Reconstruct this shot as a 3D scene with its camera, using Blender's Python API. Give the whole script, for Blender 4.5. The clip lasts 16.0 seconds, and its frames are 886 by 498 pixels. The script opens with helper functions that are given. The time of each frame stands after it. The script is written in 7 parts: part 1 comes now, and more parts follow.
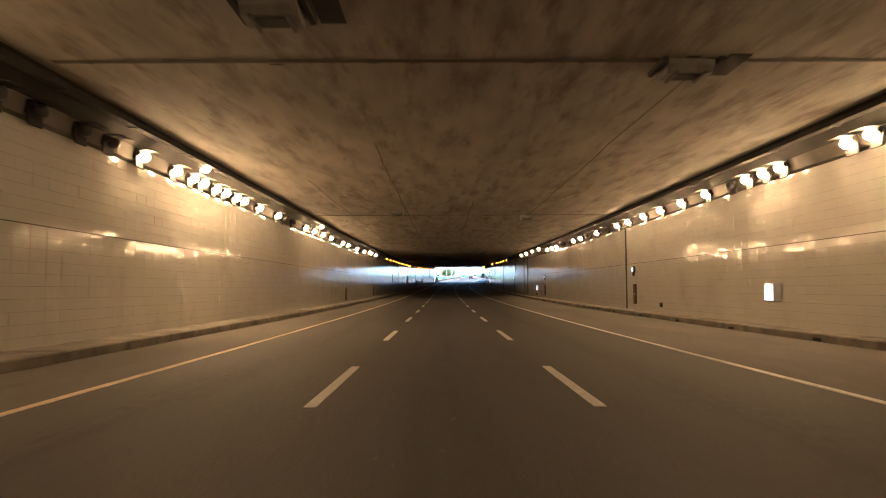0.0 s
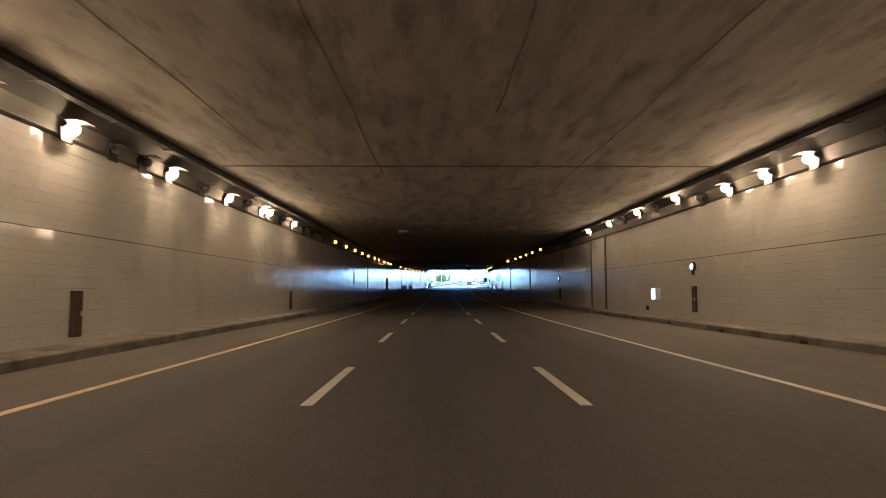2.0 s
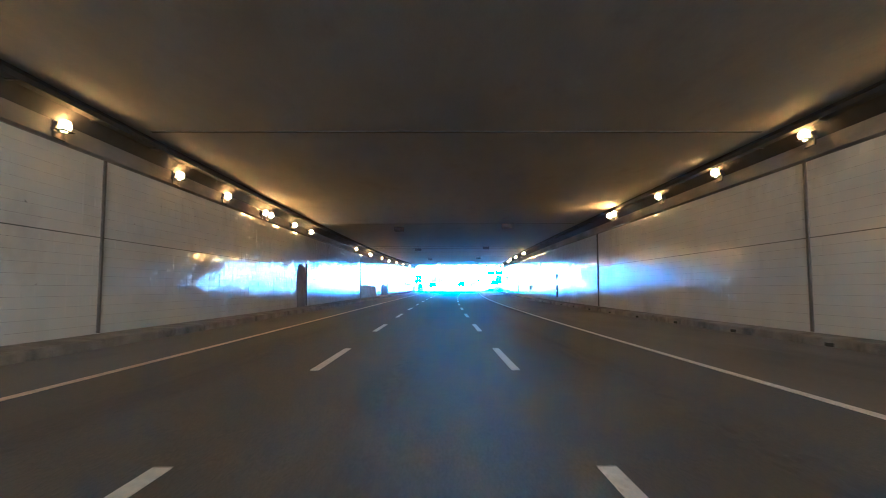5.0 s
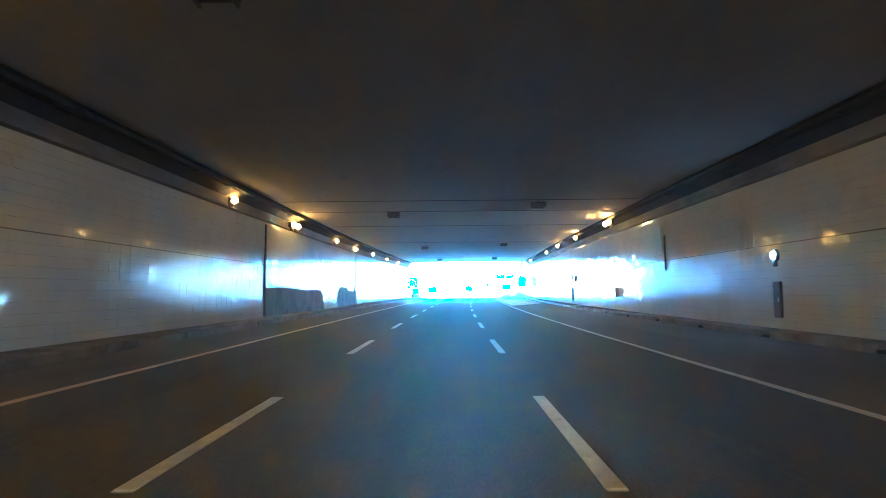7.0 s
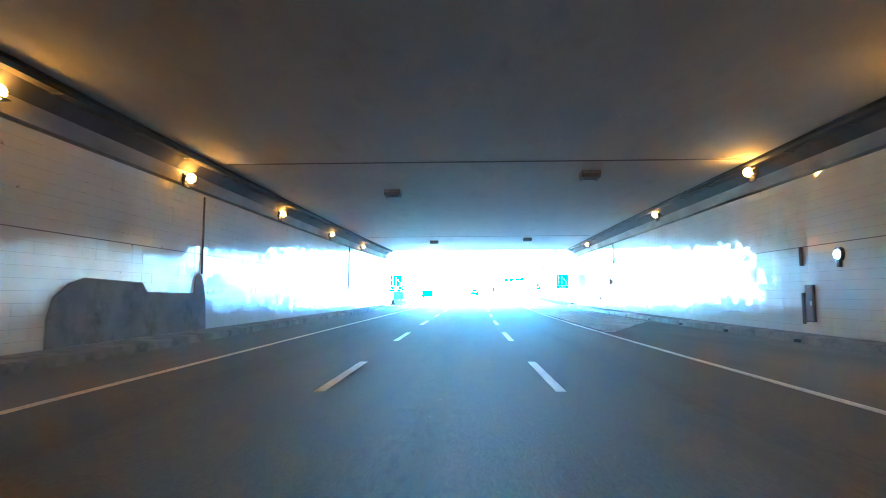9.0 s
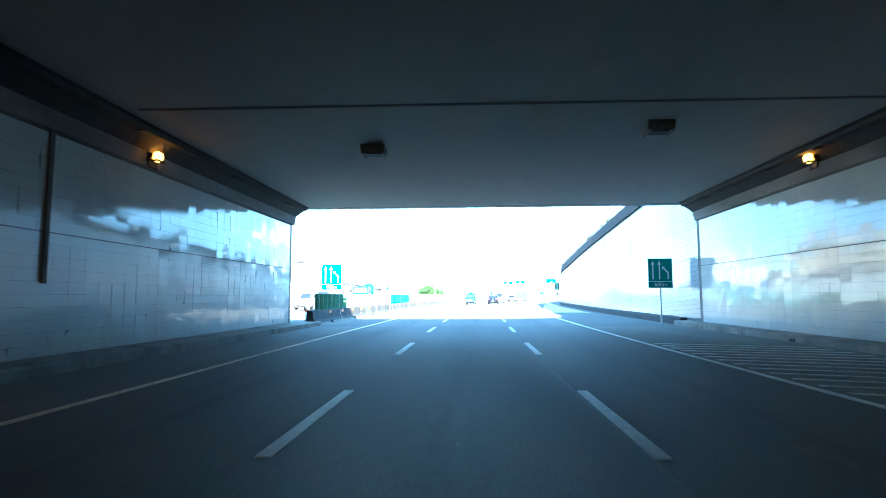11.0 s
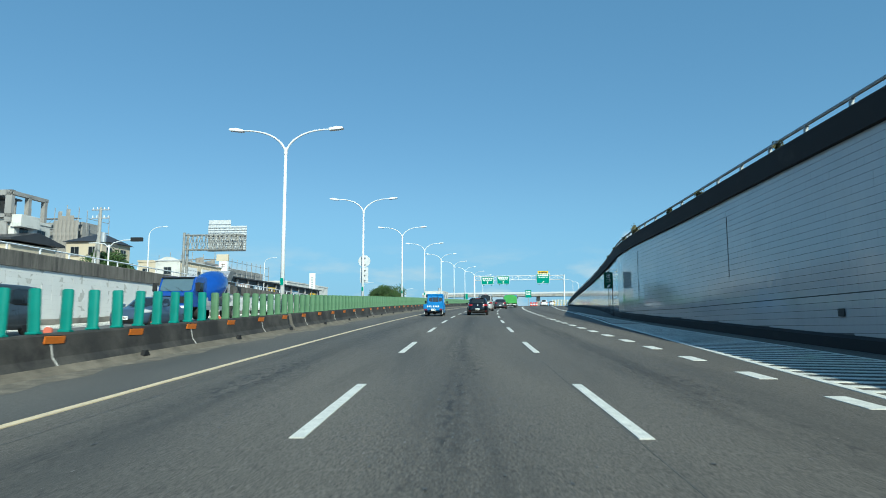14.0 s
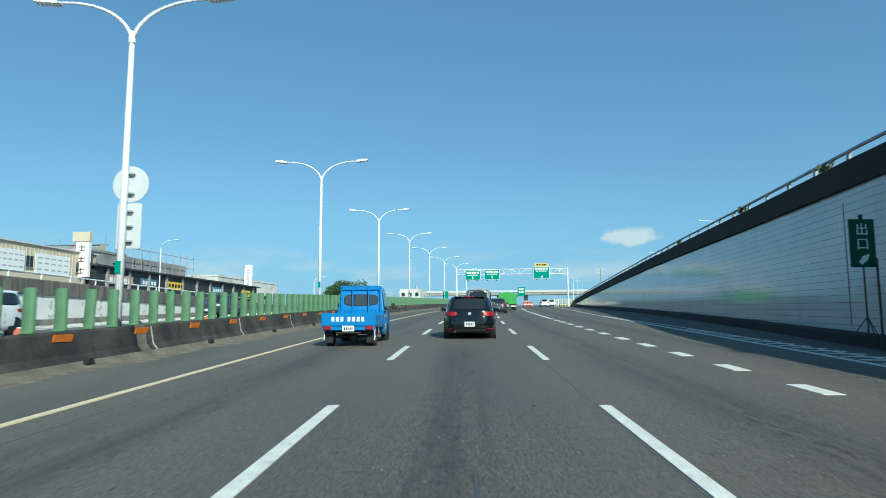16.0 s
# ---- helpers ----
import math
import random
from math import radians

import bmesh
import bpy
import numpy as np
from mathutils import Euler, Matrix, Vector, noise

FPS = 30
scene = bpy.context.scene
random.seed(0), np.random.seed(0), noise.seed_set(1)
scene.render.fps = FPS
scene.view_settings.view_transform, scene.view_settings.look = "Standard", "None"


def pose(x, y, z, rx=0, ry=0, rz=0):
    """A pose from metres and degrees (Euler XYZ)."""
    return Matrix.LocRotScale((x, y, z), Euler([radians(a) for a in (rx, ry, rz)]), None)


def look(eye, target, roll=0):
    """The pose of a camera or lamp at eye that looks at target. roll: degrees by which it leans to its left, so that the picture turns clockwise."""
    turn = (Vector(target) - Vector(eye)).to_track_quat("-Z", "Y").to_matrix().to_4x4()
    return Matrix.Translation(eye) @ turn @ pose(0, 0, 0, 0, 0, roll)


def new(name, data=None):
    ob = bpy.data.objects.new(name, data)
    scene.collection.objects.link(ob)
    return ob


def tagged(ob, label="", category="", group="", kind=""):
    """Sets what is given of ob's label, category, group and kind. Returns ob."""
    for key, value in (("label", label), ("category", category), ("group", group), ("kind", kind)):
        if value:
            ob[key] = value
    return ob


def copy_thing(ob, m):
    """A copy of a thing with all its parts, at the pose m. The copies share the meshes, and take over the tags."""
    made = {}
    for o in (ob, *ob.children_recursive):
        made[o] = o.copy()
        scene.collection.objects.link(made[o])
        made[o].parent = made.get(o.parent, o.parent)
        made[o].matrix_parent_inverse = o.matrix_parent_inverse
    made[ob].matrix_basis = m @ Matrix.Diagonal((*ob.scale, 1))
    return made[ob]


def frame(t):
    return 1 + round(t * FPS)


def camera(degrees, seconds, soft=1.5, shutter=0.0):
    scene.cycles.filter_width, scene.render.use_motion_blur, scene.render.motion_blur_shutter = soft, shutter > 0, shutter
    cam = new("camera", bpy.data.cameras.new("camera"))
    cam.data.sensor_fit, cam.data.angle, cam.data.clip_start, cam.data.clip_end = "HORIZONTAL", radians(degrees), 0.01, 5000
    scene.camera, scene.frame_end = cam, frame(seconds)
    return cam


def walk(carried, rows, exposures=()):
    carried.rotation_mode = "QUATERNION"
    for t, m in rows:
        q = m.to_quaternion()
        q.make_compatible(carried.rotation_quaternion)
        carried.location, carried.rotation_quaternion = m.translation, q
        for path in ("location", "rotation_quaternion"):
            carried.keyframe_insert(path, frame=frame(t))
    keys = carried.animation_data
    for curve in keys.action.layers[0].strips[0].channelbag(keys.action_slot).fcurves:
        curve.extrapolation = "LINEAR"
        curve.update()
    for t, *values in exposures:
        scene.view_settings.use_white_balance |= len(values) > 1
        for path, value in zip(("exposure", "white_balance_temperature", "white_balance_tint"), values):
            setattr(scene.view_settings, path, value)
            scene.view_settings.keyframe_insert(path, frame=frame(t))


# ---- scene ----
# ---- alignment of the road: s along it, u to the right of the middle lane, v up ----
PORTAL = 231.0          # tunnel mouth
CAM_H = 1.378
S_MIN, S_MAX = -60.0, 700.0
KNOTS = (-10, 50, 100, 150, 200, 250, 300, 350, 450)
TURN = (1.40, 0.36, 1.84, 4.89, 7.13, 8.48, 8.88, 8.25, 7.19)       # 1e-4 radians per metre, to the right
LIFT = (1.67, 2.07, 1.77, 0.95, 1.02, 0.95, -0.89, -0.74, -0.61)    # 1e-4 change of grade per metre
_s = np.arange(S_MIN, S_MAX + 1, 1.0)
_h = -np.cumsum(np.where(_s > 450, 0, np.interp(_s, KNOTS, TURN)) * 1e-4)
_g = np.cumsum(np.where(_s > 450, 0, np.interp(_s, KNOTS, LIFT)) * 1e-4)
_i = int(-S_MIN)
_h, _g = _h - _h[_i], _g - _g[_i]
_x, _y, _z = np.cumsum(-np.sin(_h)), np.cumsum(np.cos(_h)), np.cumsum(_g)
LINE = (_x - _x[_i], _y - _y[_i], _z - _z[_i], _h)
_along, _grades = _s, _g


def grade(s):
    """Rise per metre."""
    return float(np.interp(s, _along, _grades))


def base(s):
    """x, y, z and heading of the road's line at s."""
    return tuple(float(np.interp(s, _along, c)) for c in LINE)


def P(s, u=0.0, v=0.0):
    """The place at s along, u right, v above the road."""
    x, y, z, h = base(s)
    return Vector((x + u * math.cos(h), y + u * math.sin(h), z + v))


def at(s, u=0.0, v=0.0, turn=0.0):
    """A pose at that place whose y axis runs along the road; turn: degrees to the left."""
    h = base(s)[3]
    return Matrix.Translation(P(s, u, v)) @ Matrix.Rotation(h + radians(turn), 4, "Z")


def eye(s, u, yaw, pitch, roll, h=CAM_H):
    """Camera pose from its place on the road and its turn against the road's tangent."""
    g = math.degrees(math.atan(grade(s)))
    return at(s, u, h) @ pose(0, 0, 0, 0, 0, yaw) @ pose(0, 0, 0, 90 + g + pitch) @ pose(0, 0, 0, 0, 0, roll)


cam = camera(69.585, 16.0, soft=0.9, shutter=0.12)
# seconds, s, u, yaw, pitch, roll
PATH_ROWS = [
    (0.0, -0.54, -0.07, -0.11, 3.80, -0.16),
    (0.5, 9.52, -0.08, -0.13, 3.87, -0.23),
    (1.0, 19.53, -0.08, -0.18, 3.93, -0.25),
    (1.5, 29.42, -0.08, -0.33, 3.99, -0.08),
    (2.0, 39.17, -0.02, -0.41, 4.04, -0.01),
    (2.5, 48.83, 0.07, -0.46, 4.06, 0.01),
    (3.0, 58.50, 0.19, -0.51, 3.97, 0.05),
    (3.5, 68.10, 0.32, -0.53, 3.87, 0.08),
    (4.0, 77.54, 0.39, -0.52, 3.81, 0.06),
    (4.5, 86.85, 0.45, -0.47, 3.76, 0.01),
    (5.0, 96.07, 0.50, -0.39, 3.73, -0.06),
    (5.5, 105.23, 0.54, -0.27, 3.73, -0.14),
    (6.0, 114.37, 0.57, -0.10, 3.76, -0.20),
    (6.5, 123.48, 0.63, 0.20, 3.86, -0.31),
    (7.0, 132.57, 0.65, 0.49, 3.95, -0.34),
    (7.5, 141.64, 0.55, 0.63, 3.96, -0.16),
    (8.0, 150.65, 0.53, 1.05, 4.01, -0.25),
    (8.5, 159.37, 0.48, 1.33, 4.08, -0.19),
    (9.0, 167.88, 0.41, 1.55, 4.16, -0.09),
    (9.5, 176.26, 0.32, 1.77, 4.23, -0.02),
    (10.0, 184.54, 0.28, 1.93, 4.36, -0.12),
    (10.5, 192.95, 0.23, 2.02, 4.42, -0.15),
    (11.0, 201.50, 0.15, 2.08, 4.43, -0.15),
    (11.5, 210.07, 0.06, 2.10, 4.41, -0.12),
    (12.0, 218.57, -0.01, 2.08, 4.33, -0.08),
    (12.5, 226.90, -0.04, 2.02, 4.22, 0.01),
    (13.0, 235.05, -0.03, 1.89, 4.02, -0.15),
    (13.5, 242.94, -0.01, 1.76, 4.20, -0.18),
    (14.0, 250.69, 0.02, 1.63, 4.50, -0.13),
    (14.5, 258.64, 0.04, 1.56, 4.32, -0.06),
    (15.0, 266.90, 0.06, 1.58, 4.34, 0.01),
    (15.5, 274.95, 0.03, 1.46, 4.25, -0.14),
    (16.0, 282.85, 0.02, 1.52, 4.34, -0.22),]
EXPOSURES = [(0.0, 2.3, 5600, 12), (1.0, 2.2, 5250, 12), (1.5, 2.35, 5000, 12), (2.5, 2.95, 4400, 8), (3.5, 4.55, 3950, 2), (6.0, 7.3, 3200, -3), (7.0, 7.15, 3550, -10), (7.5, 7.15, 4000, -13), (8.5, 7.45, 4350, -15), (9.0, 7.05, 4400, -12), (10.0, 5.95, 5250, -12), (11.2, 3.1, 5300, -6),
             (12.3, 0.3, 6700, 0), (13.5, 0.1, 5900, -8), (16.0, 0.1, 5900, -12)]
walk(cam, [(t, eye(*r)) for t, *r in PATH_ROWS], EXPOSURES)

# ---- daylight ----
SUN_TURN, SUN_UP = 163.0, 34.0      # clockwise from ahead, above the horizon
CLOUD_AT = (0.3676, 0.9217, 0.1236)
world = bpy.data.worlds.new("sky")
scene.world = world
world.use_nodes = True
_n = world.node_tree.nodes
_sky = _n.new("ShaderNodeTexSky")
_sky.sky_type, _sky.sun_disc = "NISHITA", False
_sky.sun_elevation, _sky.sun_rotation = radians(SUN_UP), radians(SUN_TURN)
_sky.air_density, _sky.dust_density, _sky.ozone_density = 1.0, 0.15, 3.0
_l = world.node_tree.links.new
_co, _sep, _map, _cl, _thin, _band, _mul, _mix = (_n.new("ShaderNode" + k) for k in ("TexCoord", "SeparateXYZ", "Mapping", "TexNoise", "MapRange", "ValToRGB", "Math", "Mix"))
_l(_co.outputs["Generated"], _sep.inputs[0])
_l(_co.outputs["Generated"], _map.inputs[0])
_map.inputs["Scale"].default_value, _map.inputs["Location"].default_value = (5.0, 5.0, 17.0), (2.3, 0.6, 0.1)
_l(_map.outputs[0], _cl.inputs["Vector"])
_cl.inputs["Scale"].default_value, _cl.inputs["Detail"].default_value, _cl.inputs["Roughness"].default_value = 1.25, 7, 0.58
_thin.inputs[1].default_value, _thin.inputs[2].default_value = 0.48, 0.66
_l(_cl.outputs[0], _thin.inputs[0])
_e = _band.color_ramp.elements
_e[0].position, _e[0].color = 0.0, (0.85, 0.85, 0.85, 1)
_e[1].position, _e[1].color = 0.125, (0, 0, 0, 1)
_e.new(0.065).color = (0.6, 0.6, 0.6, 1)
_l(_sep.outputs[2], _band.inputs[0])
_mul.operation = "MULTIPLY"
_l(_thin.outputs[0], _mul.inputs[0])
_l(_band.outputs[0], _mul.inputs[1])
_mix.data_type = "RGBA"
_l(_mul.outputs[0], _mix.inputs[0])
_haze, _low = _n.new("ShaderNodeMix"), _n.new("ShaderNodeMapRange")
_haze.data_type, _low.interpolation_type = "RGBA", "SMOOTHSTEP"
_low.inputs[1].default_value, _low.inputs[2].default_value, _low.inputs[3].default_value, _low.inputs[4].default_value = -0.02, 0.22, 0.85, 0.34
_l(_sep.outputs[2], _low.inputs[0])
_l(_low.outputs[0], _haze.inputs[0])
_l(_sky.outputs[0], _haze.inputs[6])
_haze.inputs[7].default_value = (1.72, 4.05, 7.1, 1)
_l(_haze.outputs[2], _mix.inputs[6])
_mix.inputs[7].default_value = (6.6, 6.7, 7.0, 1)
# one heaped cloud low over the road ahead, a billowed patch of noise in the sky
_dot, _cm, _add, _cut, _puff = (_n.new("ShaderNode" + k) for k in ("Mapping", "VectorMath", "Math", "MapRange", "Mix"))
_cn = _n.new("ShaderNodeTexNoise")
_dot.vector_type = "TEXTURE"
_dot.inputs["Location"].default_value, _dot.inputs["Scale"].default_value = CLOUD_AT, (0.056, 0.056, 0.017)
_l(_co.outputs["Generated"], _dot.inputs[0])
_cm.operation = "LENGTH"
_l(_dot.outputs[0], _cm.inputs[0])
_cn.inputs["Scale"].default_value, _cn.inputs["Detail"].default_value, _cn.inputs["Roughness"].default_value = 24, 8, 0.6
_l(_co.outputs["Generated"], _cn.inputs["Vector"])
_add.operation = "MULTIPLY_ADD"
_l(_cn.outputs[0], _add.inputs[0])
_add.inputs[1].default_value = 2.4
_l(_cm.outputs["Value"], _add.inputs[2])
_cut.inputs[1].default_value, _cut.inputs[2].default_value, _cut.inputs[3].default_value, _cut.inputs[4].default_value = 1.72, 2.15, 0.95, 0.0
_l(_add.outputs[0], _cut.inputs[0])
_puff.data_type = "RGBA"
_l(_cut.outputs[0], _puff.inputs[0])
_l(_mix.outputs[2], _puff.inputs[6])
_puff.inputs[7].default_value = (6.4, 6.7, 7.3, 1)
_l(_puff.outputs[2], _n["Background"].inputs[0])
_n["Background"].inputs[1].default_value = 0.10
_d = bpy.data.lights.new("sun", "SUN")
_d.energy, _d.angle, _d.color = 5.0, radians(0.5), (1.0, 0.91, 0.79)
_sun = new("sun", _d)
_e, _r = radians(SUN_UP), radians(SUN_TURN)
_sun.matrix_basis = look((0, 0, 60), Vector((0, 0, 60)) - Vector((math.sin(_r) * math.cos(_e), math.cos(_r) * math.cos(_e), math.sin(_e))))

# ---- materials ----
def mat(name, color, rough=0.6, metal=0.0, vary=0.15, scale=3.0, bump=0.0, bump_scale=60.0, fine=0.0, spots=None, spot_scale=1.0,
        spot_range=(0.5, 0.7), emit=None, power=0.0, per_piece=0.0, coat=0.0, streak=None):
    """Paint, concrete, metal and the like: one colour with mottling at two scales, dirt of its own shape and a fine relief."""
    m = bpy.data.materials.new(name)
    m.use_nodes = True
    n, k = m.node_tree.nodes, m.node_tree.links.new
    b = n["Principled BSDF"]
    b.inputs["Roughness"].default_value, b.inputs["Metallic"].default_value = rough, metal
    b.inputs["Coat Weight"].default_value = coat
    b.inputs["Coat Roughness"].default_value = 0.05
    if emit:
        b.inputs["Base Color"].default_value = (*color, 1)
        b.inputs["Emission Color"].default_value, b.inputs["Emission Strength"].default_value = (*emit, 1), power
        return m
    co = n.new("ShaderNodeTexCoord")
    src = co.outputs["Object"]
    if streak:
        mp = n.new("ShaderNodeMapping")
        mp.inputs["Scale"].default_value = streak
        k(src, mp.inputs[0])
        src = mp.outputs[0]
    t = n.new("ShaderNodeTexNoise")
    t.inputs["Scale"].default_value, t.inputs["Detail"].default_value = scale, 6
    k(src, t.inputs["Vector"])
    hi, lo = [min(1, c * (1 + vary)) for c in color], [c * (1 - vary) for c in color]
    r = n.new("ShaderNodeValToRGB")
    r.color_ramp.elements[0].position, r.color_ramp.elements[1].position = 0.3, 0.7
    r.color_ramp.elements[0].color, r.color_ramp.elements[1].color = (*lo, 1), (*hi, 1)
    k(t.outputs[0], r.inputs[0])
    out = r.outputs[0]
    if fine:
        f = n.new("ShaderNodeTexNoise")
        f.inputs["Scale"].default_value, f.inputs["Detail"].default_value = 45, 3
        k(co.outputs["Object"], f.inputs["Vector"])
        fr = n.new("ShaderNodeMapRange")
        fr.inputs[1].default_value, fr.inputs[2].default_value = 0.3, 0.7
        fr.inputs[3].default_value, fr.inputs[4].default_value = 1 - fine, 1 + fine
        k(f.outputs[0], fr.inputs[0])
        x = n.new("ShaderNodeVectorMath")
        x.operation = "SCALE"
        k(out, x.inputs[0])
        k(fr.outputs[0], x.inputs["Scale"])
        out = x.outputs[0]
    if per_piece:
        o = n.new("ShaderNodeObjectInfo")
        pr = n.new("ShaderNodeMapRange")
        pr.inputs[3].default_value, pr.inputs[4].default_value = 1 - per_piece, 1 + per_piece
        k(o.outputs["Random"], pr.inputs[0])
        x = n.new("ShaderNodeVectorMath")
        x.operation = "SCALE"
        k(out, x.inputs[0])
        k(pr.outputs[0], x.inputs["Scale"])
        out = x.outputs[0]
    if spots:
        s = n.new("ShaderNodeTexNoise")
        s.inputs["Scale"].default_value, s.inputs["Detail"].default_value, s.inputs["Roughness"].default_value = spot_scale, 8, 0.65
        k(src, s.inputs["Vector"])
        q = n.new("ShaderNodeMapRange")
        q.inputs[1].default_value, q.inputs[2].default_value = spot_range
        k(s.outputs[0], q.inputs[0])
        x = n.new("ShaderNodeMix")
        x.data_type = "RGBA"
        k(q.outputs[0], x.inputs[0])
        k(out, x.inputs[6])
        x.inputs[7].default_value = (*spots, 1)
        out = x.outputs[2]
    k(out, b.inputs["Base Color"])
    rr = n.new("ShaderNodeMapRange")
    rr.inputs[3].default_value, rr.inputs[4].default_value = rough * 0.8, min(1, rough * 1.2)
    k(t.outputs[0], rr.inputs[0])
    k(rr.outputs[0], b.inputs["Roughness"])
    if bump:
        g = n.new("ShaderNodeTexNoise")
        g.inputs["Scale"].default_value, g.inputs["Detail"].default_value = bump_scale, 4
        k(co.outputs["Object"], g.inputs["Vector"])
        bb = n.new("ShaderNodeBump")
        bb.inputs["Strength"].default_value, bb.inputs["Distance"].default_value = bump, 0.01
        k(g.outputs[0], bb.inputs["Height"])
        k(bb.outputs[0], b.inputs["Normal"])
    return m


def glass(name, color=(0.02, 0.025, 0.03), rough=0.05):
    m = mat(name, color, rough, vary=0.05)
    return m


def worn_asphalt(name, color, dark, rough, grit=0.45):
    """Asphalt with paler wheel tracks and a scuffed, oil-stained band down the middle of each lane; uv: metres across and along."""
    m = mat(name, color, rough, vary=0.16, scale=0.5, bump=0.7, bump_scale=70, fine=grit, streak=(1.0, 0.12, 1.0))
    n, k = m.node_tree.nodes, m.node_tree.links.new
    b = n["Principled BSDF"]
    src = b.inputs["Base Color"].links[0].from_socket
    uv = n.new("ShaderNodeUVMap")
    uv.uv_map = "along"
    sep = n.new("ShaderNodeSeparateXYZ")
    k(uv.outputs[0], sep.inputs[0])

    def calc(op, a, c=None):
        q = n.new("ShaderNodeMath")
        q.operation = op
        for i, v in enumerate((a, c)):
            if v is None:
                continue
            if isinstance(v, (int, float)):
                q.inputs[i].default_value = v
            else:
                k(v, q.inputs[i])
        return q.outputs[0]

    def grain(sx, sy, detail, lo, hi, out=1.0):
        mp = n.new("ShaderNodeMapping")
        mp.inputs["Scale"].default_value = (sx, sy, 1)
        k(uv.outputs[0], mp.inputs[0])
        g = n.new("ShaderNodeTexNoise")
        g.inputs["Scale"].default_value, g.inputs["Detail"].default_value, g.inputs["Roughness"].default_value = 1.0, detail, 0.6
        k(mp.outputs[0], g.inputs["Vector"])
        q = n.new("ShaderNodeMapRange")
        q.inputs[1].default_value, q.inputs[2].default_value, q.inputs[4].default_value = lo, hi, out
        k(g.outputs[0], q.inputs[0])
        return q.outputs[0]

    lane = calc("ABSOLUTE", calc("SUBTRACT", calc("PINGPONG", calc("ADD", sep.outputs[0], 0.08 + 3.45 * 4), 1.725), 0.0))
    edge = n.new("ShaderNodeMapRange")
    edge.interpolation_type = "SMOOTHSTEP"
    edge.inputs[1].default_value, edge.inputs[2].default_value, edge.inputs[3].default_value, edge.inputs[4].default_value = 0.15, 1.05, 1.0, 0.0
    k(calc("ADD", lane, grain(1.5, 0.12, 3, 0.3, 0.7, 0.35)), edge.inputs[0])
    flakes = calc("MULTIPLY", grain(9.0, 2.6, 5, 0.47, 0.60), grain(0.9, 0.10, 3, 0.36, 0.56))
    film = calc("MULTIPLY", grain(2.6, 0.10, 4, 0.36, 0.66), 0.75)
    mask = calc("MULTIPLY", edge.outputs[0], calc("MAXIMUM", flakes, film))
    mask = calc("MAXIMUM", mask, calc("MULTIPLY", grain(0.8, 0.05, 6, 0.55, 0.75), 0.5))
    x = n.new("ShaderNodeMix")
    x.data_type = "RGBA"
    k(mask, x.inputs[0])
    k(src, x.inputs[6])
    x.inputs[7].default_value = (*dark, 1)
    k(x.outputs[2], b.inputs["Base Color"])
    return m


ASPHALT = worn_asphalt("asphalt", (0.118, 0.106, 0.091), (0.038, 0.035, 0.032), 0.76, 0.7)
# Copy of the asphalt with a lower colour for the tunnel's shade.
TUNNEL_ASPHALT = worn_asphalt("shaded_tunnel_asphalt", (0.080, 0.074, 0.066), (0.046, 0.043, 0.039), 0.72)
TUNNEL_SHOULDER = mat("dusty_tunnel_shoulder", (0.145, 0.133, 0.115), 0.85, vary=0.22, scale=0.6, bump=0.5, bump_scale=80, fine=0.25, spots=(0.10, 0.092, 0.08), spot_scale=0.5, spot_range=(0.52, 0.75), streak=(1.0, 0.2, 1.0))
ROAD_PAINT = mat("road_paint", (0.70, 0.69, 0.64), 0.6, vary=0.12, scale=6, fine=0.12, spots=(0.25, 0.24, 0.22), spot_scale=9, spot_range=(0.58, 0.75))
ROAD_YELLOW = mat("yellow_road_paint", (0.72, 0.58, 0.38), 0.6, vary=0.12, scale=6, fine=0.12, spots=(0.25, 0.22, 0.15), spot_scale=9, spot_range=(0.58, 0.75))
SHOULDER = mat("shoulder_asphalt", (0.10, 0.095, 0.088), 0.85, vary=0.25, scale=0.5, bump=0.5, bump_scale=80, fine=0.3, streak=(1.0, 0.2, 1.0))
# Stained ceiling concrete; its brown cast carries the warm lamp light.
CEIL = mat("ceiling_concrete", (0.40, 0.36, 0.31), 0.80, vary=0.22, scale=1.6, bump=0.5, bump_scale=6, fine=0.14, spots=(0.19, 0.16, 0.13), spot_scale=2.0,
           spot_range=(0.49, 0.70), streak=(1.0, 0.22, 1.0))
# Smoother copy of the ceiling, its greyer colour standing in for daylight.
CEIL_DAYLIT = mat("daylit_ceiling_concrete", (0.37, 0.35, 0.32), 0.80, vary=0.10, scale=0.9, bump=0.4, bump_scale=6, fine=0.10, spots=(0.29, 0.27, 0.245), spot_scale=0.9, spot_range=(0.50, 0.78), streak=(1.0, 0.35, 1.0))
TILE = mat("glazed_wall_panel", (0.66, 0.65, 0.61), 0.08, vary=0.05, scale=0.6, bump=0.05, bump_scale=3.5, spots=(0.45, 0.43, 0.38), spot_scale=0.4, spot_range=(0.55, 0.85), per_piece=0.03)
# White panels of the right wall, colour lowered for the shade it stands in.
PANEL_SHADE = mat("white_wall_panel", (0.44, 0.44, 0.445), 0.10, vary=0.05, scale=0.6, spots=(0.38, 0.38, 0.38), spot_scale=0.5, spot_range=(0.55, 0.85), per_piece=0.03)
JOINT = mat("dark_joint", (0.10, 0.09, 0.08), 0.9, vary=0.2)
NEAR_BLACK = mat("near_black_concrete", (0.035, 0.032, 0.030), 0.9, vary=0.4, scale=1.2, bump=0.4, bump_scale=20)
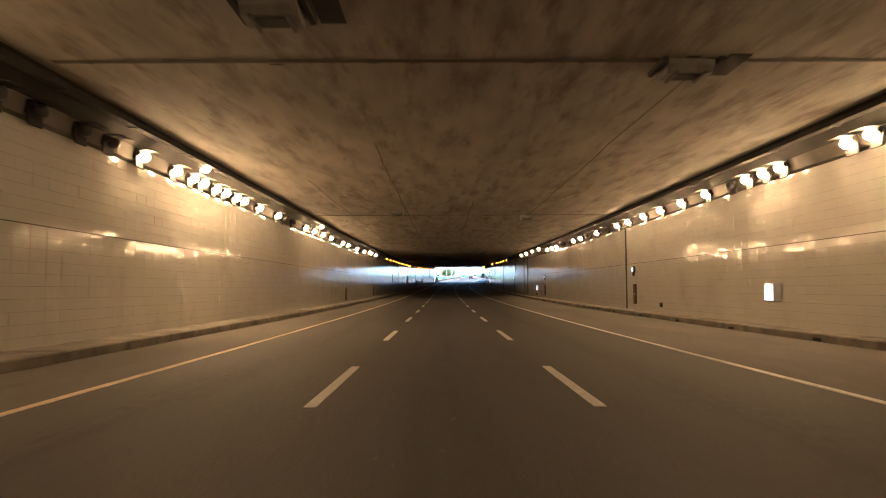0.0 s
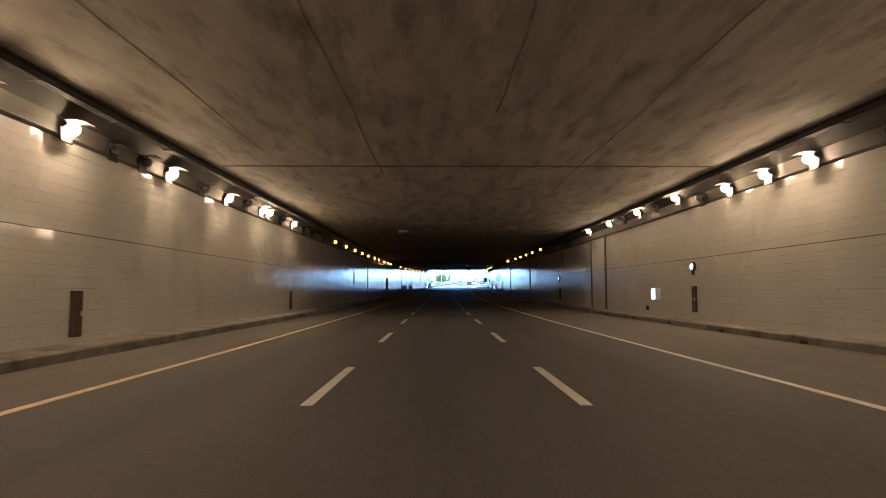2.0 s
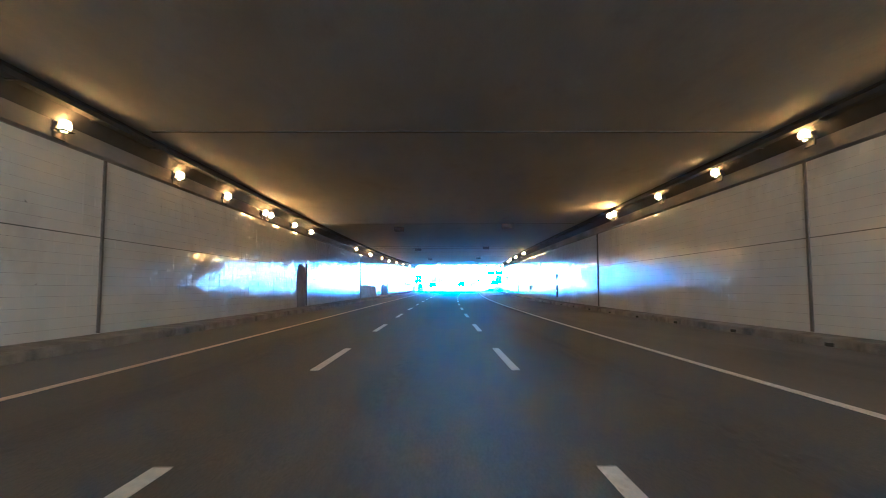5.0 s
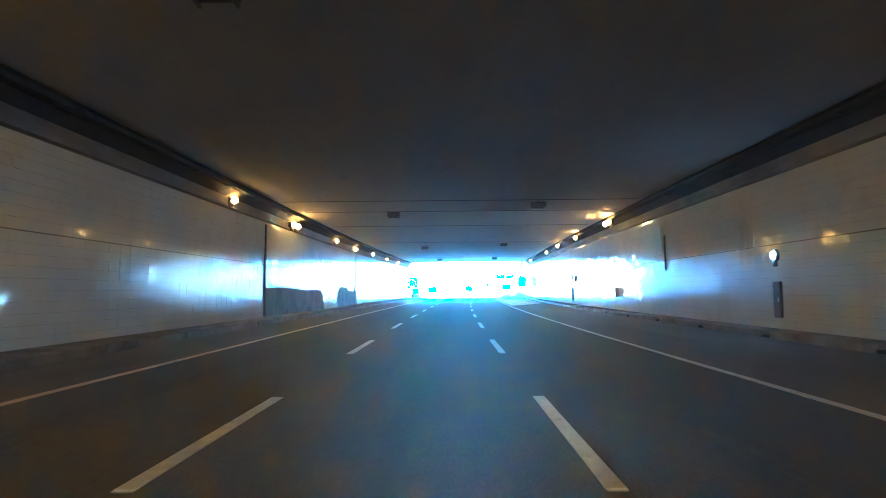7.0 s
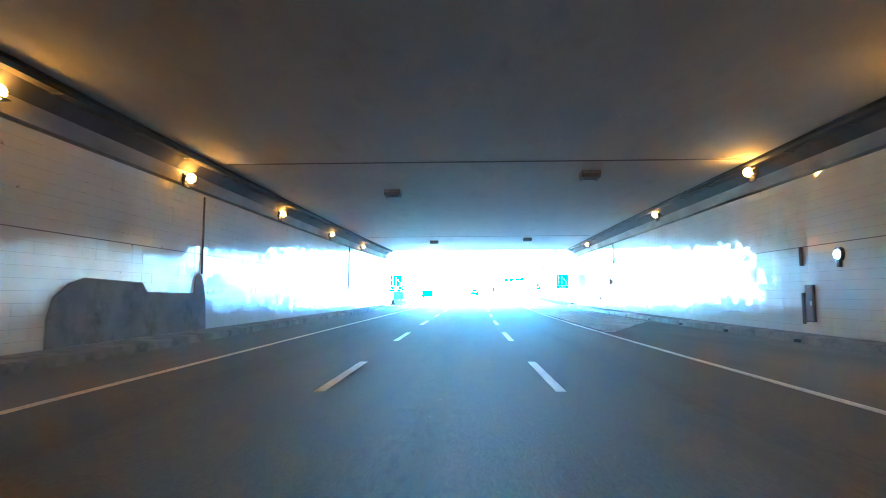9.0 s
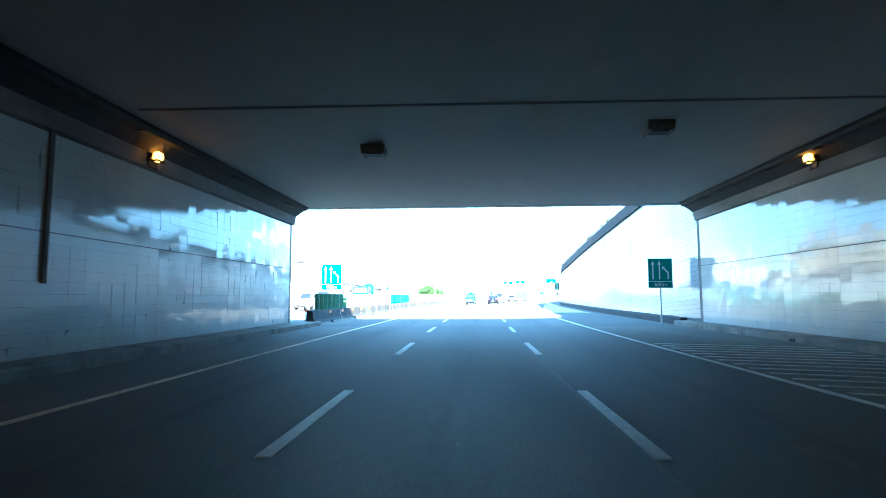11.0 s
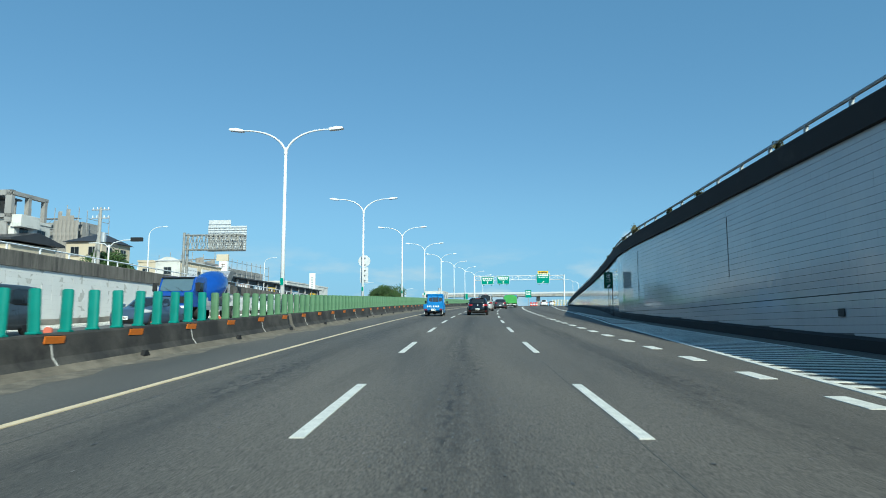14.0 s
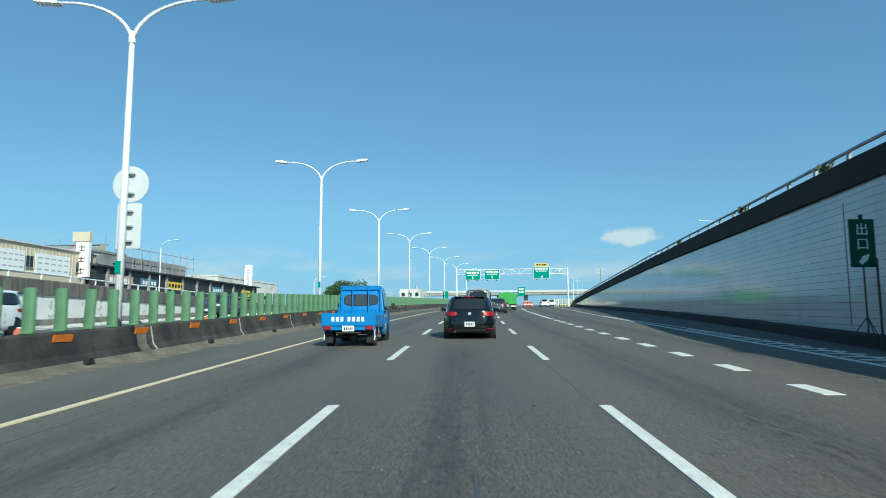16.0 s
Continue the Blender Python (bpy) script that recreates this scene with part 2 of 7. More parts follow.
KERB = mat("kerb_concrete", (0.22, 0.20, 0.17), 0.9, vary=0.3, scale=1.0, bump=0.4, bump_scale=30, fine=0.15, spots=(0.07, 0.065, 0.06), spot_scale=1.2, spot_range=(0.5, 0.75))
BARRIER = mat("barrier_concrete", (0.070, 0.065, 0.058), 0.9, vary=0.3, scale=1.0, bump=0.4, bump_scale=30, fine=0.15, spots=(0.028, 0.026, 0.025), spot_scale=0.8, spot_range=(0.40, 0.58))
CONCRETE = mat("grey_concrete", (0.36, 0.35, 0.33), 0.9, vary=0.2, scale=0.6, bump=0.3, bump_scale=20, fine=0.1, spots=(0.2, 0.19, 0.18), spot_scale=0.8)
# Near-black concrete for coping and foot of the right wall.
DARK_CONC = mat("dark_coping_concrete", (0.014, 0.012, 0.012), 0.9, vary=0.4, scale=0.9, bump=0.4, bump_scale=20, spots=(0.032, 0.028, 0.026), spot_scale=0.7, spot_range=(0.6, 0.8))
STEEL = mat("galvanised_steel", (0.55, 0.56, 0.57), 0.4, 0.6, vary=0.1, scale=4)
POLE = mat("white_pole_paint", (0.82, 0.83, 0.84), 0.40, 0.0, vary=0.06, scale=2)
DARK_STEEL = mat("dark_steel", (0.05, 0.048, 0.045), 0.6, 0.4, vary=0.3, scale=3)
GREEN_POST = mat("green_post_plastic", (0.105, 0.215, 0.115), 0.5, vary=0.12, scale=4)
ORANGE = mat("orange_reflector", (0.75, 0.20, 0.02), 0.4, vary=0.1, scale=20)
SIGN_GREEN = mat("sign_green", (0.006, 0.25, 0.175), 0.4, vary=0.04, scale=2)
SIGN_WHITE = mat("sign_white", (0.85, 0.85, 0.85), 0.4, vary=0.03, scale=2)
SIGN_YELLOW = mat("sign_yellow", (0.85, 0.55, 0.03), 0.4, vary=0.04, scale=2)
SIGN_RED = mat("sign_red", (0.65, 0.05, 0.03), 0.4, vary=0.04, scale=2)
TRUCK_BLUE = mat("truck_blue_paint", (0.022, 0.20, 0.52), 0.32, vary=0.06, scale=2, coat=0.3)
BLACK_PAINT = mat("black_car_paint", (0.004, 0.004, 0.005), 0.12, vary=0.1, scale=2, coat=0.8)
WHITE_PAINT = mat("white_car_paint", (0.75, 0.76, 0.77), 0.3, vary=0.03, scale=2, coat=0.5)
TRUCK_GREEN = mat("green_tarp", (0.07, 0.34, 0.07), 0.6, vary=0.1, scale=2, bump=0.2, bump_scale=8)
RUBBER = mat("tyre_rubber", (0.02, 0.02, 0.02), 0.85, vary=0.2, scale=10)
RIM = mat("wheel_rim", (0.35, 0.33, 0.31), 0.45, 0.5, vary=0.2, scale=8)
GLASS = glass("dark_vehicle_glass")
BLACK = mat("black_plastic", (0.015, 0.015, 0.016), 0.6, vary=0.15, scale=8)
RED_LENS = mat("red_lens", (0.30, 0.006, 0.012), 0.45, vary=0.1, scale=8)
PLATE = mat("plate_white", (0.8, 0.8, 0.78), 0.4, vary=0.03)
LAMP_GLOW = mat("sodium_lamp_glow", (1, 0.8, 0.5), emit=(1.0, 0.58, 0.24), power=43)
BOX_GLOW = mat("lit_box_face", (0.9, 0.95, 1.0), emit=(0.85, 0.95, 1.0), power=0.7)
HOUSE_WHITE = mat("house_white_render", (0.66, 0.65, 0.62), 0.85, vary=0.1, scale=0.3, spots=(0.4, 0.39, 0.37), spot_scale=0.4)
HOUSE_GREY = mat("house_grey_render", (0.32, 0.31, 0.30), 0.85, vary=0.15, scale=0.3, spots=(0.2, 0.19, 0.18), spot_scale=0.4)
HOUSE_CREAM = mat("house_cream_render", (0.58, 0.50, 0.38), 0.85, vary=0.1, scale=0.3)
ROOF_DARK = mat("dark_roof_sheet", (0.05, 0.05, 0.055), 0.5, 0.2, vary=0.2, scale=0.6)
LEAF = mat("leaf", (0.06, 0.11, 0.03), 0.6, vary=0.35, scale=3)
BARK = mat("bark", (0.14, 0.10, 0.07), 0.9, vary=0.3, scale=4)
EARTH = mat("earth_and_grass", (0.14, 0.14, 0.10), 0.95, vary=0.3, scale=0.05, fine=0.2)


HAUNCH = mat("grimy_wall_concrete", (0.20, 0.185, 0.165), 0.85, vary=0.4, scale=0.8, bump=0.3, bump_scale=15, spots=(0.09, 0.08, 0.07), spot_scale=0.5, spot_range=(0.5, 0.72), streak=(1, 0.3, 1))
CEIL_STAIN = mat("stained_seam", (0.20, 0.17, 0.14), 0.9, vary=0.4, scale=1.5)
PALE_JOINT = mat("pale_mortar", (0.55, 0.53, 0.49), 0.9, vary=0.15, scale=8)
OPP_ROAD = mat("sunlit_grey_asphalt", (0.13, 0.128, 0.122), 0.85, vary=0.2, scale=0.4, fine=0.2, bump=0.3, bump_scale=60)
STREAKED = mat("streaked_coping_concrete", (0.17, 0.155, 0.135), 0.9, vary=0.35, scale=0.8, bump=0.3, bump_scale=20, spots=(0.05, 0.045, 0.04), spot_scale=1.5, spot_range=(0.45, 0.7), streak=(2.0, 2.0, 0.25))
PAVED = mat("pale_street_ground", (0.26, 0.25, 0.23), 0.9, vary=0.2, scale=0.2, fine=0.15)
TEAL_POST = mat("teal_post_plastic", (0.02, 0.23, 0.19), 0.4, vary=0.1, scale=4)
RAIL_STEEL = mat("grey_rail_steel", (0.30, 0.32, 0.33), 0.5, 0.4, vary=0.15, scale=2)
DUSTY_GLASS = mat("dusty_lamp_glass", (0.07, 0.07, 0.07), 0.3, vary=0.15, scale=6)
CEMENT = mat("bare_grey_cement", (0.20, 0.195, 0.185), 0.9, vary=0.22, scale=0.8, bump=0.4, bump_scale=25, fine=0.12, spots=(0.10, 0.097, 0.09), spot_scale=1.3, spot_range=(0.5, 0.75))

GREY_LATTICE = mat("weathered_lattice_steel", (0.30, 0.30, 0.29), 0.55, 0.2, vary=0.25, scale=3, spots=(0.16, 0.13, 0.10), spot_scale=2, spot_range=(0.55, 0.75))
SIGN_BACK = mat("pale_sign_back", (0.62, 0.64, 0.66), 0.5, 0.1, vary=0.05, scale=3)
SIGN_DARKGREEN = mat("dark_green_sign", (0.0, 0.075, 0.035), 0.45, vary=0.06, scale=3)
SIGN_RED_SOFT = mat("faded_red_stripe", (0.62, 0.16, 0.10), 0.5, vary=0.05, scale=2)
RUST_DOOR = mat("rusty_red_door", (0.11, 0.045, 0.025), 0.7, vary=0.3, scale=5, spots=(0.05, 0.03, 0.02), spot_scale=4)
RUSTY_RIM = mat("rusty_wheel_rim", (0.22, 0.15, 0.10), 0.7, 0.3, vary=0.35, scale=12)
GLASS_THIN = glass("truck_rear_glass", (0.05, 0.06, 0.07), 0.06)
SKY_GLASS = glass("windscreen_glass", (0.10, 0.16, 0.20), 0.05)
DECAL = mat("pale_door_decal", (0.45, 0.40, 0.33), 0.6, vary=0.35, scale=14)
SILVER_PAINT = mat("silver_car_paint", (0.45, 0.46, 0.47), 0.3, 0.3, vary=0.03, scale=2, coat=0.4)
GREY_PAINT = mat("dark_grey_car_paint", (0.05, 0.06, 0.07), 0.3, 0.2, vary=0.05, scale=2, coat=0.5)
BLUEGREY_PAINT = mat("blue_grey_car_paint", (0.07, 0.11, 0.17), 0.3, 0.3, vary=0.05, scale=2, coat=0.5)
MIXER_BLUE = mat("mixer_blue_paint", (0.012, 0.07, 0.36), 0.25, vary=0.08, scale=2, coat=0.4)
LAMP_GLASS = mat("headlamp_glass", (0.55, 0.56, 0.57), 0.15, vary=0.05, scale=8)
FRAME = mat("window_frame", (0.30, 0.30, 0.30), 0.5, 0.3, vary=0.1, scale=4)
SCAFF = mat("scaffold_steel", (0.34, 0.33, 0.32), 0.6, 0.3, vary=0.2, scale=3)
NET = mat("dusty_netting", (0.30, 0.275, 0.25), 0.9, vary=0.2, scale=1.5)
PINK_BOARD = mat("pinkish_board", (0.48, 0.34, 0.30), 0.6, vary=0.1, scale=2)
SHOP_DARK = mat("dark_shop_front", (0.03, 0.032, 0.036), 0.5, vary=0.4, scale=0.7)
SHOP_BLUE = mat("blue_shop_board", (0.08, 0.17, 0.28), 0.5, vary=0.1, scale=2)
BANNER_INK = mat("grey_banner_ink", (0.42, 0.43, 0.45), 0.7, vary=0.15, scale=4)
RAIL_YELLOW = mat("yellow_railing", (0.60, 0.50, 0.22), 0.6, vary=0.2, scale=1.5)
LEAF_DRY = mat("dry_weed_leaf", (0.13, 0.12, 0.05), 0.7, vary=0.4, scale=6)
# White panels of the opposite wall, colour raised for the sun on it.
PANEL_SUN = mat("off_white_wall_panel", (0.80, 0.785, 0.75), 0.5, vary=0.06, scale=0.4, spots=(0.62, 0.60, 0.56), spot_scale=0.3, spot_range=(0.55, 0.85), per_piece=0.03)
LAMP_DIM = mat("dim_orange_lamp_glow", (1, 0.7, 0.3), emit=(1.0, 0.34, 0.03), power=1.5)
LAMP_ORANGE = mat("orange_lamp_glow", (1, 0.7, 0.3), emit=(1.0, 0.34, 0.03), power=2.6)
MORTAR = mat("dark_mortar", (0.11, 0.108, 0.105), 0.9, vary=0.2, scale=3)
PALE_STEEL = mat("dusty_galvanised_case", (0.22, 0.215, 0.205), 0.5, 0.3, vary=0.25, scale=4, spots=(0.15, 0.14, 0.13), spot_scale=3, spot_range=(0.5, 0.75))
GRIMY_STRIP = mat("worn_bare_steel", (0.38, 0.38, 0.38), 0.5, 0.4, vary=0.35, scale=5, spots=(0.10, 0.09, 0.08), spot_scale=3, spot_range=(0.45, 0.6))
# Dark steel for clamps, and for cases toned down against the lamp light.
DULL_STEEL = mat("dull_dark_steel", (0.13, 0.12, 0.11), 0.55, 0.3, vary=0.3, scale=5)
TAR = mat("tar_sealant", (0.066, 0.064, 0.060), 0.5, vary=0.2, scale=5)
DUST = mat("dusty_mortar", (0.165, 0.143, 0.112), 0.95, vary=0.3, scale=2.0, bump=0.4, bump_scale=30, fine=0.15)
DIRT = mat("dry_road_dirt", (0.19, 0.165, 0.13), 0.95, vary=0.3, scale=3.0, bump=0.5, bump_scale=40, fine=0.3, spots=(0.11, 0.10, 0.085), spot_scale=2.5, spot_range=(0.45, 0.65))
FAINT = mat("old_seam_filler", (0.088, 0.085, 0.079), 0.7, vary=0.2, scale=5)
# ---- mesh tools ----
def to_mesh(bm, name):
    me = bpy.data.meshes.new(name)
    bm.normal_update()
    bm.to_mesh(me)
    bm.free()
    return me


def part(name, bm, material, parent=None, label="", m=None, smooth=False):
    """Links a bmesh as one mesh object, under a thing or a part."""
    me = bm if isinstance(bm, bpy.types.Mesh) else to_mesh(bm, name)
    if material is not None and not me.materials:
        me.materials.append(material)
    if smooth:
        me.polygons.foreach_set("use_smooth", [True] * len(me.polygons))
    ob = new(name, me)
    if parent is not None:
        ob.parent = parent
    if m is not None:
        ob.matrix_basis = m
    if label:
        ob["label"] = label
    return ob


def thing(name, m, label, category, group="", kind=""):
    ob = new(name)
    ob.matrix_basis = m
    ob.empty_display_size = 0.2
    return tagged(ob, label, category, group, kind)


def box(w, d, h, x=0, y=0, z=0, bevel=0.0, bm=None, seg=1):
    """A block w by d by h whose bottom's middle is at x, y, z."""
    b = bmesh.new()
    bmesh.ops.create_cube(b, size=1)
    bmesh.ops.scale(b, vec=(w, d, h), verts=b.verts)
    bmesh.ops.translate(b, vec=(x, y, z + h / 2), verts=b.verts)
    if bevel:
        bmesh.ops.bevel(b, geom=b.edges[:], offset=bevel, segments=seg, affect="EDGES", profile=0.7)
    return merge(bm, b)


def merge(bm, b):
    if bm is None:
        return b
    me = bpy.data.meshes.new("tmp")
    b.to_mesh(me)
    b.free()
    bm.from_mesh(me)
    bpy.data.meshes.remove(me)
    return bm


def rod(a, c, r0, r1=None, n=10, bm=None):
    """A round bar from a to c."""
    a, c = Vector(a), Vector(c)
    r1 = r0 if r1 is None else r1
    b = bmesh.new()
    bmesh.ops.create_cone(b, cap_ends=True, segments=n, radius1=r0, radius2=r1, depth=(c - a).length)
    q = Vector((0, 0, 1)).rotation_difference((c - a).normalized()).to_matrix().to_4x4()
    bmesh.ops.transform(b, matrix=Matrix.Translation((a + c) / 2) @ q, verts=b.verts)
    return merge(bm, b)


def tube(points, radii, n=10, bm=None):
    """A bent pipe through points."""
    bm = bm or bmesh.new()
    pts = [Vector(p) for p in points]
    rings = []
    for i, p in enumerate(pts):
        d = (pts[min(i + 1, len(pts) - 1)] - pts[max(i - 1, 0)]).normalized()
        side = d.cross(Vector((0, 1, 0.01))).normalized()
        up = side.cross(d)
        r = radii[i] if isinstance(radii, (list, tuple)) else radii
        rings.append([bm.verts.new(p + (side * math.cos(a) + up * math.sin(a)) * r) for a in (2 * math.pi * j / n for j in range(n))])
    for q, w in zip(rings, rings[1:]):
        for j in range(n):
            bm.faces.new((q[j], q[(j + 1) % n], w[(j + 1) % n], w[j]))
    bm.faces.new(rings[0][::-1])
    bm.faces.new(rings[-1])
    bmesh.ops.recalc_face_normals(bm, faces=bm.faces)
    return bm


def extrude(outline, depth, axis="x", bevel=0.0):
    """A prism: outline as (a, b) pairs in the plane across the axis, centred on it. x: (y, z); y: (x, z); z: (x, y)."""
    bm = bmesh.new()
    put = {"x": lambda a, b, c: (c, a, b), "y": lambda a, b, c: (a, c, b), "z": lambda a, b, c: (a, b, c)}[axis]
    lo = [bm.verts.new(put(a, b, -depth / 2)) for a, b in outline]
    hi = [bm.verts.new(put(a, b, depth / 2)) for a, b in outline]
    bm.faces.new(lo)
    bm.faces.new(hi[::-1])
    n = len(outline)
    for i in range(n):
        bm.faces.new((lo[i], hi[i], hi[(i + 1) % n], lo[(i + 1) % n]))
    bmesh.ops.recalc_face_normals(bm, faces=bm.faces)
    if bevel:
        bmesh.ops.bevel(bm, geom=bm.edges[:], offset=bevel, segments=2, affect="EDGES", profile=0.6)
    return bm


def moved(bm, m):
    bmesh.ops.transform(bm, matrix=m, verts=bm.verts)
    return bm


def sweep(name, section, s0, s1, material, step=4.0, closed=True, label="", kind="structure", category="", parent=None, cap=True):
    """A solid or sheet of one cross-section, (u, v) pairs or a function of s that gives them, along the road."""
    f = section if callable(section) else (lambda s: section)
    n = max(1, math.ceil((s1 - s0) / step))
    verts, faces, m = [], [], len(f(s0))
    for i in range(n + 1):
        s = s0 + (s1 - s0) * i / n
        verts += [tuple(P(s, u, v)) for u, v in f(s)]
    for i in range(n):
        for j in range(m if closed else m - 1):
            k = (j + 1) % m
            faces.append((i * m + j, i * m + k, (i + 1) * m + k, (i + 1) * m + j))
    if closed and cap:
        faces += [tuple(range(m))[::-1], tuple(n * m + j for j in range(m))]
    me = bpy.data.meshes.new(name)
    me.from_pydata(verts, [], faces)
    bm = bmesh.new()
    bm.from_mesh(me)
    bmesh.ops.recalc_face_normals(bm, faces=bm.faces)
    bm.to_mesh(me)
    bm.free()
    me.materials.append(material)
    ob = new(name, me)
    if parent is not None:
        ob.parent = parent
    else:
        tagged(ob, label, category or name.split("_")[0], kind=kind)
    return ob

# ---- road ----
UL, UR = -7.45, 9.75           # kerb faces
WL, WR = -8.40, 10.35          # tunnel wall faces
EDGE_L, EDGE_R = -5.02, 5.30   # edge lines
CEIL_H = 5.65
TILE_TOP = 4.80
DASH_PHASE = 11.15


def right_edge(s):
    """u of the solid line that opens the exit lane."""
    return float(np.interp(s, (248, 256.7, 262, 268.8, 275.3, 287, 291, 298.5, 306.8, 315.7, 328, 340, 360, 380, 420), (5.3, 5.6, 5.93, 6.42, 6.87, 7.52, 7.9, 8.35, 8.73, 9.05, 9.4, 9.8, 10.6, 11.0, 11.3)))


def carriageway(name, s0, s1, material, label):
    """The road's slab, with uv in metres across and along."""
    section = [(WL - 0.1, 0), (-5.5, 0.0), (0, 0.0), (5.3, 0.0), (WR + 0.1, 0), (WR + 0.1, -0.4), (WL - 0.1, -0.4)]
    ob = sweep(name, section, s0, s1, material, 5.0, label=label, category="road")
    me, n = ob.data, math.ceil((s1 - s0) / 5.0)
    lay = me.uv_layers.new(name="along")
    for loop in me.loops:
        i, j = divmod(loop.vertex_index, len(section))
        lay.data[loop.index].uv = (section[j][0], s0 + (s1 - s0) * i / n)


# The slab changes at the mouth to the copy darkened for shade.
carriageway("road_tunnel", -55, PORTAL + 1.0, TUNNEL_ASPHALT, "asphalt carriageway with three lanes in the tunnel, darkened for the shade inside")
carriageway("road", PORTAL + 1.0, 690, ASPHALT, "worn grey asphalt carriageway with three lanes in the open")
for s0, s1, mt in ((-55, PORTAL + 1.0, TUNNEL_SHOULDER), (PORTAL + 1.0, 246, SHOULDER)):
    sweep("shoulder_right", [(EDGE_R + 0.1, 0), (UR, 0.006), (UR, -0.02), (EDGE_R + 0.1, -0.02)], s0, s1, mt, 5.0, label="paler dusty asphalt shoulder along the kerb", category="road")
for s0, s1, mt in ((-55, PORTAL + 1.0, TUNNEL_SHOULDER), (PORTAL + 1.0, 690, SHOULDER)):
    sweep("shoulder_left", [(EDGE_L - 0.1, 0), (UL, 0.006), (UL, -0.02), (EDGE_L - 0.1, -0.02)], s0, s1, mt, 5.0, label="paler dusty asphalt shoulder along the kerb and barrier", category="road")


def ribbon(name, u, width, s0, s1, material, v=0.01, label="", step=2.0, parent=None):
    f = u if callable(u) else (lambda s: u)
    return sweep(name, lambda s: [(f(s) - width / 2, v), (f(s) + width / 2, v), (f(s) + width / 2, v - 0.02), (f(s) - width / 2, v - 0.02)], s0, s1, material, step,
                 label=label, category="road marking", parent=parent)


lane_lines = thing("lane_marking", Matrix(), "worn white dashed lane lines painted on dark asphalt", "road marking", kind="structure")
for k in range(-4, 42):
    for u in (-1.646, 1.808):
        ribbon("dash", u, 0.15, DASH_PHASE + 10 * k - 4.0, DASH_PHASE + 10 * k, ROAD_PAINT, parent=lane_lines)
ribbon("edge_line_left", EDGE_L, 0.13, -50, 690, ROAD_YELLOW, 0.012, "solid pale yellowish edge line on the asphalt", 3.0)
ribbon("edge_line_right", EDGE_R, 0.13, -50, 248, ROAD_PAINT, 0.012, "solid white edge line on the asphalt", 3.0)
ribbon("edge_line_exit", right_edge, 0.15, 248, 400, ROAD_PAINT, 0.012, "solid white line edging the exit lane", 3.0)
exit_lines = thing("exit_marking", Matrix(), "short wide white dashes dividing off the exit lane", "road marking", kind="structure")
for k in range(45):
    s1 = 250.47 + 2.97 * k
    s1 -= 0.5 * min(1.0, max(0.0, (268 - s1) / 6))
    ribbon("dash", 5.16, 0.30, s1, s1 + 1.05, ROAD_PAINT, parent=exit_lines, step=1.0)
hatching = thing("hatched_marking", Matrix(), "narrow white hatching stripes beside the exit lane", "road marking", kind="structure")


def slanted(s0, u0, s1, u1, w, material, parent, v=0.012):
    bm = bmesh.new()
    q = [bm.verts.new(P(s, u, z)) for z in (v, v - 0.02) for s, u in ((s0, u0), (s0 + w, u0), (s1 + w, u1), (s1, u1))]
    bm.faces.new(q[:4])
    for i in range(4):
        bm.faces.new((q[i], q[i + 4], q[(i + 1) % 4 + 4], q[(i + 1) % 4]))
    bmesh.ops.recalc_face_normals(bm, faces=bm.faces)
    return part("stripe", bm, material, parent)


ribbon("hatch_edge", lambda s: min(UR - 0.12, float(np.interp(s, (256, 298, 312), (9.05, 9.05, 9.6)))), 0.07, 254, 330, ROAD_PAINT, 0.012, "thin white line closing the hatched area", 3.0)
for k in range(52):
    s = 256.4 + 0.56 * k
    u0, u1 = right_edge(s) + 0.05, 9.02
    slanted(s, u0, s - 0.20 * (u1 - u0), u1, 0.19, ROAD_PAINT, hatching)
for k in range(150):
    s = 192 + 0.82 * k
    u0 = (EDGE_R if s < 248 else right_edge(s)) + 0.25
    u1 = min(UR - 0.35, u0 + 0.4 + max(0, s - 192) * 0.35)
    if u1 - u0 > 0.3 and not 221 < s < 286:
        slanted(s, u0, s - 0.40 * (u1 - u0), u1, 0.14, ROAD_PAINT, hatching)

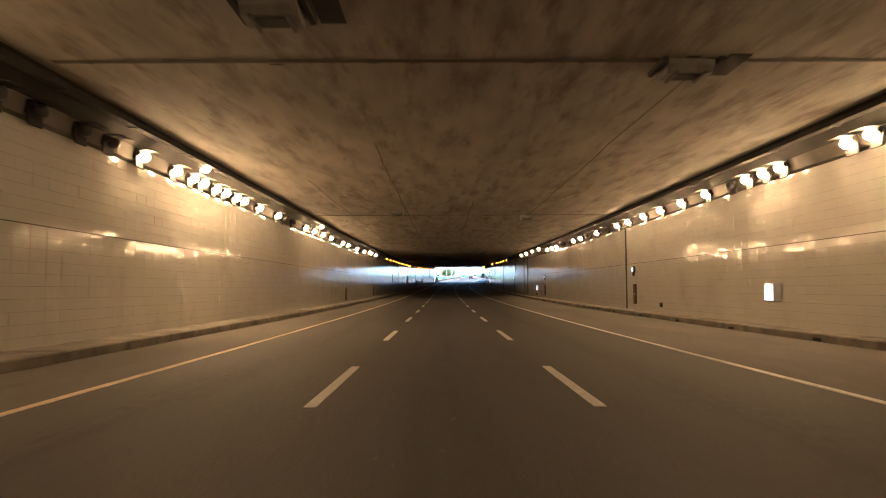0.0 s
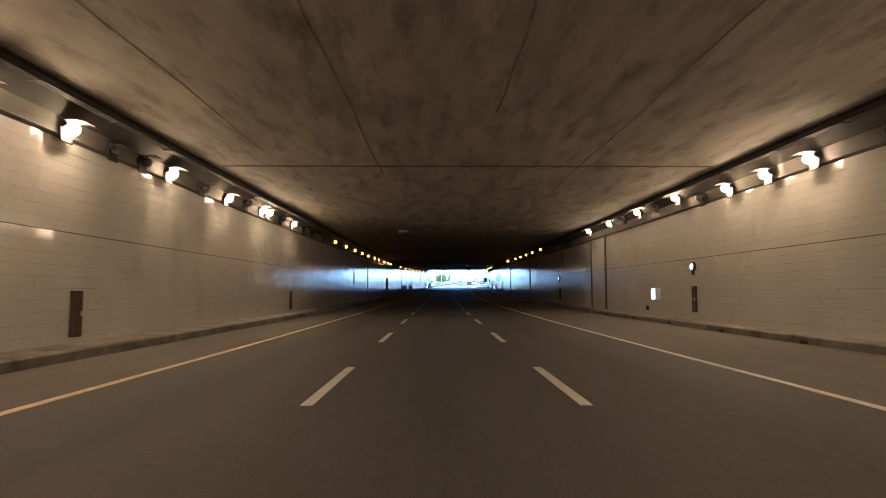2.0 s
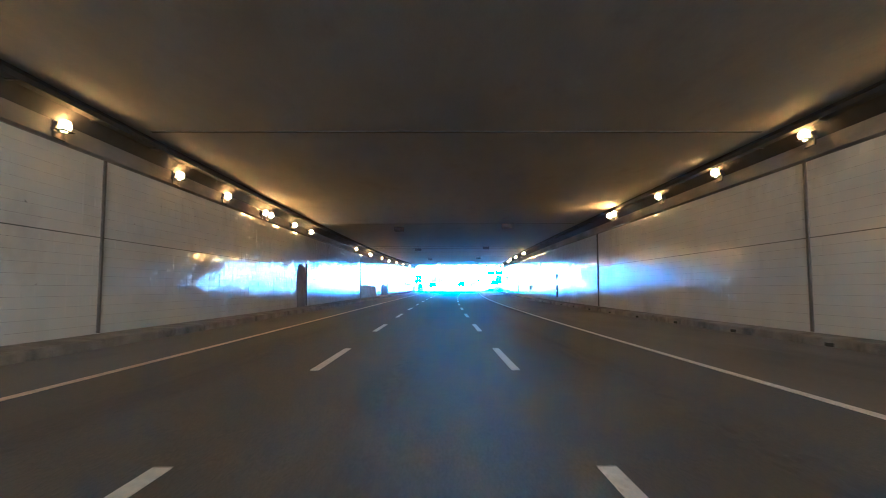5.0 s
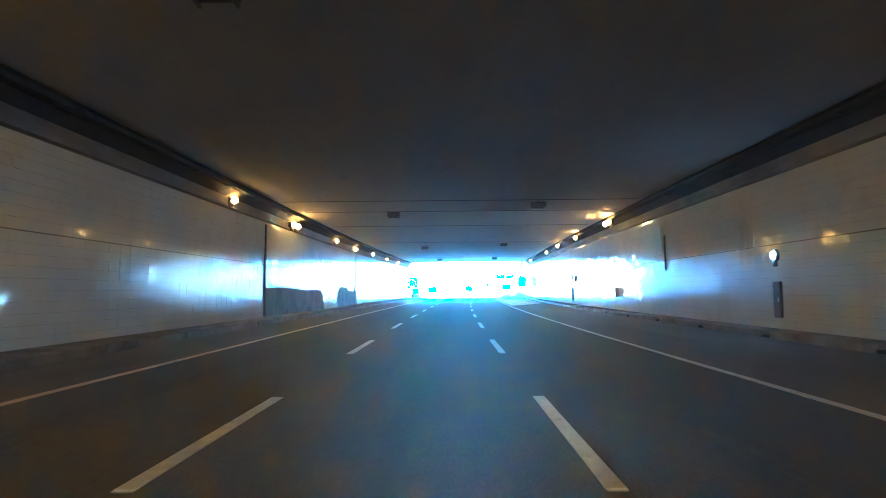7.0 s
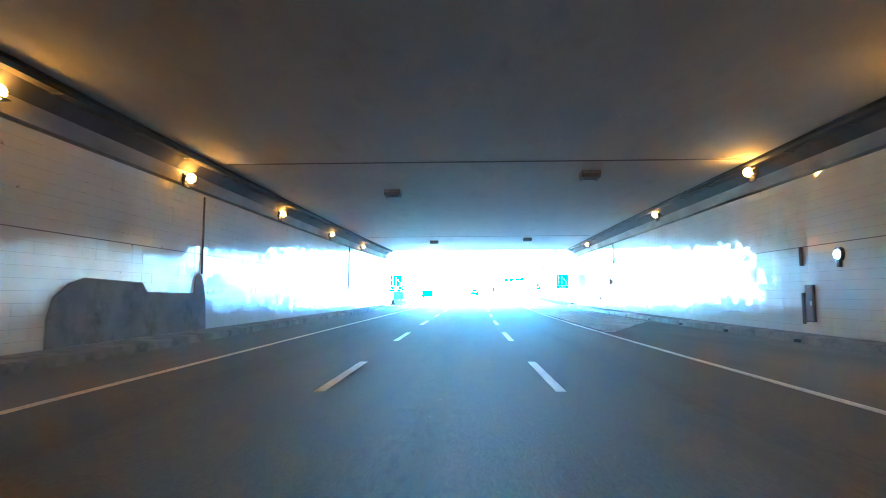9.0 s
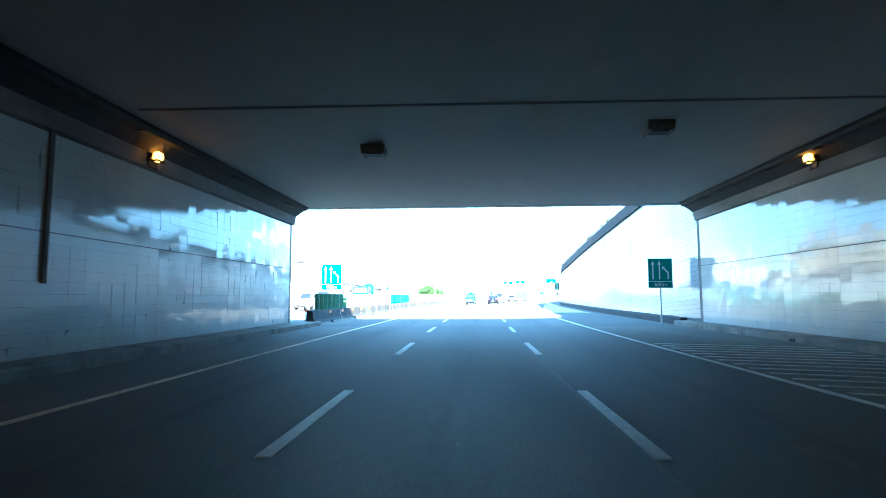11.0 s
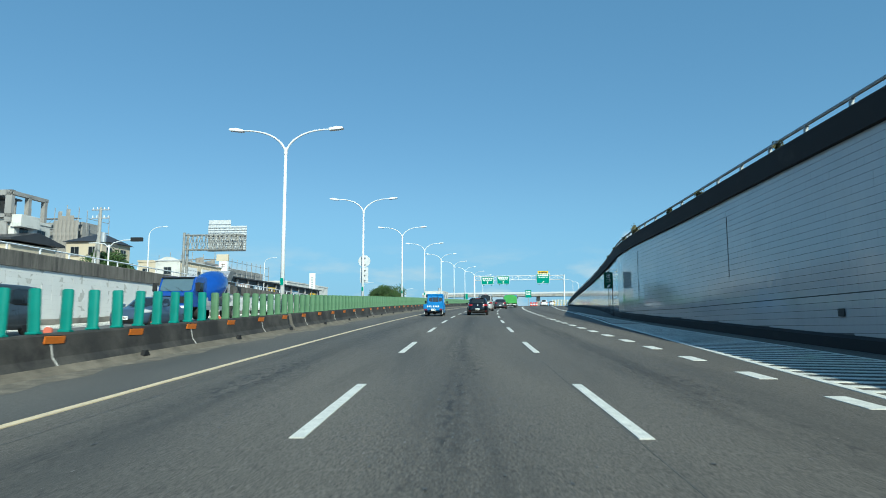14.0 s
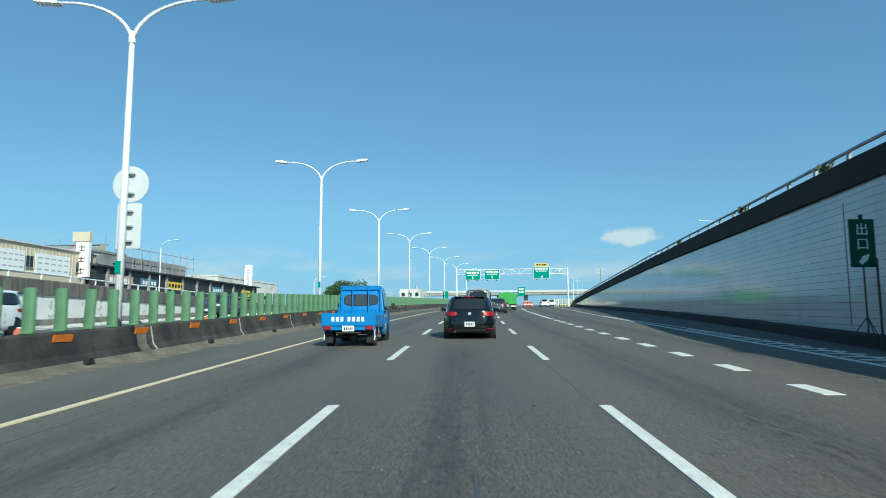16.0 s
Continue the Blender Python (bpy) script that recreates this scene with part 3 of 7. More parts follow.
# ---- tunnel shell ----
T0 = -55.0
OPP_U = -24.0
for side, w, kf, sg in (("left", WL, UL, -1), ("right", WR, UR, 1)):
    sweep("kerb_" + side, [(kf, -0.1), (kf, 0.19), (kf + sg * 0.03, 0.22), (w + sg * 0.05, 0.24), (w + sg * 0.05, -0.1)], T0, PORTAL + 2, KERB, 5.0,
          label="dirty concrete kerb walk at the foot of the tunnel wall", category="kerb")
    sweep("wall_" + side, [(w + sg * 0.03, -0.3), (w + sg * 0.03, TILE_TOP + 0.02), (w - sg * 0.10, TILE_TOP + 0.05), (w - sg * 0.16, CEIL_H - 0.42), (w - sg * 0.75, CEIL_H), (w - sg * 0.75, CEIL_H + 0.5),
                           (w + sg * 0.9, CEIL_H + 0.5), (w + sg * 0.9, -0.3)],
          T0, PORTAL, HAUNCH, 5.0, label="grimy concrete tunnel wall behind cream glazed tiles", category="wall")
    # Near-black strip along the ceiling's edge, much darker than the wall concrete.
    sweep("haunch_" + side, [(w - sg * 0.165, CEIL_H - 0.43), (w - sg * 0.80, CEIL_H - 0.004), (w - sg * 0.70, CEIL_H + 0.05), (w - sg * 0.10, CEIL_H - 0.40)], T0, PORTAL - 0.1, NEAR_BLACK, 5.0,
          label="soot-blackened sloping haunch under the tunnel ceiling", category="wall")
    sweep("cable_tray_" + side, [(w - sg * 0.60, CEIL_H - 0.22), (w - sg * 0.82, CEIL_H - 0.22), (w - sg * 0.82, CEIL_H - 0.10), (w - sg * 0.795, CEIL_H - 0.10), (w - sg * 0.795, CEIL_H - 0.20), (w - sg * 0.625, CEIL_H - 0.20),
                                 (w - sg * 0.625, CEIL_H - 0.10), (w - sg * 0.60, CEIL_H - 0.10)], T0, PORTAL - 0.5, NEAR_BLACK, 5.0,
          label="sooty black cable tray below the tunnel ceiling", category="cable tray")
    for k in range(3):
        sweep("cable", [(w - sg * (0.655 + 0.055 * k) + 0.02 * math.cos(a), CEIL_H - 0.178 + 0.02 * math.sin(a)) for a in (0, 1.57, 3.14, 4.71)], T0, PORTAL - 1, NEAR_BLACK, 6.0,
              label="black cable lying in the tunnel tray", category="cable", kind="thing")
    hanger = thing("tray_hanger", Matrix(), "dark steel strap holding the cable tray", "bracket", "straps of the cable tray")
    part("strap", box(0.26, 0.05, 0.03, z=-0.02), DARK_STEEL, hanger)
    part("drop", box(0.03, 0.05, 0.25, x=0.125 * sg, z=0.0), DARK_STEEL, hanger)
    hanger.matrix_basis = at(-9, w - sg * 0.71, CEIL_H - 0.235)
    for k in range(1, 80):
        copy_thing(hanger, at(-9 + 3.0 * k, w - sg * 0.71, CEIL_H - 0.235))

for s0, s1, mt, label in ((T0, 88.05, CEIL, "stained concrete tunnel ceiling slab, tinted brown for the lamp light"), (88.05, PORTAL, CEIL_DAYLIT, "smooth concrete tunnel ceiling slab, tinted grey for the daylight")):
    sweep("ceiling", [(WL - 0.9, CEIL_H), (WR + 0.9, CEIL_H), (WR + 0.9, CEIL_H + 1.6), (WL - 0.9, CEIL_H + 1.6)], s0, s1, mt, 5.0, label=label, category="ceiling")
for s in (-14, 11, 36, 60.4, 88, 113, 138, 162, 166, 173.6, 188, 215.1):
    sweep("ceiling_joint", [(WL + 1.1, CEIL_H - 0.012), (WR - 1.1, CEIL_H - 0.012), (WR - 1.1, CEIL_H + 0.02), (WL + 1.1, CEIL_H + 0.02)], s, s + 0.14, JOINT, 5.0,
          label="dark expansion joint across the concrete ceiling", category="joint")
for u0, u1 in ((-1.7, 0.6), (0.95, 1.6), (2.0, 3.2)):
    sweep("ceiling_strip", [(u0, CEIL_H - 0.03), (u1, CEIL_H - 0.03), (u1, CEIL_H + 0.02), (u0, CEIL_H + 0.02)], 78.8, 78.92, GRIMY_STRIP, 5.0, label="bare steel cover strip over a ceiling joint", category="joint")


def ceiling_box(wide, case):
    """A fixture under the slab: a steel case with sloping sides, a dark slot and clamps; wide: with side rails and a cover plate."""
    t = thing("ceiling_fixture", Matrix(), "dusty steel fixture box with a sooty cover plate" if wide else "small dusty steel fixture box under the tunnel ceiling", "fixture", "boxes under the ceiling")
    part("body", extrude([(-0.34, 0), (0.34, 0), (0.34, -0.12), (0.22, -0.24), (-0.22, -0.24), (-0.34, -0.12)], 0.86 if wide else 0.66, "x", 0.012), case, t)
    part("slot", box(0.44, 0.34, 0.02, z=-0.255), BLACK, t)
    for x in (-0.27, 0.27):
        part("clamp", box(0.05, 0.62, 0.04, x=x, z=-0.275), DULL_STEEL, t)
    if wide:
        for x in (-0.52, 0.52):
            part("side_rail", box(0.10, 0.90, 0.10, x=x, z=-0.10, bevel=0.01), NEAR_BLACK, t)
        part("cover_plate", box(0.40, 1.10, 0.03, x=0.82, z=-0.03, bevel=0.008), NEAR_BLACK, t, "sooty cover plate beside the box")
    return t


ceiling_box(True, PALE_STEEL).matrix_basis = at(8.8, -2.6, CEIL_H)
ceiling_box(True, PALE_STEEL).matrix_basis = at(11.3, 4.55, CEIL_H)
# Boxes from 81 on take a darker case that offsets the lamp light.
for case, spots in ((PALE_STEEL, ((-2.55, 34.2), (4.8, 36.4))),
                    (DULL_STEEL, ((-2.55, 84.1), (4.8, 81.3), (-2.55, 140.8), (4.8, 138.3), (-2.55, 166.6), (4.8, 163.2), (-2.55, 193.6), (4.8, 190.0), (-2.55, 219), (4.8, 217)))):
    first = ceiling_box(False, case)
    first.matrix_basis = at(spots[0][1], spots[0][0], CEIL_H)
    for u, s in spots[1:]:
        copy_thing(first, at(s, u, CEIL_H))
rnd = random.Random(12)
verts, faces = [], []
for s0 in (11, 36, 60.4):
    for k in range(34):
        u, r, n = rnd.uniform(WL + 1.4, WR - 1.4), rnd.uniform(0.03, 0.13), rnd.randint(6, 9)
        s, q = s0 + 0.07 + rnd.gauss(0, 0.07), len(verts)
        verts += [tuple(P(s + 0.8 * r * rnd.uniform(0.6, 1.2) * math.sin(a), u + 1.8 * r * rnd.uniform(0.6, 1.2) * math.cos(a), CEIL_H - 0.016)) for a in (2 * math.pi * i / n for i in range(n))]
        faces.append(tuple(range(q, q + n)))
me = bpy.data.meshes.new("ceiling_stains")
me.from_pydata(verts, [], faces)
tagged(part("ceiling_stains", me, JOINT), "dark sooty stains along the ceiling joints", "stain", kind="stuff")
for u, s0, s1, seed in ((-2.05, 18, 62, 2), (4.85, 12, 36, 5), (4.75, 40, 78, 7), (-5.3, 24, 58, 9), (1.4, 30, 54, 11)):
    sweep("ceiling_seam", lambda s: [(u + a + 0.03 * math.sin(s * 0.7 + seed) + 0.02 * math.sin(s * 2.3), v) for a, v in ((-0.025, CEIL_H - 0.006), (0.025, CEIL_H - 0.006), (0.025, CEIL_H + 0.02), (-0.025, CEIL_H + 0.02))],
          s0, s1, CEIL_STAIN, 1.5, label="dark lengthwise formwork seam in the ceiling slab", category="joint")

# the mouth: head wall and parapet
sweep("portal_beam", [(WL - 0.9, CEIL_H - 0.01), (WR + 0.02, CEIL_H - 0.01), (WR + 0.02, 7.75), (WL - 0.9, 7.75)], PORTAL, PORTAL + 0.6, CONCRETE, 1.0,
      label="grey concrete head wall over the tunnel mouth", category="beam")
sweep("portal_rail", [(WL - 0.9, 8.08), (WR - 5.6, 8.08), (WR - 5.6, 8.18), (WL - 0.9, 8.18)], PORTAL + 0.25, PORTAL + 0.35, STEEL, 1.0, label="steel handrail on the parapet over the mouth", category="railing", kind="thing")
for k in range(7):
    tagged(part("rail_post", box(0.08, 0.06, 0.36), STEEL, m=at(PORTAL + 0.3, WL + 0.5 + 2.0 * k, 7.75)), "short steel post of the parapet handrail", "railing", "posts of the parapet handrail")
# Unseen end wall, added so that no daylight enters from behind.
sweep("wall_end", [(WL - 0.9, -0.3), (WR + 0.9, -0.3), (WR + 0.9, CEIL_H + 0.5), (WL - 0.9, CEIL_H + 0.5)], T0 - 0.5, T0, CONCRETE, 1.0, label="plain wall closing the tunnel behind", category="wall")
LAND_Z = base(PORTAL)[2] + 7.5
sweep("roof_land", lambda s: [(-160, CEIL_H - 14), (WL - 0.9, CEIL_H - 14), (WL - 0.9, CEIL_H + 1.6), (WR + 0.9, CEIL_H + 1.6), (WR + 0.9, CEIL_H - 14), (WR + 60, CEIL_H - 14), (WR + 60, LAND_Z - base(s)[2]), (-160, LAND_Z - base(s)[2])], T0, PORTAL - 30, PAVED, 8.0,
      label="street land on top of the tunnel", category="ground")
sweep("roof_slab", lambda s: [(OPP_U - 0.6, CEIL_H + 1.6), (WR + 0.9, CEIL_H + 1.6), (WR + 0.9, LAND_Z - base(s)[2]), (OPP_U - 0.6, LAND_Z - base(s)[2])], PORTAL - 30, PORTAL, PAVED, 8.0,
      label="street land over the tunnel mouth", category="ground")


# ---- right cutting wall ----
def panel_top(s):
    return float(np.interp(s, (200, 250.8, 283, 298, 312, 327, 340, 355, 369, 400, 425), (8.79, 6.43, 4.97, 4.5, 4.28, 4.05, 3.75, 3.15, 2.45, 1.05, 0.1)))


def swing(s):
    """How far the wall swings out to the right along the exit ramp."""
    return float(np.interp(s, (290, 293, 297, 300, 303, 307, 312, 322, 332, 342, 347, 352, 360, 370, 400), (0, 0.05, 0.25, 0.52, 0.9, 1.4, 2.0, 3.05, 3.95, 4.62, 4.85, 5.02, 5.2, 5.3, 5.4)))


W_END = 424.0
sweep("wall_cutting", lambda s: [(WR + swing(s) + a, v) for a, v in ((0.03, -0.3), (0.03, max(0.1, panel_top(s) - 0.02)), (0.7, max(0.1, panel_top(s) - 0.02)), (0.7, -0.3))], PORTAL + 0.02, W_END, MORTAR, 0.5,
      label="concrete retaining wall behind white panels", category="wall")
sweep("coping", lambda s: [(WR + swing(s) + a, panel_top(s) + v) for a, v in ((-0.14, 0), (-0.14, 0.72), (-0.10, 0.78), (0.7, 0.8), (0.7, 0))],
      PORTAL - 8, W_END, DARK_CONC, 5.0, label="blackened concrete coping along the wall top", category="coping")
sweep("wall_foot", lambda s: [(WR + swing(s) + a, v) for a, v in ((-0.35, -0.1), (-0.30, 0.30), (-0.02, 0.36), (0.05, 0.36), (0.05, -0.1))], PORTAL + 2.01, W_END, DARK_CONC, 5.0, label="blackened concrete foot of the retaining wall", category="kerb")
sweep("wall_rail", lambda s: [(WR + swing(s) + 0.10 + 0.055 * math.cos(a), panel_top(s) + 1.10 + 0.055 * math.sin(a)) for a in (0, 0.785, 1.57, 2.356, 3.14, 3.93, 4.71, 5.5)], PORTAL - 6, W_END, RAIL_STEEL, 4.0,
      label="steel pipe handrail on the dark coping", category="railing", kind="thing")
first = thing("rail_bracket", Matrix(), "short concrete-grey bracket under the pipe handrail", "bracket", "brackets of the handrail")
part("stem", box(0.10, 0.13, 0.27, bevel=0.01), RAIL_STEEL, first)
part("saddle", box(0.14, 0.18, 0.05, z=0.25, bevel=0.01), RAIL_STEEL, first)
first.matrix_basis = at(PORTAL - 4, WR + 0.10, panel_top(PORTAL - 4) + 0.78)
for k in range(1, 82):
    s = PORTAL - 4 + 2.4 * k
    copy_thing(first, at(s, WR + swing(s) + 0.10, panel_top(s) + 0.78))

# ---- wear on the road ----
def wander(u, seed, amp=0.05):
    return lambda s: u + amp * (noise.noise(Vector((s * 0.23, seed, 0))) + 0.5 * noise.noise(Vector((s * 0.9, seed, 3))))


for u, s0, s1, w, seed in ((1.70, 188, 236, 0.013, 1), (0.12, 285.5, 288.2, 0.03, 3), (0.18, 289.5, 290.6, 0.025, 6), (-4.4, 246, 300, 0.012, 5)):
    ribbon("tar_seam", wander(u, seed), w, s0, s1, TAR, 0.002, "thin dark tar seam along the lane", 1.0)
ribbon("tar_seam", wander(1.70, 1), 0.012, 236, 345, FAINT, 0.002, "faint old seam along the lane", 1.0)


def specks(count, seed, s0, s1, spread, r0, r1, material, label, v):
    """Grit: small flat flakes strewn along the lanes, densest in the middle of each."""
    rnd = random.Random(seed)
    verts, faces = [], []
    for i in range(count):
        s = rnd.uniform(s0, s1)
        u = rnd.gauss(rnd.choice((0.1, 0.1, 0.1, -3.3, 3.4)), spread)
        if not -7.3 < u < 9.6:
            continue
        r, q, k = rnd.uniform(r0, r1) * rnd.choice((0.6, 0.8, 1, 1.5)), len(verts), rnd.randint(4, 6)
        e = rnd.uniform(0.6, 2.2)
        verts += [tuple(P(s + e * r * rnd.uniform(0.6, 1.1) * math.sin(a), u + r * rnd.uniform(0.6, 1.1) * math.cos(a), v)) for a in (2 * math.pi * j / k for j in range(k))]
        faces.append(tuple(range(q, q + k)))
    me = bpy.data.meshes.new("road_specks")
    me.from_pydata(verts, [], faces)
    tagged(part("road_specks", me, material), label, "grit", kind="stuff")


specks(3000, 4, 236, 318, 0.62, 0.007, 0.020, TAR, "scattered dark grit and rubber specks on the road", 0.008)
specks(4200, 5, 236, 318, 0.75, 0.003, 0.008, CONCRETE, "small pale stones and chips on the road", 0.009)
specks(900, 6, 0, 236, 1.0, 0.008, 0.024, TAR, "thin scatter of dark specks on the tunnel road", 0.008)

# ---- land ----
gm = bmesh.new()
bmesh.ops.create_grid(gm, x_segments=8, y_segments=8, size=3000)
ground = part("ground", gm, EARTH, m=Matrix.Translation((0, 0, -1.7)))
tagged(ground, "flat built-up land reaching the horizon", "ground", kind="structure")
sweep("exit_apron", lambda s: [(WR + 0.05, 0.002), (WR + swing(s) + 0.2, 0.002), (WR + swing(s) + 0.2, -0.4), (WR + 0.05, -0.4)], 289, 440, SHOULDER, 4.0,
      label="grey asphalt apron between the exit lane and the wall", category="road")
sweep("bank_right", lambda s: [(WR + swing(s) + 0.7, max(-0.3, panel_top(s) + 0.5)), (WR + 60, max(-0.3, panel_top(s) + 0.5)), (WR + 60, -14), (WR + swing(s) + 0.7, -14)], PORTAL - 30, 640, EARTH, 8.0,
      label="level land behind the cutting wall", category="ground")
# ---- median barrier outside, left ----
B_U = -7.50
sweep("verge_left", [(WL - 0.1, -0.005), (B_U - 2.0, -0.005), (B_U - 2.0, -0.4), (WL - 0.1, -0.4)], PORTAL, 640, SHOULDER, 8.0, label="grey asphalt under the median barrier", category="road")
s = PORTAL + 1.5
while s < 560:
    n = min(6.0, 560 - s)
    seg = thing("median_barrier", at(s, B_U, 0), "blackened concrete median barrier segment with a pale joint", "barrier", "segments of the median barrier")
    inv = seg.matrix_basis.inverted()
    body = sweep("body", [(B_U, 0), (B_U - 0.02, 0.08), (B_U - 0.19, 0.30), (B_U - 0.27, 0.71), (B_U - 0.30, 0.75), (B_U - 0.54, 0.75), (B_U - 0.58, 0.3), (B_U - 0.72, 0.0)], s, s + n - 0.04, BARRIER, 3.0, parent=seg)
    joint = sweep("joint", [(B_U + 0.006, 0.0), (B_U - 0.015, 0.08), (B_U - 0.185, 0.30), (B_U - 0.265, 0.71), (B_U - 0.30, 0.72), (B_U - 0.25, 0.3), (B_U - 0.1, 0.0)], s + n - 0.05, s + n - 0.005, PALE_JOINT, 6.0, parent=seg)
    skirt = sweep("skirt", [(B_U + 0.20, 0.0), (B_U + 0.12, 0.04), (B_U - 0.010, 0.10), (B_U - 0.06, 0.16), (B_U - 0.08, 0.0)], s, s + n, DUST, 3.0, parent=seg)
    made = [body, joint, skirt]
    if s < 345:
        made.append(part("drain", moved(extrude([(-0.16, 0), (0.16, 0), (0.05, 0.13), (-0.05, 0.13)], 0.10, "x"), at(s + 3.0, B_U + 0.01, 0.08)), BLACK, seg))
    for o in made:
        o.matrix_parent_inverse = inv
    s += n

for k in range(36):
    s0 = PORTAL + 2 + 6.1 * k
    rnd = random.Random(70 + k)
    w, ph = rnd.uniform(0.25, 0.55), rnd.uniform(0, 6)
    sweep("dirt_drift", lambda s: [(B_U + 0.15, 0.004), (B_U + 0.2 + w * max(0.05, math.sin(math.pi * (s - s0) / 6.6)) * (1 + 0.25 * math.sin(2.7 * s + ph)), 0.0065), (B_U + 0.14, 0.03), (B_U + 0.10, 0.0)], s0, s0 + 6.6, DIRT, 0.4,
          label="thin drift of pale dirt along the barrier foot", category="dirt")
sweep("opposite_road", [(B_U - 2.0, -0.01), (OPP_U - 0.1, -0.01), (OPP_U - 0.1, -0.4), (B_U - 2.0, -0.4)], PORTAL - 20, 640, OPP_ROAD, 8.0, label="grey asphalt of the opposite carriageway", category="road")


def left_top(s):
    return 4.75 - 0.043 * (s - 266)


sweep("wall_opposite", lambda s: [(OPP_U, -0.3), (OPP_U, max(0.2, left_top(s) - 0.85)), (OPP_U - 0.6, max(0.2, left_top(s) - 0.85)), (OPP_U - 0.6, -0.3)], PORTAL - 20, 385, PALE_JOINT, 5.0,
      label="concrete retaining wall of the opposite carriageway behind white panels", category="wall")
sweep("coping_opposite", lambda s: [(OPP_U + 0.1, max(0.2, left_top(s) - 0.85)), (OPP_U + 0.1, max(0.45, left_top(s) - 0.05)), (OPP_U + 0.06, max(0.5, left_top(s))), (OPP_U - 0.6, max(0.5, left_top(s))), (OPP_U - 0.6, max(0.2, left_top(s) - 0.85))],
      PORTAL - 20, 430, STREAKED, 5.0, label="streaked grey concrete coping", category="coping")
sweep("opposite_foot", [(OPP_U + 0.02, 0.0), (OPP_U + 0.3, 0.0), (OPP_U + 0.26, 0.30), (OPP_U + 0.02, 0.32)], PORTAL - 20, 400, KERB, 8.0, label="dirty concrete kerb below the white wall", category="kerb")
sweep("opposite_rail", lambda s: [(OPP_U - 0.2 + 0.045 * math.cos(a), max(0.5, left_top(s)) + 0.36 + 0.045 * math.sin(a)) for a in (0, 1.05, 2.1, 3.14, 4.2, 5.2)], PORTAL - 20, 430, POLE, 4.0,
      label="pale pipe handrail on the grey coping", category="railing", kind="thing")
first = thing("handrail_post", Matrix(), "short pale post of the pipe handrail", "railing", "posts of the opposite handrail")
part("stem", box(0.07, 0.07, 0.34), POLE, first)
part("foot", box(0.14, 0.14, 0.02), POLE, first)
first.matrix_basis = at(PORTAL - 6, OPP_U - 0.2, left_top(PORTAL - 6))
for k in range(1, 70):
    s = PORTAL - 6 + 2.5 * k
    copy_thing(first, at(s, OPP_U - 0.2, max(0.5, left_top(s))))
sweep("bank_left", lambda s: [(OPP_U - 0.6, max(-0.3, left_top(s) - 0.6)), (-160, max(-0.3, left_top(s) - 0.6)), (-160, -14), (OPP_U - 0.6, -14)], PORTAL - 30, 640, PAVED, 8.0, label="level built-up land beyond the opposite carriageway", category="ground")
opp_marks = thing("opposite_marking", Matrix(), "white hatching and lane lines of the opposite carriageway", "road marking", kind="structure")
for k in range(110):
    s = 236 + 1.6 * k
    slanted(s, -20.6, s - 1.6, -23.5, 0.42, ROAD_PAINT, opp_marks, 0.006)
ribbon("edge_line_opposite", -20.3, 0.15, 225, 500, ROAD_PAINT, 0.006, "solid white edge line of the opposite carriageway", 4.0)
for k in range(24):
    for u in (-12.9, -16.5):
        ribbon("dash", u, 0.15, 232 + 10 * k, 236 + 10 * k, ROAD_PAINT, 0.006, parent=opp_marks)


def glare_post(fresh):
    """A glare post: a round-backed plastic paddle on a foot."""
    t = thing("glare_post", Matrix(), "teal plastic anti-glare post on the concrete barrier" if fresh else "faded green plastic anti-glare post on the concrete barrier", "post", "anti-glare posts on the barrier")
    bm = bmesh.new()
    bmesh.ops.create_cone(bm, cap_ends=True, segments=14, radius1=0.125, radius2=0.125, depth=0.82)
    bmesh.ops.scale(bm, vec=(1, 0.62, 1), verts=bm.verts)
    bmesh.ops.translate(bm, vec=(0, 0, 0.44), verts=bm.verts)
    bmesh.ops.bevel(bm, geom=[e for e in bm.edges if abs(e.verts[0].co.z - e.verts[1].co.z) < 0.01 and e.verts[0].co.z > 0.5], offset=0.02, segments=2, affect="EDGES")
    part("paddle", bm, TEAL_POST if fresh else GREEN_POST, t)
    part("foot", box(0.24, 0.16, 0.045, bevel=0.008), TEAL_POST if fresh else GREEN_POST, t)
    return t


posts = {True: glare_post(True), False: glare_post(False)}
used = {True: False, False: False}
for k in range(190):
    s = 233.9 + 0.915 * k
    fresh = 257.8 < s < 269.6
    m = at(s + random.uniform(-0.03, 0.03), B_U - 0.42, 0.75, random.uniform(-8, 8)) @ pose(0, 0, 0, random.uniform(-1.5, 1.5), random.uniform(-1.5, 1.5), 0)
    if used[fresh]:
        copy_thing(posts[fresh], m)
    else:
        posts[fresh].matrix_basis = m
        used[fresh] = True


def reflector():
    t = thing("barrier_reflector", Matrix(), "orange reflector plate on the black barrier face", "reflector", "reflectors on the barrier")
    part("plate", box(0.02, 0.60, 0.145, bevel=0.005), ORANGE, t)
    part("backing", box(0.012, 0.64, 0.175, x=-0.012, z=-0.015), DARK_STEEL, t)
    return t


first = reflector()
for k in range(44):
    m = at(236.0 + 2.95 * k, B_U - 0.235, 0.56) @ pose(0, 0, 0, 0, 10, 0)
    if k:
        copy_thing(first, m)
    else:
        first.matrix_basis = m


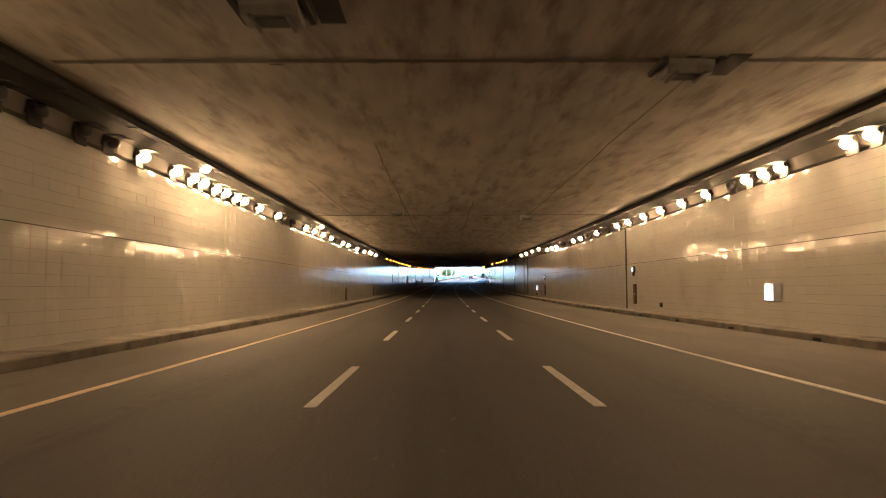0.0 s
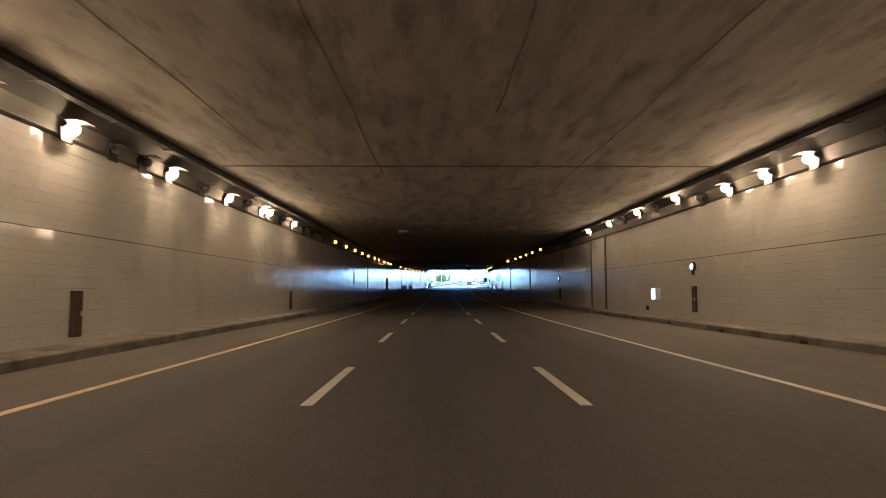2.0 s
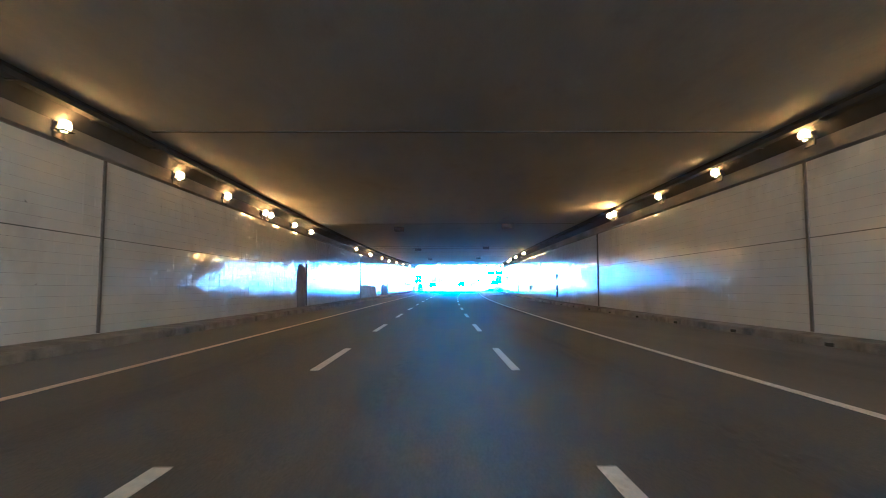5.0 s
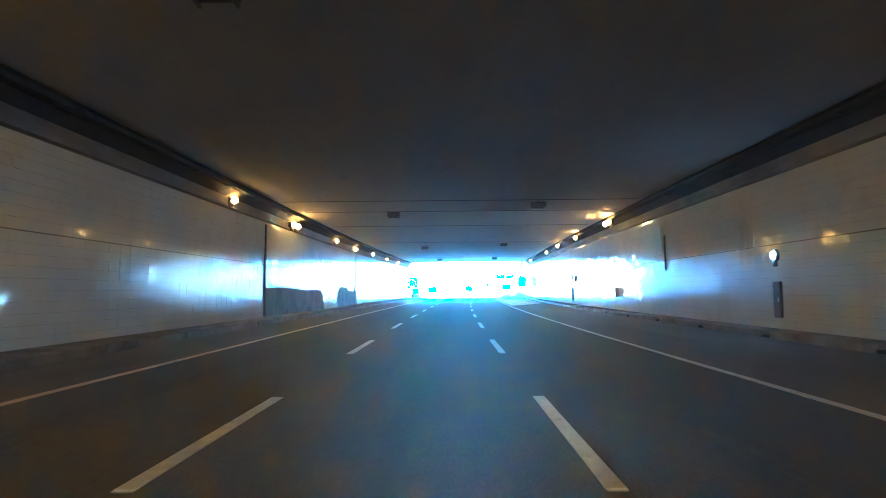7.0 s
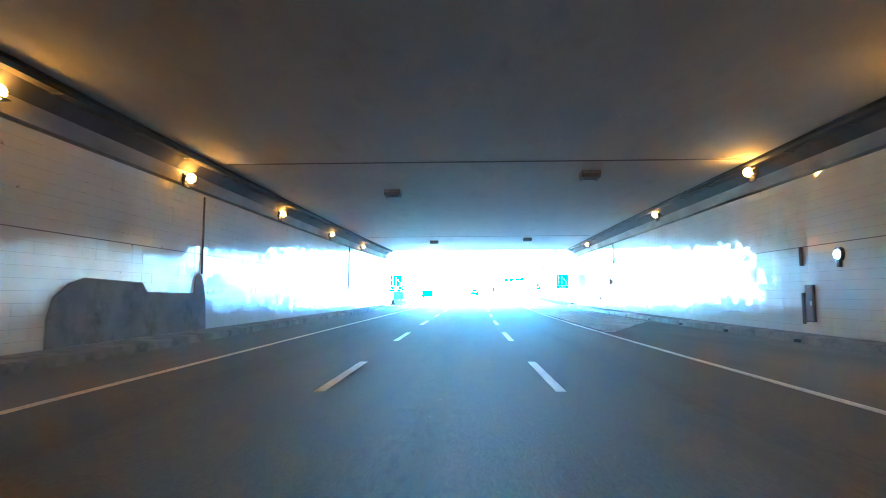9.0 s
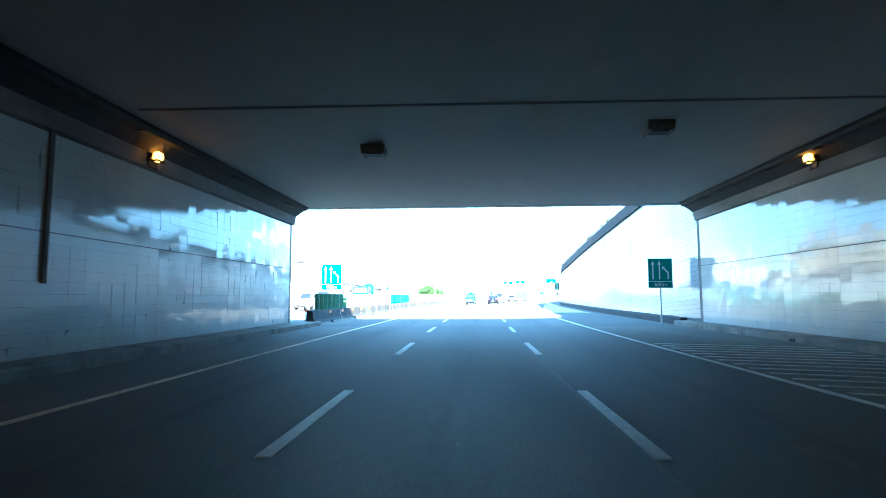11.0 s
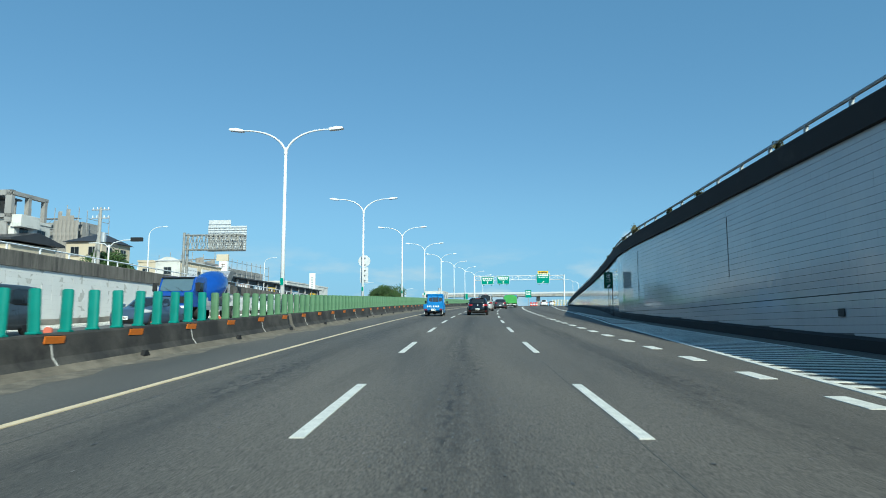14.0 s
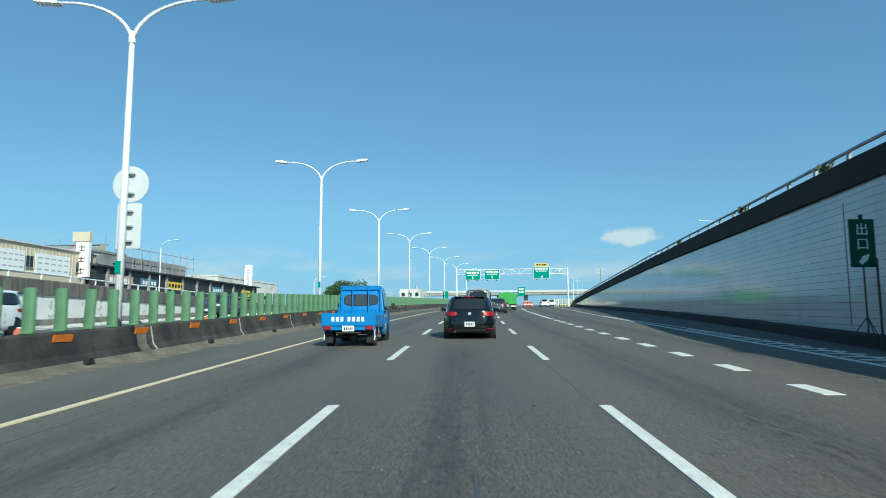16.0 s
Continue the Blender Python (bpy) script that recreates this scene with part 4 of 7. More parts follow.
def street_lamp(v0):
    """A tapered pole with two curved arms and flat heads."""
    t = thing("street_lamp", Matrix(), "white steel street lamp with two curved arms", "street lamp", "lamps on the median")
    part("base_plate", box(0.36, 0.36, 0.05, bevel=0.01), STEEL, t)
    part("pole", rod((0, 0, 0.05), (0, 0, 8.1), 0.105, 0.060, 14), POLE, t, smooth=True)
    part("collar", rod((0, 0, 7.86), (0, 0, 8.16), 0.085, 0.085, 12), POLE, t)
    for sg in (-1, 1):
        pts, rad = [], []
        for i in range(15):
            f = i / 14
            pts.append((sg * (0.03 + 1.95 * f ** 1.45), 0, 8.0 + 0.98 * (1 - (1 - f) ** 2.1)))
            rad.append(0.052 - 0.02 * f)
        part("arm", tube(pts, rad), POLE, t, smooth=True)
        h = part("lamp_head", extrude([(-0.34, 0.02), (-0.30, 0.09), (0.0, 0.12), (0.28, 0.08), (0.34, 0.02), (0.30, -0.02), (-0.30, -0.02)], 0.24, "y", 0.012), POLE, t, "flat grey-white lamp head", m=pose(sg * 2.27, 0, 8.97, 0, -sg * 6, 0))
        part("lens", box(0.42, 0.17, 0.02, z=-0.035, bevel=0.005), SIGN_WHITE, h)
    part("number_plate_bars", box(0.14, 0.012, 0.30, y=-0.115, z=2.0), SIGN_GREEN, t, "small green plate with pale bars")
    return t


POLES = [240.3, 258.3, 278.2, 298.0, 317.1, 336.2] + [355.6 + 19.5 * k for k in range(5)]
first = street_lamp(0)
first.matrix_basis = at(POLES[0], -8.8, 0.0)
for s in POLES[1:]:
    copy_thing(first, at(s, -8.36 if s == 298.0 else -8.15, 0.0))
# ---- tunnel lamps ----
def ellipsoid(a, b, c, u=10, v=7):
    bm = bmesh.new()
    bmesh.ops.create_uvsphere(bm, u_segments=u, v_segments=v, radius=1)
    bmesh.ops.scale(bm, vec=(a, b, c), verts=bm.verts)
    return bm


def tunnel_lamp(lit=True, glow=None, lean=-32):
    """A flood light: finned housing on a bracket, bowed glass turned down to the road."""
    t = thing("tunnel_lamp", Matrix(), "lit sodium flood light on the tunnel wall" if lit else "unlit dusty flood light on the tunnel wall", "lamp",
              "lit lamps along the tunnel" if lit else "unlit lamps along the tunnel")
    tilt = Matrix.Rotation(radians(lean), 4, "Y")
    part("housing", moved(box(0.24, 0.40, 0.13, x=-0.10, z=0.04, bevel=0.03, seg=2), tilt), DARK_STEEL, t)
    part("lens", moved(ellipsoid(0.15, 0.17, 0.135), tilt), glow if lit else DUSTY_GLASS, t, smooth=True)
    part("bracket", box(0.22, 0.05, 0.05, x=-0.24, z=0.10), DARK_STEEL, t)
    # Added plate that blocks the glow towards the wall behind.
    part("shade", extrude([(-0.17, 0.12), (-0.13, 0.12), (-0.12, -0.20), (-0.11, -0.30), (-0.14, -0.31), (-0.16, -0.21)], 0.46, "y", 0.004), NEAR_BLACK, t, "dark shade added to keep light off the wall")
    # Added plates that block the glow downwards, or up to the nearest ceiling.
    if lean < -40:
        part("under_shade", extrude([(-0.16, -0.13), (0.11, -0.125), (0.12, -0.11), (-0.16, -0.11)], 0.44, "y"), NEAR_BLACK, t, "dark plate added to keep light off wall and road")
    else:
        part("hood", extrude([(-0.16, 0.17), (0.20, 0.17), (0.40, 0.12), (0.39, 0.11), (0.19, 0.15), (-0.16, 0.15)], 0.46, "y"), NEAR_BLACK, t, "dark hood added to keep light off the near ceiling")
    for y in (-0.12, 0.0, 0.12):
        part("fin", moved(box(0.20, 0.015, 0.06, x=-0.10, y=y, z=0.165), tilt), DARK_STEEL, t)
    return t


# Lamps up to 8 left and 10 right are out of view, added for light.
LIT_L = [-10, -6, -1, 3, 8, 16.4, 18.5, 19.8, 20.7, 21.9, 22.9, 24.1, 25.1, 27.2, 30.3, 36.6, 39.0, 41.8, 44.8, 50.1, 53.0, 58.3, 63.5, 68.2, 69.3, 74.4, 88.3, 93.9, 99.5, 104.9, 110.4, 116.8, 121.5,
         157.7, 178.9, 196.8, 207.0, 217.6]
LIT_R = [-9, -5, 0, 5, 10, 14.2, 15.1, 18.3, 19.3, 20.4, 23.7, 26.2, 28.8, 31.3, 34.0, 36.2, 41.2, 46.0, 48.6, 56.1, 58.5, 61.1, 65.4, 70.5, 75.8, 80.8, 101.2, 107.0, 112.0, 117.3, 123.0, 199.8, 219.8]
OFF_L = [9.5, 10.8, 12.0, 13.6, 14.8, 31.5, 33.5, 47, 55, 56.6, 61, 66, 72, 77.5, 80, 84]
OFF_R = [12, 21.6, 38.6, 43.5, 50.4, 53, 63.4, 68, 73]
HIGH_L = [20.2, 40.1]
INNER_L = [126.4, 127.4, 132.4, 136.9, 166.4, 167.3, 187.1]      # hung further out from the wall
INNER_R = [128.5, 129.4, 168.3, 169.2, 178.9, 188.0]
for lit, ll, rr, glow in ((True, [s for s in LIT_L if s < 85], [s for s in LIT_R if s < 85], LAMP_GLOW), (True, [s for s in LIT_L if s > 85], [s for s in LIT_R if s > 85], LAMP_DIM), (True, [], [], LAMP_ORANGE), (False, OFF_L, OFF_R, None)):
    first = tunnel_lamp(lit, glow, -62 if glow in (LAMP_ORANGE, LAMP_DIM) else -30)
    spots = [at(s, WL + 0.33, 4.98 if s < 64 else 5.12) for s in ll]
    spots += [at(s, WR - (0.36 if s < 64 else 0.55), 5.0 if s < 64 else 5.30) @ Matrix.Rotation(math.pi, 4, "Z") for s in rr]
    if glow is LAMP_GLOW:
        spots += [at(s, WL + 0.55, 5.38) for s in HIGH_L]
    if glow is LAMP_ORANGE:
        spots += [at(s, -8.08 if s > 180 else -7.92, 5.02) for s in INNER_L] + [at(s, 9.36, 5.20) @ Matrix.Rotation(math.pi, 4, "Z") for s in INNER_R]
    first.matrix_basis = spots[0]
    for m in spots[1:]:
        copy_thing(first, m)
# ---- vehicles ----
def wheel(parent, x, y, r=0.30, w=0.19, rim=None, spokes=5):
    """A wheel on the side that the sign of x names: tyre, dished rim with spokes, hub."""
    rim = rim or RIM
    bm = bmesh.new()
    bmesh.ops.create_cone(bm, cap_ends=False, segments=26, radius1=r, radius2=r, depth=w)
    inner = bmesh.new()
    bmesh.ops.create_cone(inner, cap_ends=False, segments=26, radius1=r * 0.64, radius2=r * 0.64, depth=w * 0.96)
    for b in (bm, inner):
        bmesh.ops.rotate(b, matrix=Matrix.Rotation(math.pi / 2, 3, "Y"), verts=b.verts)
    merge(bm, inner)
    ring = lambda rr, xx: [bm.verts.new((xx, rr * math.cos(a), rr * math.sin(a))) for a in (2 * math.pi * i / 26 for i in range(26))]
    for sg in (-1, 1):
        prof = [ring(r, sg * w / 2), ring(r * 0.95, sg * w * 0.54), ring(r * 0.70, sg * w * 0.52), ring(r * 0.64, sg * w * 0.46)]
        for p, q in zip(prof, prof[1:]):
            for i in range(26):
                bm.faces.new((p[i], p[(i + 1) % 26], q[(i + 1) % 26], q[i]))
    bmesh.ops.remove_doubles(bm, verts=bm.verts, dist=0.002)
    bmesh.ops.recalc_face_normals(bm, faces=bm.faces)
    hub = thing_part("wheel", parent, pose(x, y, r))
    part("tyre", bm, RUBBER, hub, smooth=True)
    sg = 1 if x > 0 else -1
    d = bmesh.new()
    bmesh.ops.create_cone(d, cap_ends=True, segments=26, radius1=r * 0.63, radius2=r * 0.58, depth=0.03)
    bmesh.ops.rotate(d, matrix=Matrix.Rotation(sg * math.pi / 2, 3, "Y"), verts=d.verts)
    bmesh.ops.translate(d, vec=(sg * w * 0.30, 0, 0), verts=d.verts)
    for i in range(spokes):
        b = box(0.035, r * 0.13, r * 0.50, x=sg * w * 0.36, z=r * 0.10, bevel=0.006)
        bmesh.ops.rotate(b, matrix=Matrix.Rotation(2 * math.pi * i / spokes, 3, "X"), verts=b.verts)
        merge(d, b)
    part("rim", d, rim, hub)
    part("hub_cap", rod((sg * w * 0.30, 0, 0), (sg * w * 0.50, 0, 0), r * 0.17, r * 0.13, 12), RIM, hub)
    return hub


def thing_part(name, parent, m):
    ob = new(name)
    ob.parent = parent
    ob.matrix_basis = m
    return ob


def pane(c, inset=(0.08, 0.08, 0.1, 0.1), off=0.006, thick=0.006):
    """A thin panel on the quad c (left bottom, right bottom, right top, left top), drawn in from left, right, bottom and top."""
    c = [Vector(p) for p in c]
    l, r, b, t = inset
    f = lambda a, q: (c[0].lerp(c[1], a)).lerp(c[3].lerp(c[2], a), q)
    q = [f(l, b), f(1 - r, b), f(1 - r, 1 - t), f(l, 1 - t)]
    n = (q[1] - q[0]).cross(q[3] - q[0]).normalized()
    bm = bmesh.new()
    lo = [bm.verts.new(p + n * (off - thick)) for p in q]
    hi = [bm.verts.new(p + n * off) for p in q]
    bm.faces.new(hi)
    for i in range(4):
        bm.faces.new((lo[i], lo[(i + 1) % 4], hi[(i + 1) % 4], hi[i]))
    bmesh.ops.recalc_face_normals(bm, faces=bm.faces)
    es = [e for e in bm.edges if all(v in hi for v in e.verts) is False and (e.verts[0] in hi) != (e.verts[1] in hi)]
    bmesh.ops.bevel(bm, geom=es, offset=0.05 * min((q[1] - q[0]).length, (q[3] - q[0]).length) + 0.01, segments=3, affect="EDGES")
    return bm


def plate(parent, y, z, back=True):
    sg = -1 if back else 1
    p = part("plate", box(0.34, 0.015, 0.16, y=y, z=z - 0.08, bevel=0.004), PLATE, parent, "white plate with dark bars")
    for x in (-0.10, -0.05, 0.0, 0.06, 0.11):
        part("bar", box(0.028, 0.006, 0.08, x=x, y=y + sg * 0.009, z=z - 0.04), BLACK, p)


def shell_rows(L, W, H, kind):
    """Levels of a car's skin: height, half width, rear y, front y, squareness in plan."""
    belt, tb, tt, fb, ft, wt = {"hatch": (0.66, 0.12, 0.40, 1.12, 2.0, 0.74), "suv": (0.63, 0.10, 0.34, 1.15, 1.95, 0.76), "sedan": (0.66, 0.62, 1.30, 1.20, 2.05, 0.72),
                                "van": (0.55, 0.06, 0.16, 0.70, 1.45, 0.86), "pickup": (0.62, 1.75, 1.95, 1.20, 2.0, 0.76)}[kind]
    zb, h = H * belt, W / 2
    deck = tb - 0.02 if kind in ("sedan", "pickup") else tb
    rows = [(0.20, 0.88, 0.14, L - 0.16, 6), (0.27, 0.96, 0.04, L - 0.05, 6), (0.40, 0.995, 0.0, L, 5.5), (0.58 * zb + 0.02, 1.0, 0.015, L - 0.02, 5.5), (0.76 * zb, 0.985, 0.05, L - 0.09, 5.5),
            (0.86 * zb, 0.965, 0.075, L - 0.22, 5.5), (0.93 * zb, 0.945, 0.10, L - 0.20 - fb * 0.35, 5.5), (0.975 * zb, 0.93, 0.14 if deck > 0.3 else 0.11, L - fb * 0.85, 5.5), (zb, 0.915, deck, L - fb, 5.5)]
    for f in (0.25, 0.5, 0.72, 0.86):
        rows.append((zb + (H - zb) * f, 0.915 + (wt - 0.915) * f ** 1.15, tb + (tt - tb) * f, L - fb - (ft - fb) * f, 5.0))
    w = wt + 0.02
    rows += [(zb + (H - zb) * 0.945, w * 0.93, tt + 0.02, L - ft - 0.02, 4.5), (zb + (H - zb) * 0.98, w * 0.78, tt + 0.16, L - ft - 0.22, 4), (H, w * 0.5, tt + 0.45, L - ft - 0.50, 3.5)]
    return [(z, a * h, y0, y1, n) for z, a, y0, y1, n in rows], zb


def shell_at(rows, z):
    zs = [r[0] for r in rows]
    return [float(np.interp(z, zs, [r[k] for r in rows])) for k in (1, 2, 3, 4)]


def rear_pt(rows, z, f, front=False):
    """A place on the rear or front skin, f of the half width to the side."""
    w, y0, y1, n = shell_at(rows, z)
    m, r = (y0 + y1) / 2, (y1 - y0) / 2
    d = r * max(0.0, 1 - abs(f) ** n) ** (1 / n)
    return Vector((f * w, m + d if front else m - d, z))


def side_pt(rows, z, y, sg):
    w, y0, y1, n = shell_at(rows, z)
    m, r = (y0 + y1) / 2, (y1 - y0) / 2
    return Vector((sg * w * max(0.0, 1 - min(1.0, abs((y - m) / r)) ** n) ** (1 / n), y, z))


def patch(fn, a0, a1, z0, z1, off=0.008, n=8, k=5.0, out=None):
    """A round-cornered pane lying on the skin: fn(z, a) gives the place."""
    bm, hi, lo = bmesh.new(), [], []
    for i in range(n + 1):
        v = -1 + 2 * i / n
        e = max(0.02, 1 - abs(v) ** k) ** (1 / k)
        z = z0 + (z1 - z0) * (v + 1) / 2
        fa, fb = (a0(z), a1(z)) if callable(a0) else (a0, a1)
        m, r = (fa + fb) / 2, (fb - fa) / 2
        hi.append([bm.verts.new(fn(z, m + r * e * (-1 + 2 * j / n))) for j in range(n + 1)])
    for i in range(n):
        for j in range(n):
            bm.faces.new((hi[i][j], hi[i][j + 1], hi[i + 1][j + 1], hi[i + 1][j]))
    bmesh.ops.recalc_face_normals(bm, faces=bm.faces)
    c = sum((v.co for v in bm.verts), Vector()) / len(bm.verts)
    bm.normal_update()
    out = out or Vector((0, c.y - 2.1, 0)) if abs(c.x) < 0.72 else Vector((c.x, 0, 0))
    if sum((f.normal.dot(out) for f in bm.faces)) < 0:
        bmesh.ops.reverse_faces(bm, faces=bm.faces)
        bm.normal_update()
    shift = {v: v.normal * off for v in bm.verts}
    for v, d in shift.items():
        v.co += d
    edge = [e for e in bm.edges if e.is_boundary]
    q = bmesh.ops.extrude_edge_only(bm, edges=edge)
    for v in q["geom"]:
        if isinstance(v, bmesh.types.BMVert):
            v.co += Vector((-out.x, -out.y, 0)).normalized() * (off + 0.02)
    return bm


def car(name, label, L, W, H, paint, m, kind="hatch", category="car", glass_mat=None):
    """A car: y ahead, its rear at y = 0. Rounded skin, panes, lamps, bumpers, mirrors, wheels."""
    t = thing(name, m, label, category)
    glass_mat = glass_mat or GLASS
    rows, zb = shell_rows(L, W, H, kind)
    bm = bmesh.new()
    n_ = 64
    rings = []
    for z, w, y0, y1, n in rows:
        mid, r = (y0 + y1) / 2, (y1 - y0) / 2
        ring = []
        for i in range(n_):
            a = 2 * math.pi * (i + 0.5) / n_
            c, s = math.cos(a), math.sin(a)
            q = (abs(c) ** n + abs(s) ** n) ** (1 / n)
            ring.append(bm.verts.new((w * c / q, mid + r * s / q, z)))
        rings.append(ring)
    for p, q in zip(rings, rings[1:]):
        for i in range(n_):
            bm.faces.new((p[i], p[(i + 1) % n_], q[(i + 1) % n_], q[i]))
    bm.faces.new(rings[0][::-1])
    bm.faces.new(rings[-1])
    part("body", bm, paint, t, smooth=True)
    rear = lambda z, f: rear_pt(rows, z, f)
    face = lambda z, f: rear_pt(rows, z, f, True)
    g0, g1 = zb + (H - zb) * 0.06, zb + (H - zb) * 0.84
    part("rear_window", patch(rear, -0.86, 0.86, g0, g1), glass_mat, t, smooth=True)
    part("windscreen", patch(face, -0.88, 0.88, g0 - 0.02, g1), glass_mat, t, smooth=True)
    for sg in (-1, 1):
        sd = lambda z, y: side_pt(rows, z, y, sg)
        edge0 = lambda z: shell_at(rows, z)[1] + 0.30
        edge1 = lambda z: shell_at(rows, z)[2] - 0.26
        mid0, mid1 = (lambda z: (edge0(z) + edge1(z)) / 2 - 0.04), (lambda z: (edge0(z) + edge1(z)) / 2 + 0.04)
        part("side_window", patch(sd, edge0, mid0, g0 + 0.02, g1 - 0.02), glass_mat, t, smooth=True)
        part("side_window", patch(sd, mid1, edge1, g0 + 0.02, g1 - 0.02), glass_mat, t, smooth=True)
        lamp = part("tail_lamp", patch(rear, min(sg * 0.50, sg * 0.97), max(sg * 0.50, sg * 0.97), zb * 0.80, zb * 0.96, 0.014, k=4), RED_LENS, t, smooth=True)
        part("headlamp", patch(face, min(sg * 0.55, sg * 0.96), max(sg * 0.55, sg * 0.96), zb * 0.70, zb * 0.85, 0.014, k=4), LAMP_GLASS, t, smooth=True)
        part("bumper_reflector", patch(rear, min(sg * 0.66, sg * 0.90), max(sg * 0.66, sg * 0.90), 0.34, 0.38, 0.012, 4), RED_LENS, t)
        y1 = L - {"van": 1.15}.get(kind, 1.62)
        mir = part("mirror", box(0.19, 0.11, 0.14, x=sg * (W * 0.5 + 0.09), y=y1, z=zb + 0.01, bevel=0.045, seg=3), paint, t, smooth=True)
        part("mirror_glass", box(0.13, 0.008, 0.09, x=sg * (W * 0.5 + 0.09), y=y1 - 0.056, z=zb + 0.035), glass_mat, mir)
        for z in (zb * 0.86,):
            for y in (L * 0.36, L * 0.58):
                p = side_pt(rows, z, y, sg)
                part("door_handle", box(0.03, 0.17, 0.03, x=p.x, y=y, z=z, bevel=0.01), paint, t)
        for y in (L * 0.30, L * 0.515, L * 0.725):
            part("door_seam", patch(lambda z, q: side_pt(rows, z, q, sg), y - 0.006, y + 0.006, 0.36, zb * 0.97, 0.002, 6, 40), BLACK, t)
        for y in (0.80, L - 0.86):
            x = abs(side_pt(rows, 0.5, y, 1).x)
            part("wheel_arch", rod((sg * (x - 0.20), y, 0.33), (sg * (x + 0.004), y, 0.33), 0.385, 0.385, 26), BLACK, t)
            wheel(t, sg * (x - 0.11), y, 0.315, 0.20)
    part("rear_bumper", patch(rear, -0.90, 0.90, 0.215, 0.33, 0.012, 6, 8), BLACK, t)
    part("front_grille", patch(face, -0.60, 0.60, 0.26, 0.42, 0.012, 6, 8), BLACK, t)
    part("bumper_seam", patch(rear, -0.95, 0.95, 0.595, 0.605, 0.003, 8, 60), BLACK, t)
    e = rear(zb * 0.885, 0.0)
    part("emblem", rod((0, e.y - 0.014, e.z), (0, e.y + 0.02, e.z), 0.055, 0.055, 18), STEEL, t)
    if kind in ("hatch", "suv", "van"):
        w, y0, _, _ = shell_at(rows, zb + (H - zb) * 0.93)
        part("roof_spoiler", box(w * 1.60, 0.20, 0.035, y=y0 + 0.02, z=zb + (H - zb) * 0.90, bevel=0.015, seg=2), paint, t)
        part("brake_light", box(0.34, 0.012, 0.022, y=y0 - 0.085, z=zb + (H - zb) * 0.90 + 0.006), RED_LENS, t)
        a, b = rear(zb + 0.03, 0.0), rear(zb + 0.07, 0.42)
        part("wiper", rod((a.x, a.y - 0.03, a.z), (b.x, b.y - 0.03, b.z), 0.012, 0.008, 6), BLACK, t)
    part("aerial", rod((0, L * 0.30, H - 0.03), (0, L * 0.30 - 0.10, H + 0.10), 0.010, 0.006, 6), BLACK, t)
    part("exhaust", rod((-W * 0.27, -0.01, 0.25), (-W * 0.27, 0.15, 0.25), 0.04, 0.04, 12), DARK_STEEL, t)
    plate(t, rear(0.54, 0.0).y - 0.012, 0.50)
    plate(t, face(0.45, 0.0).y + 0.010, 0.45, back=False)
    return t


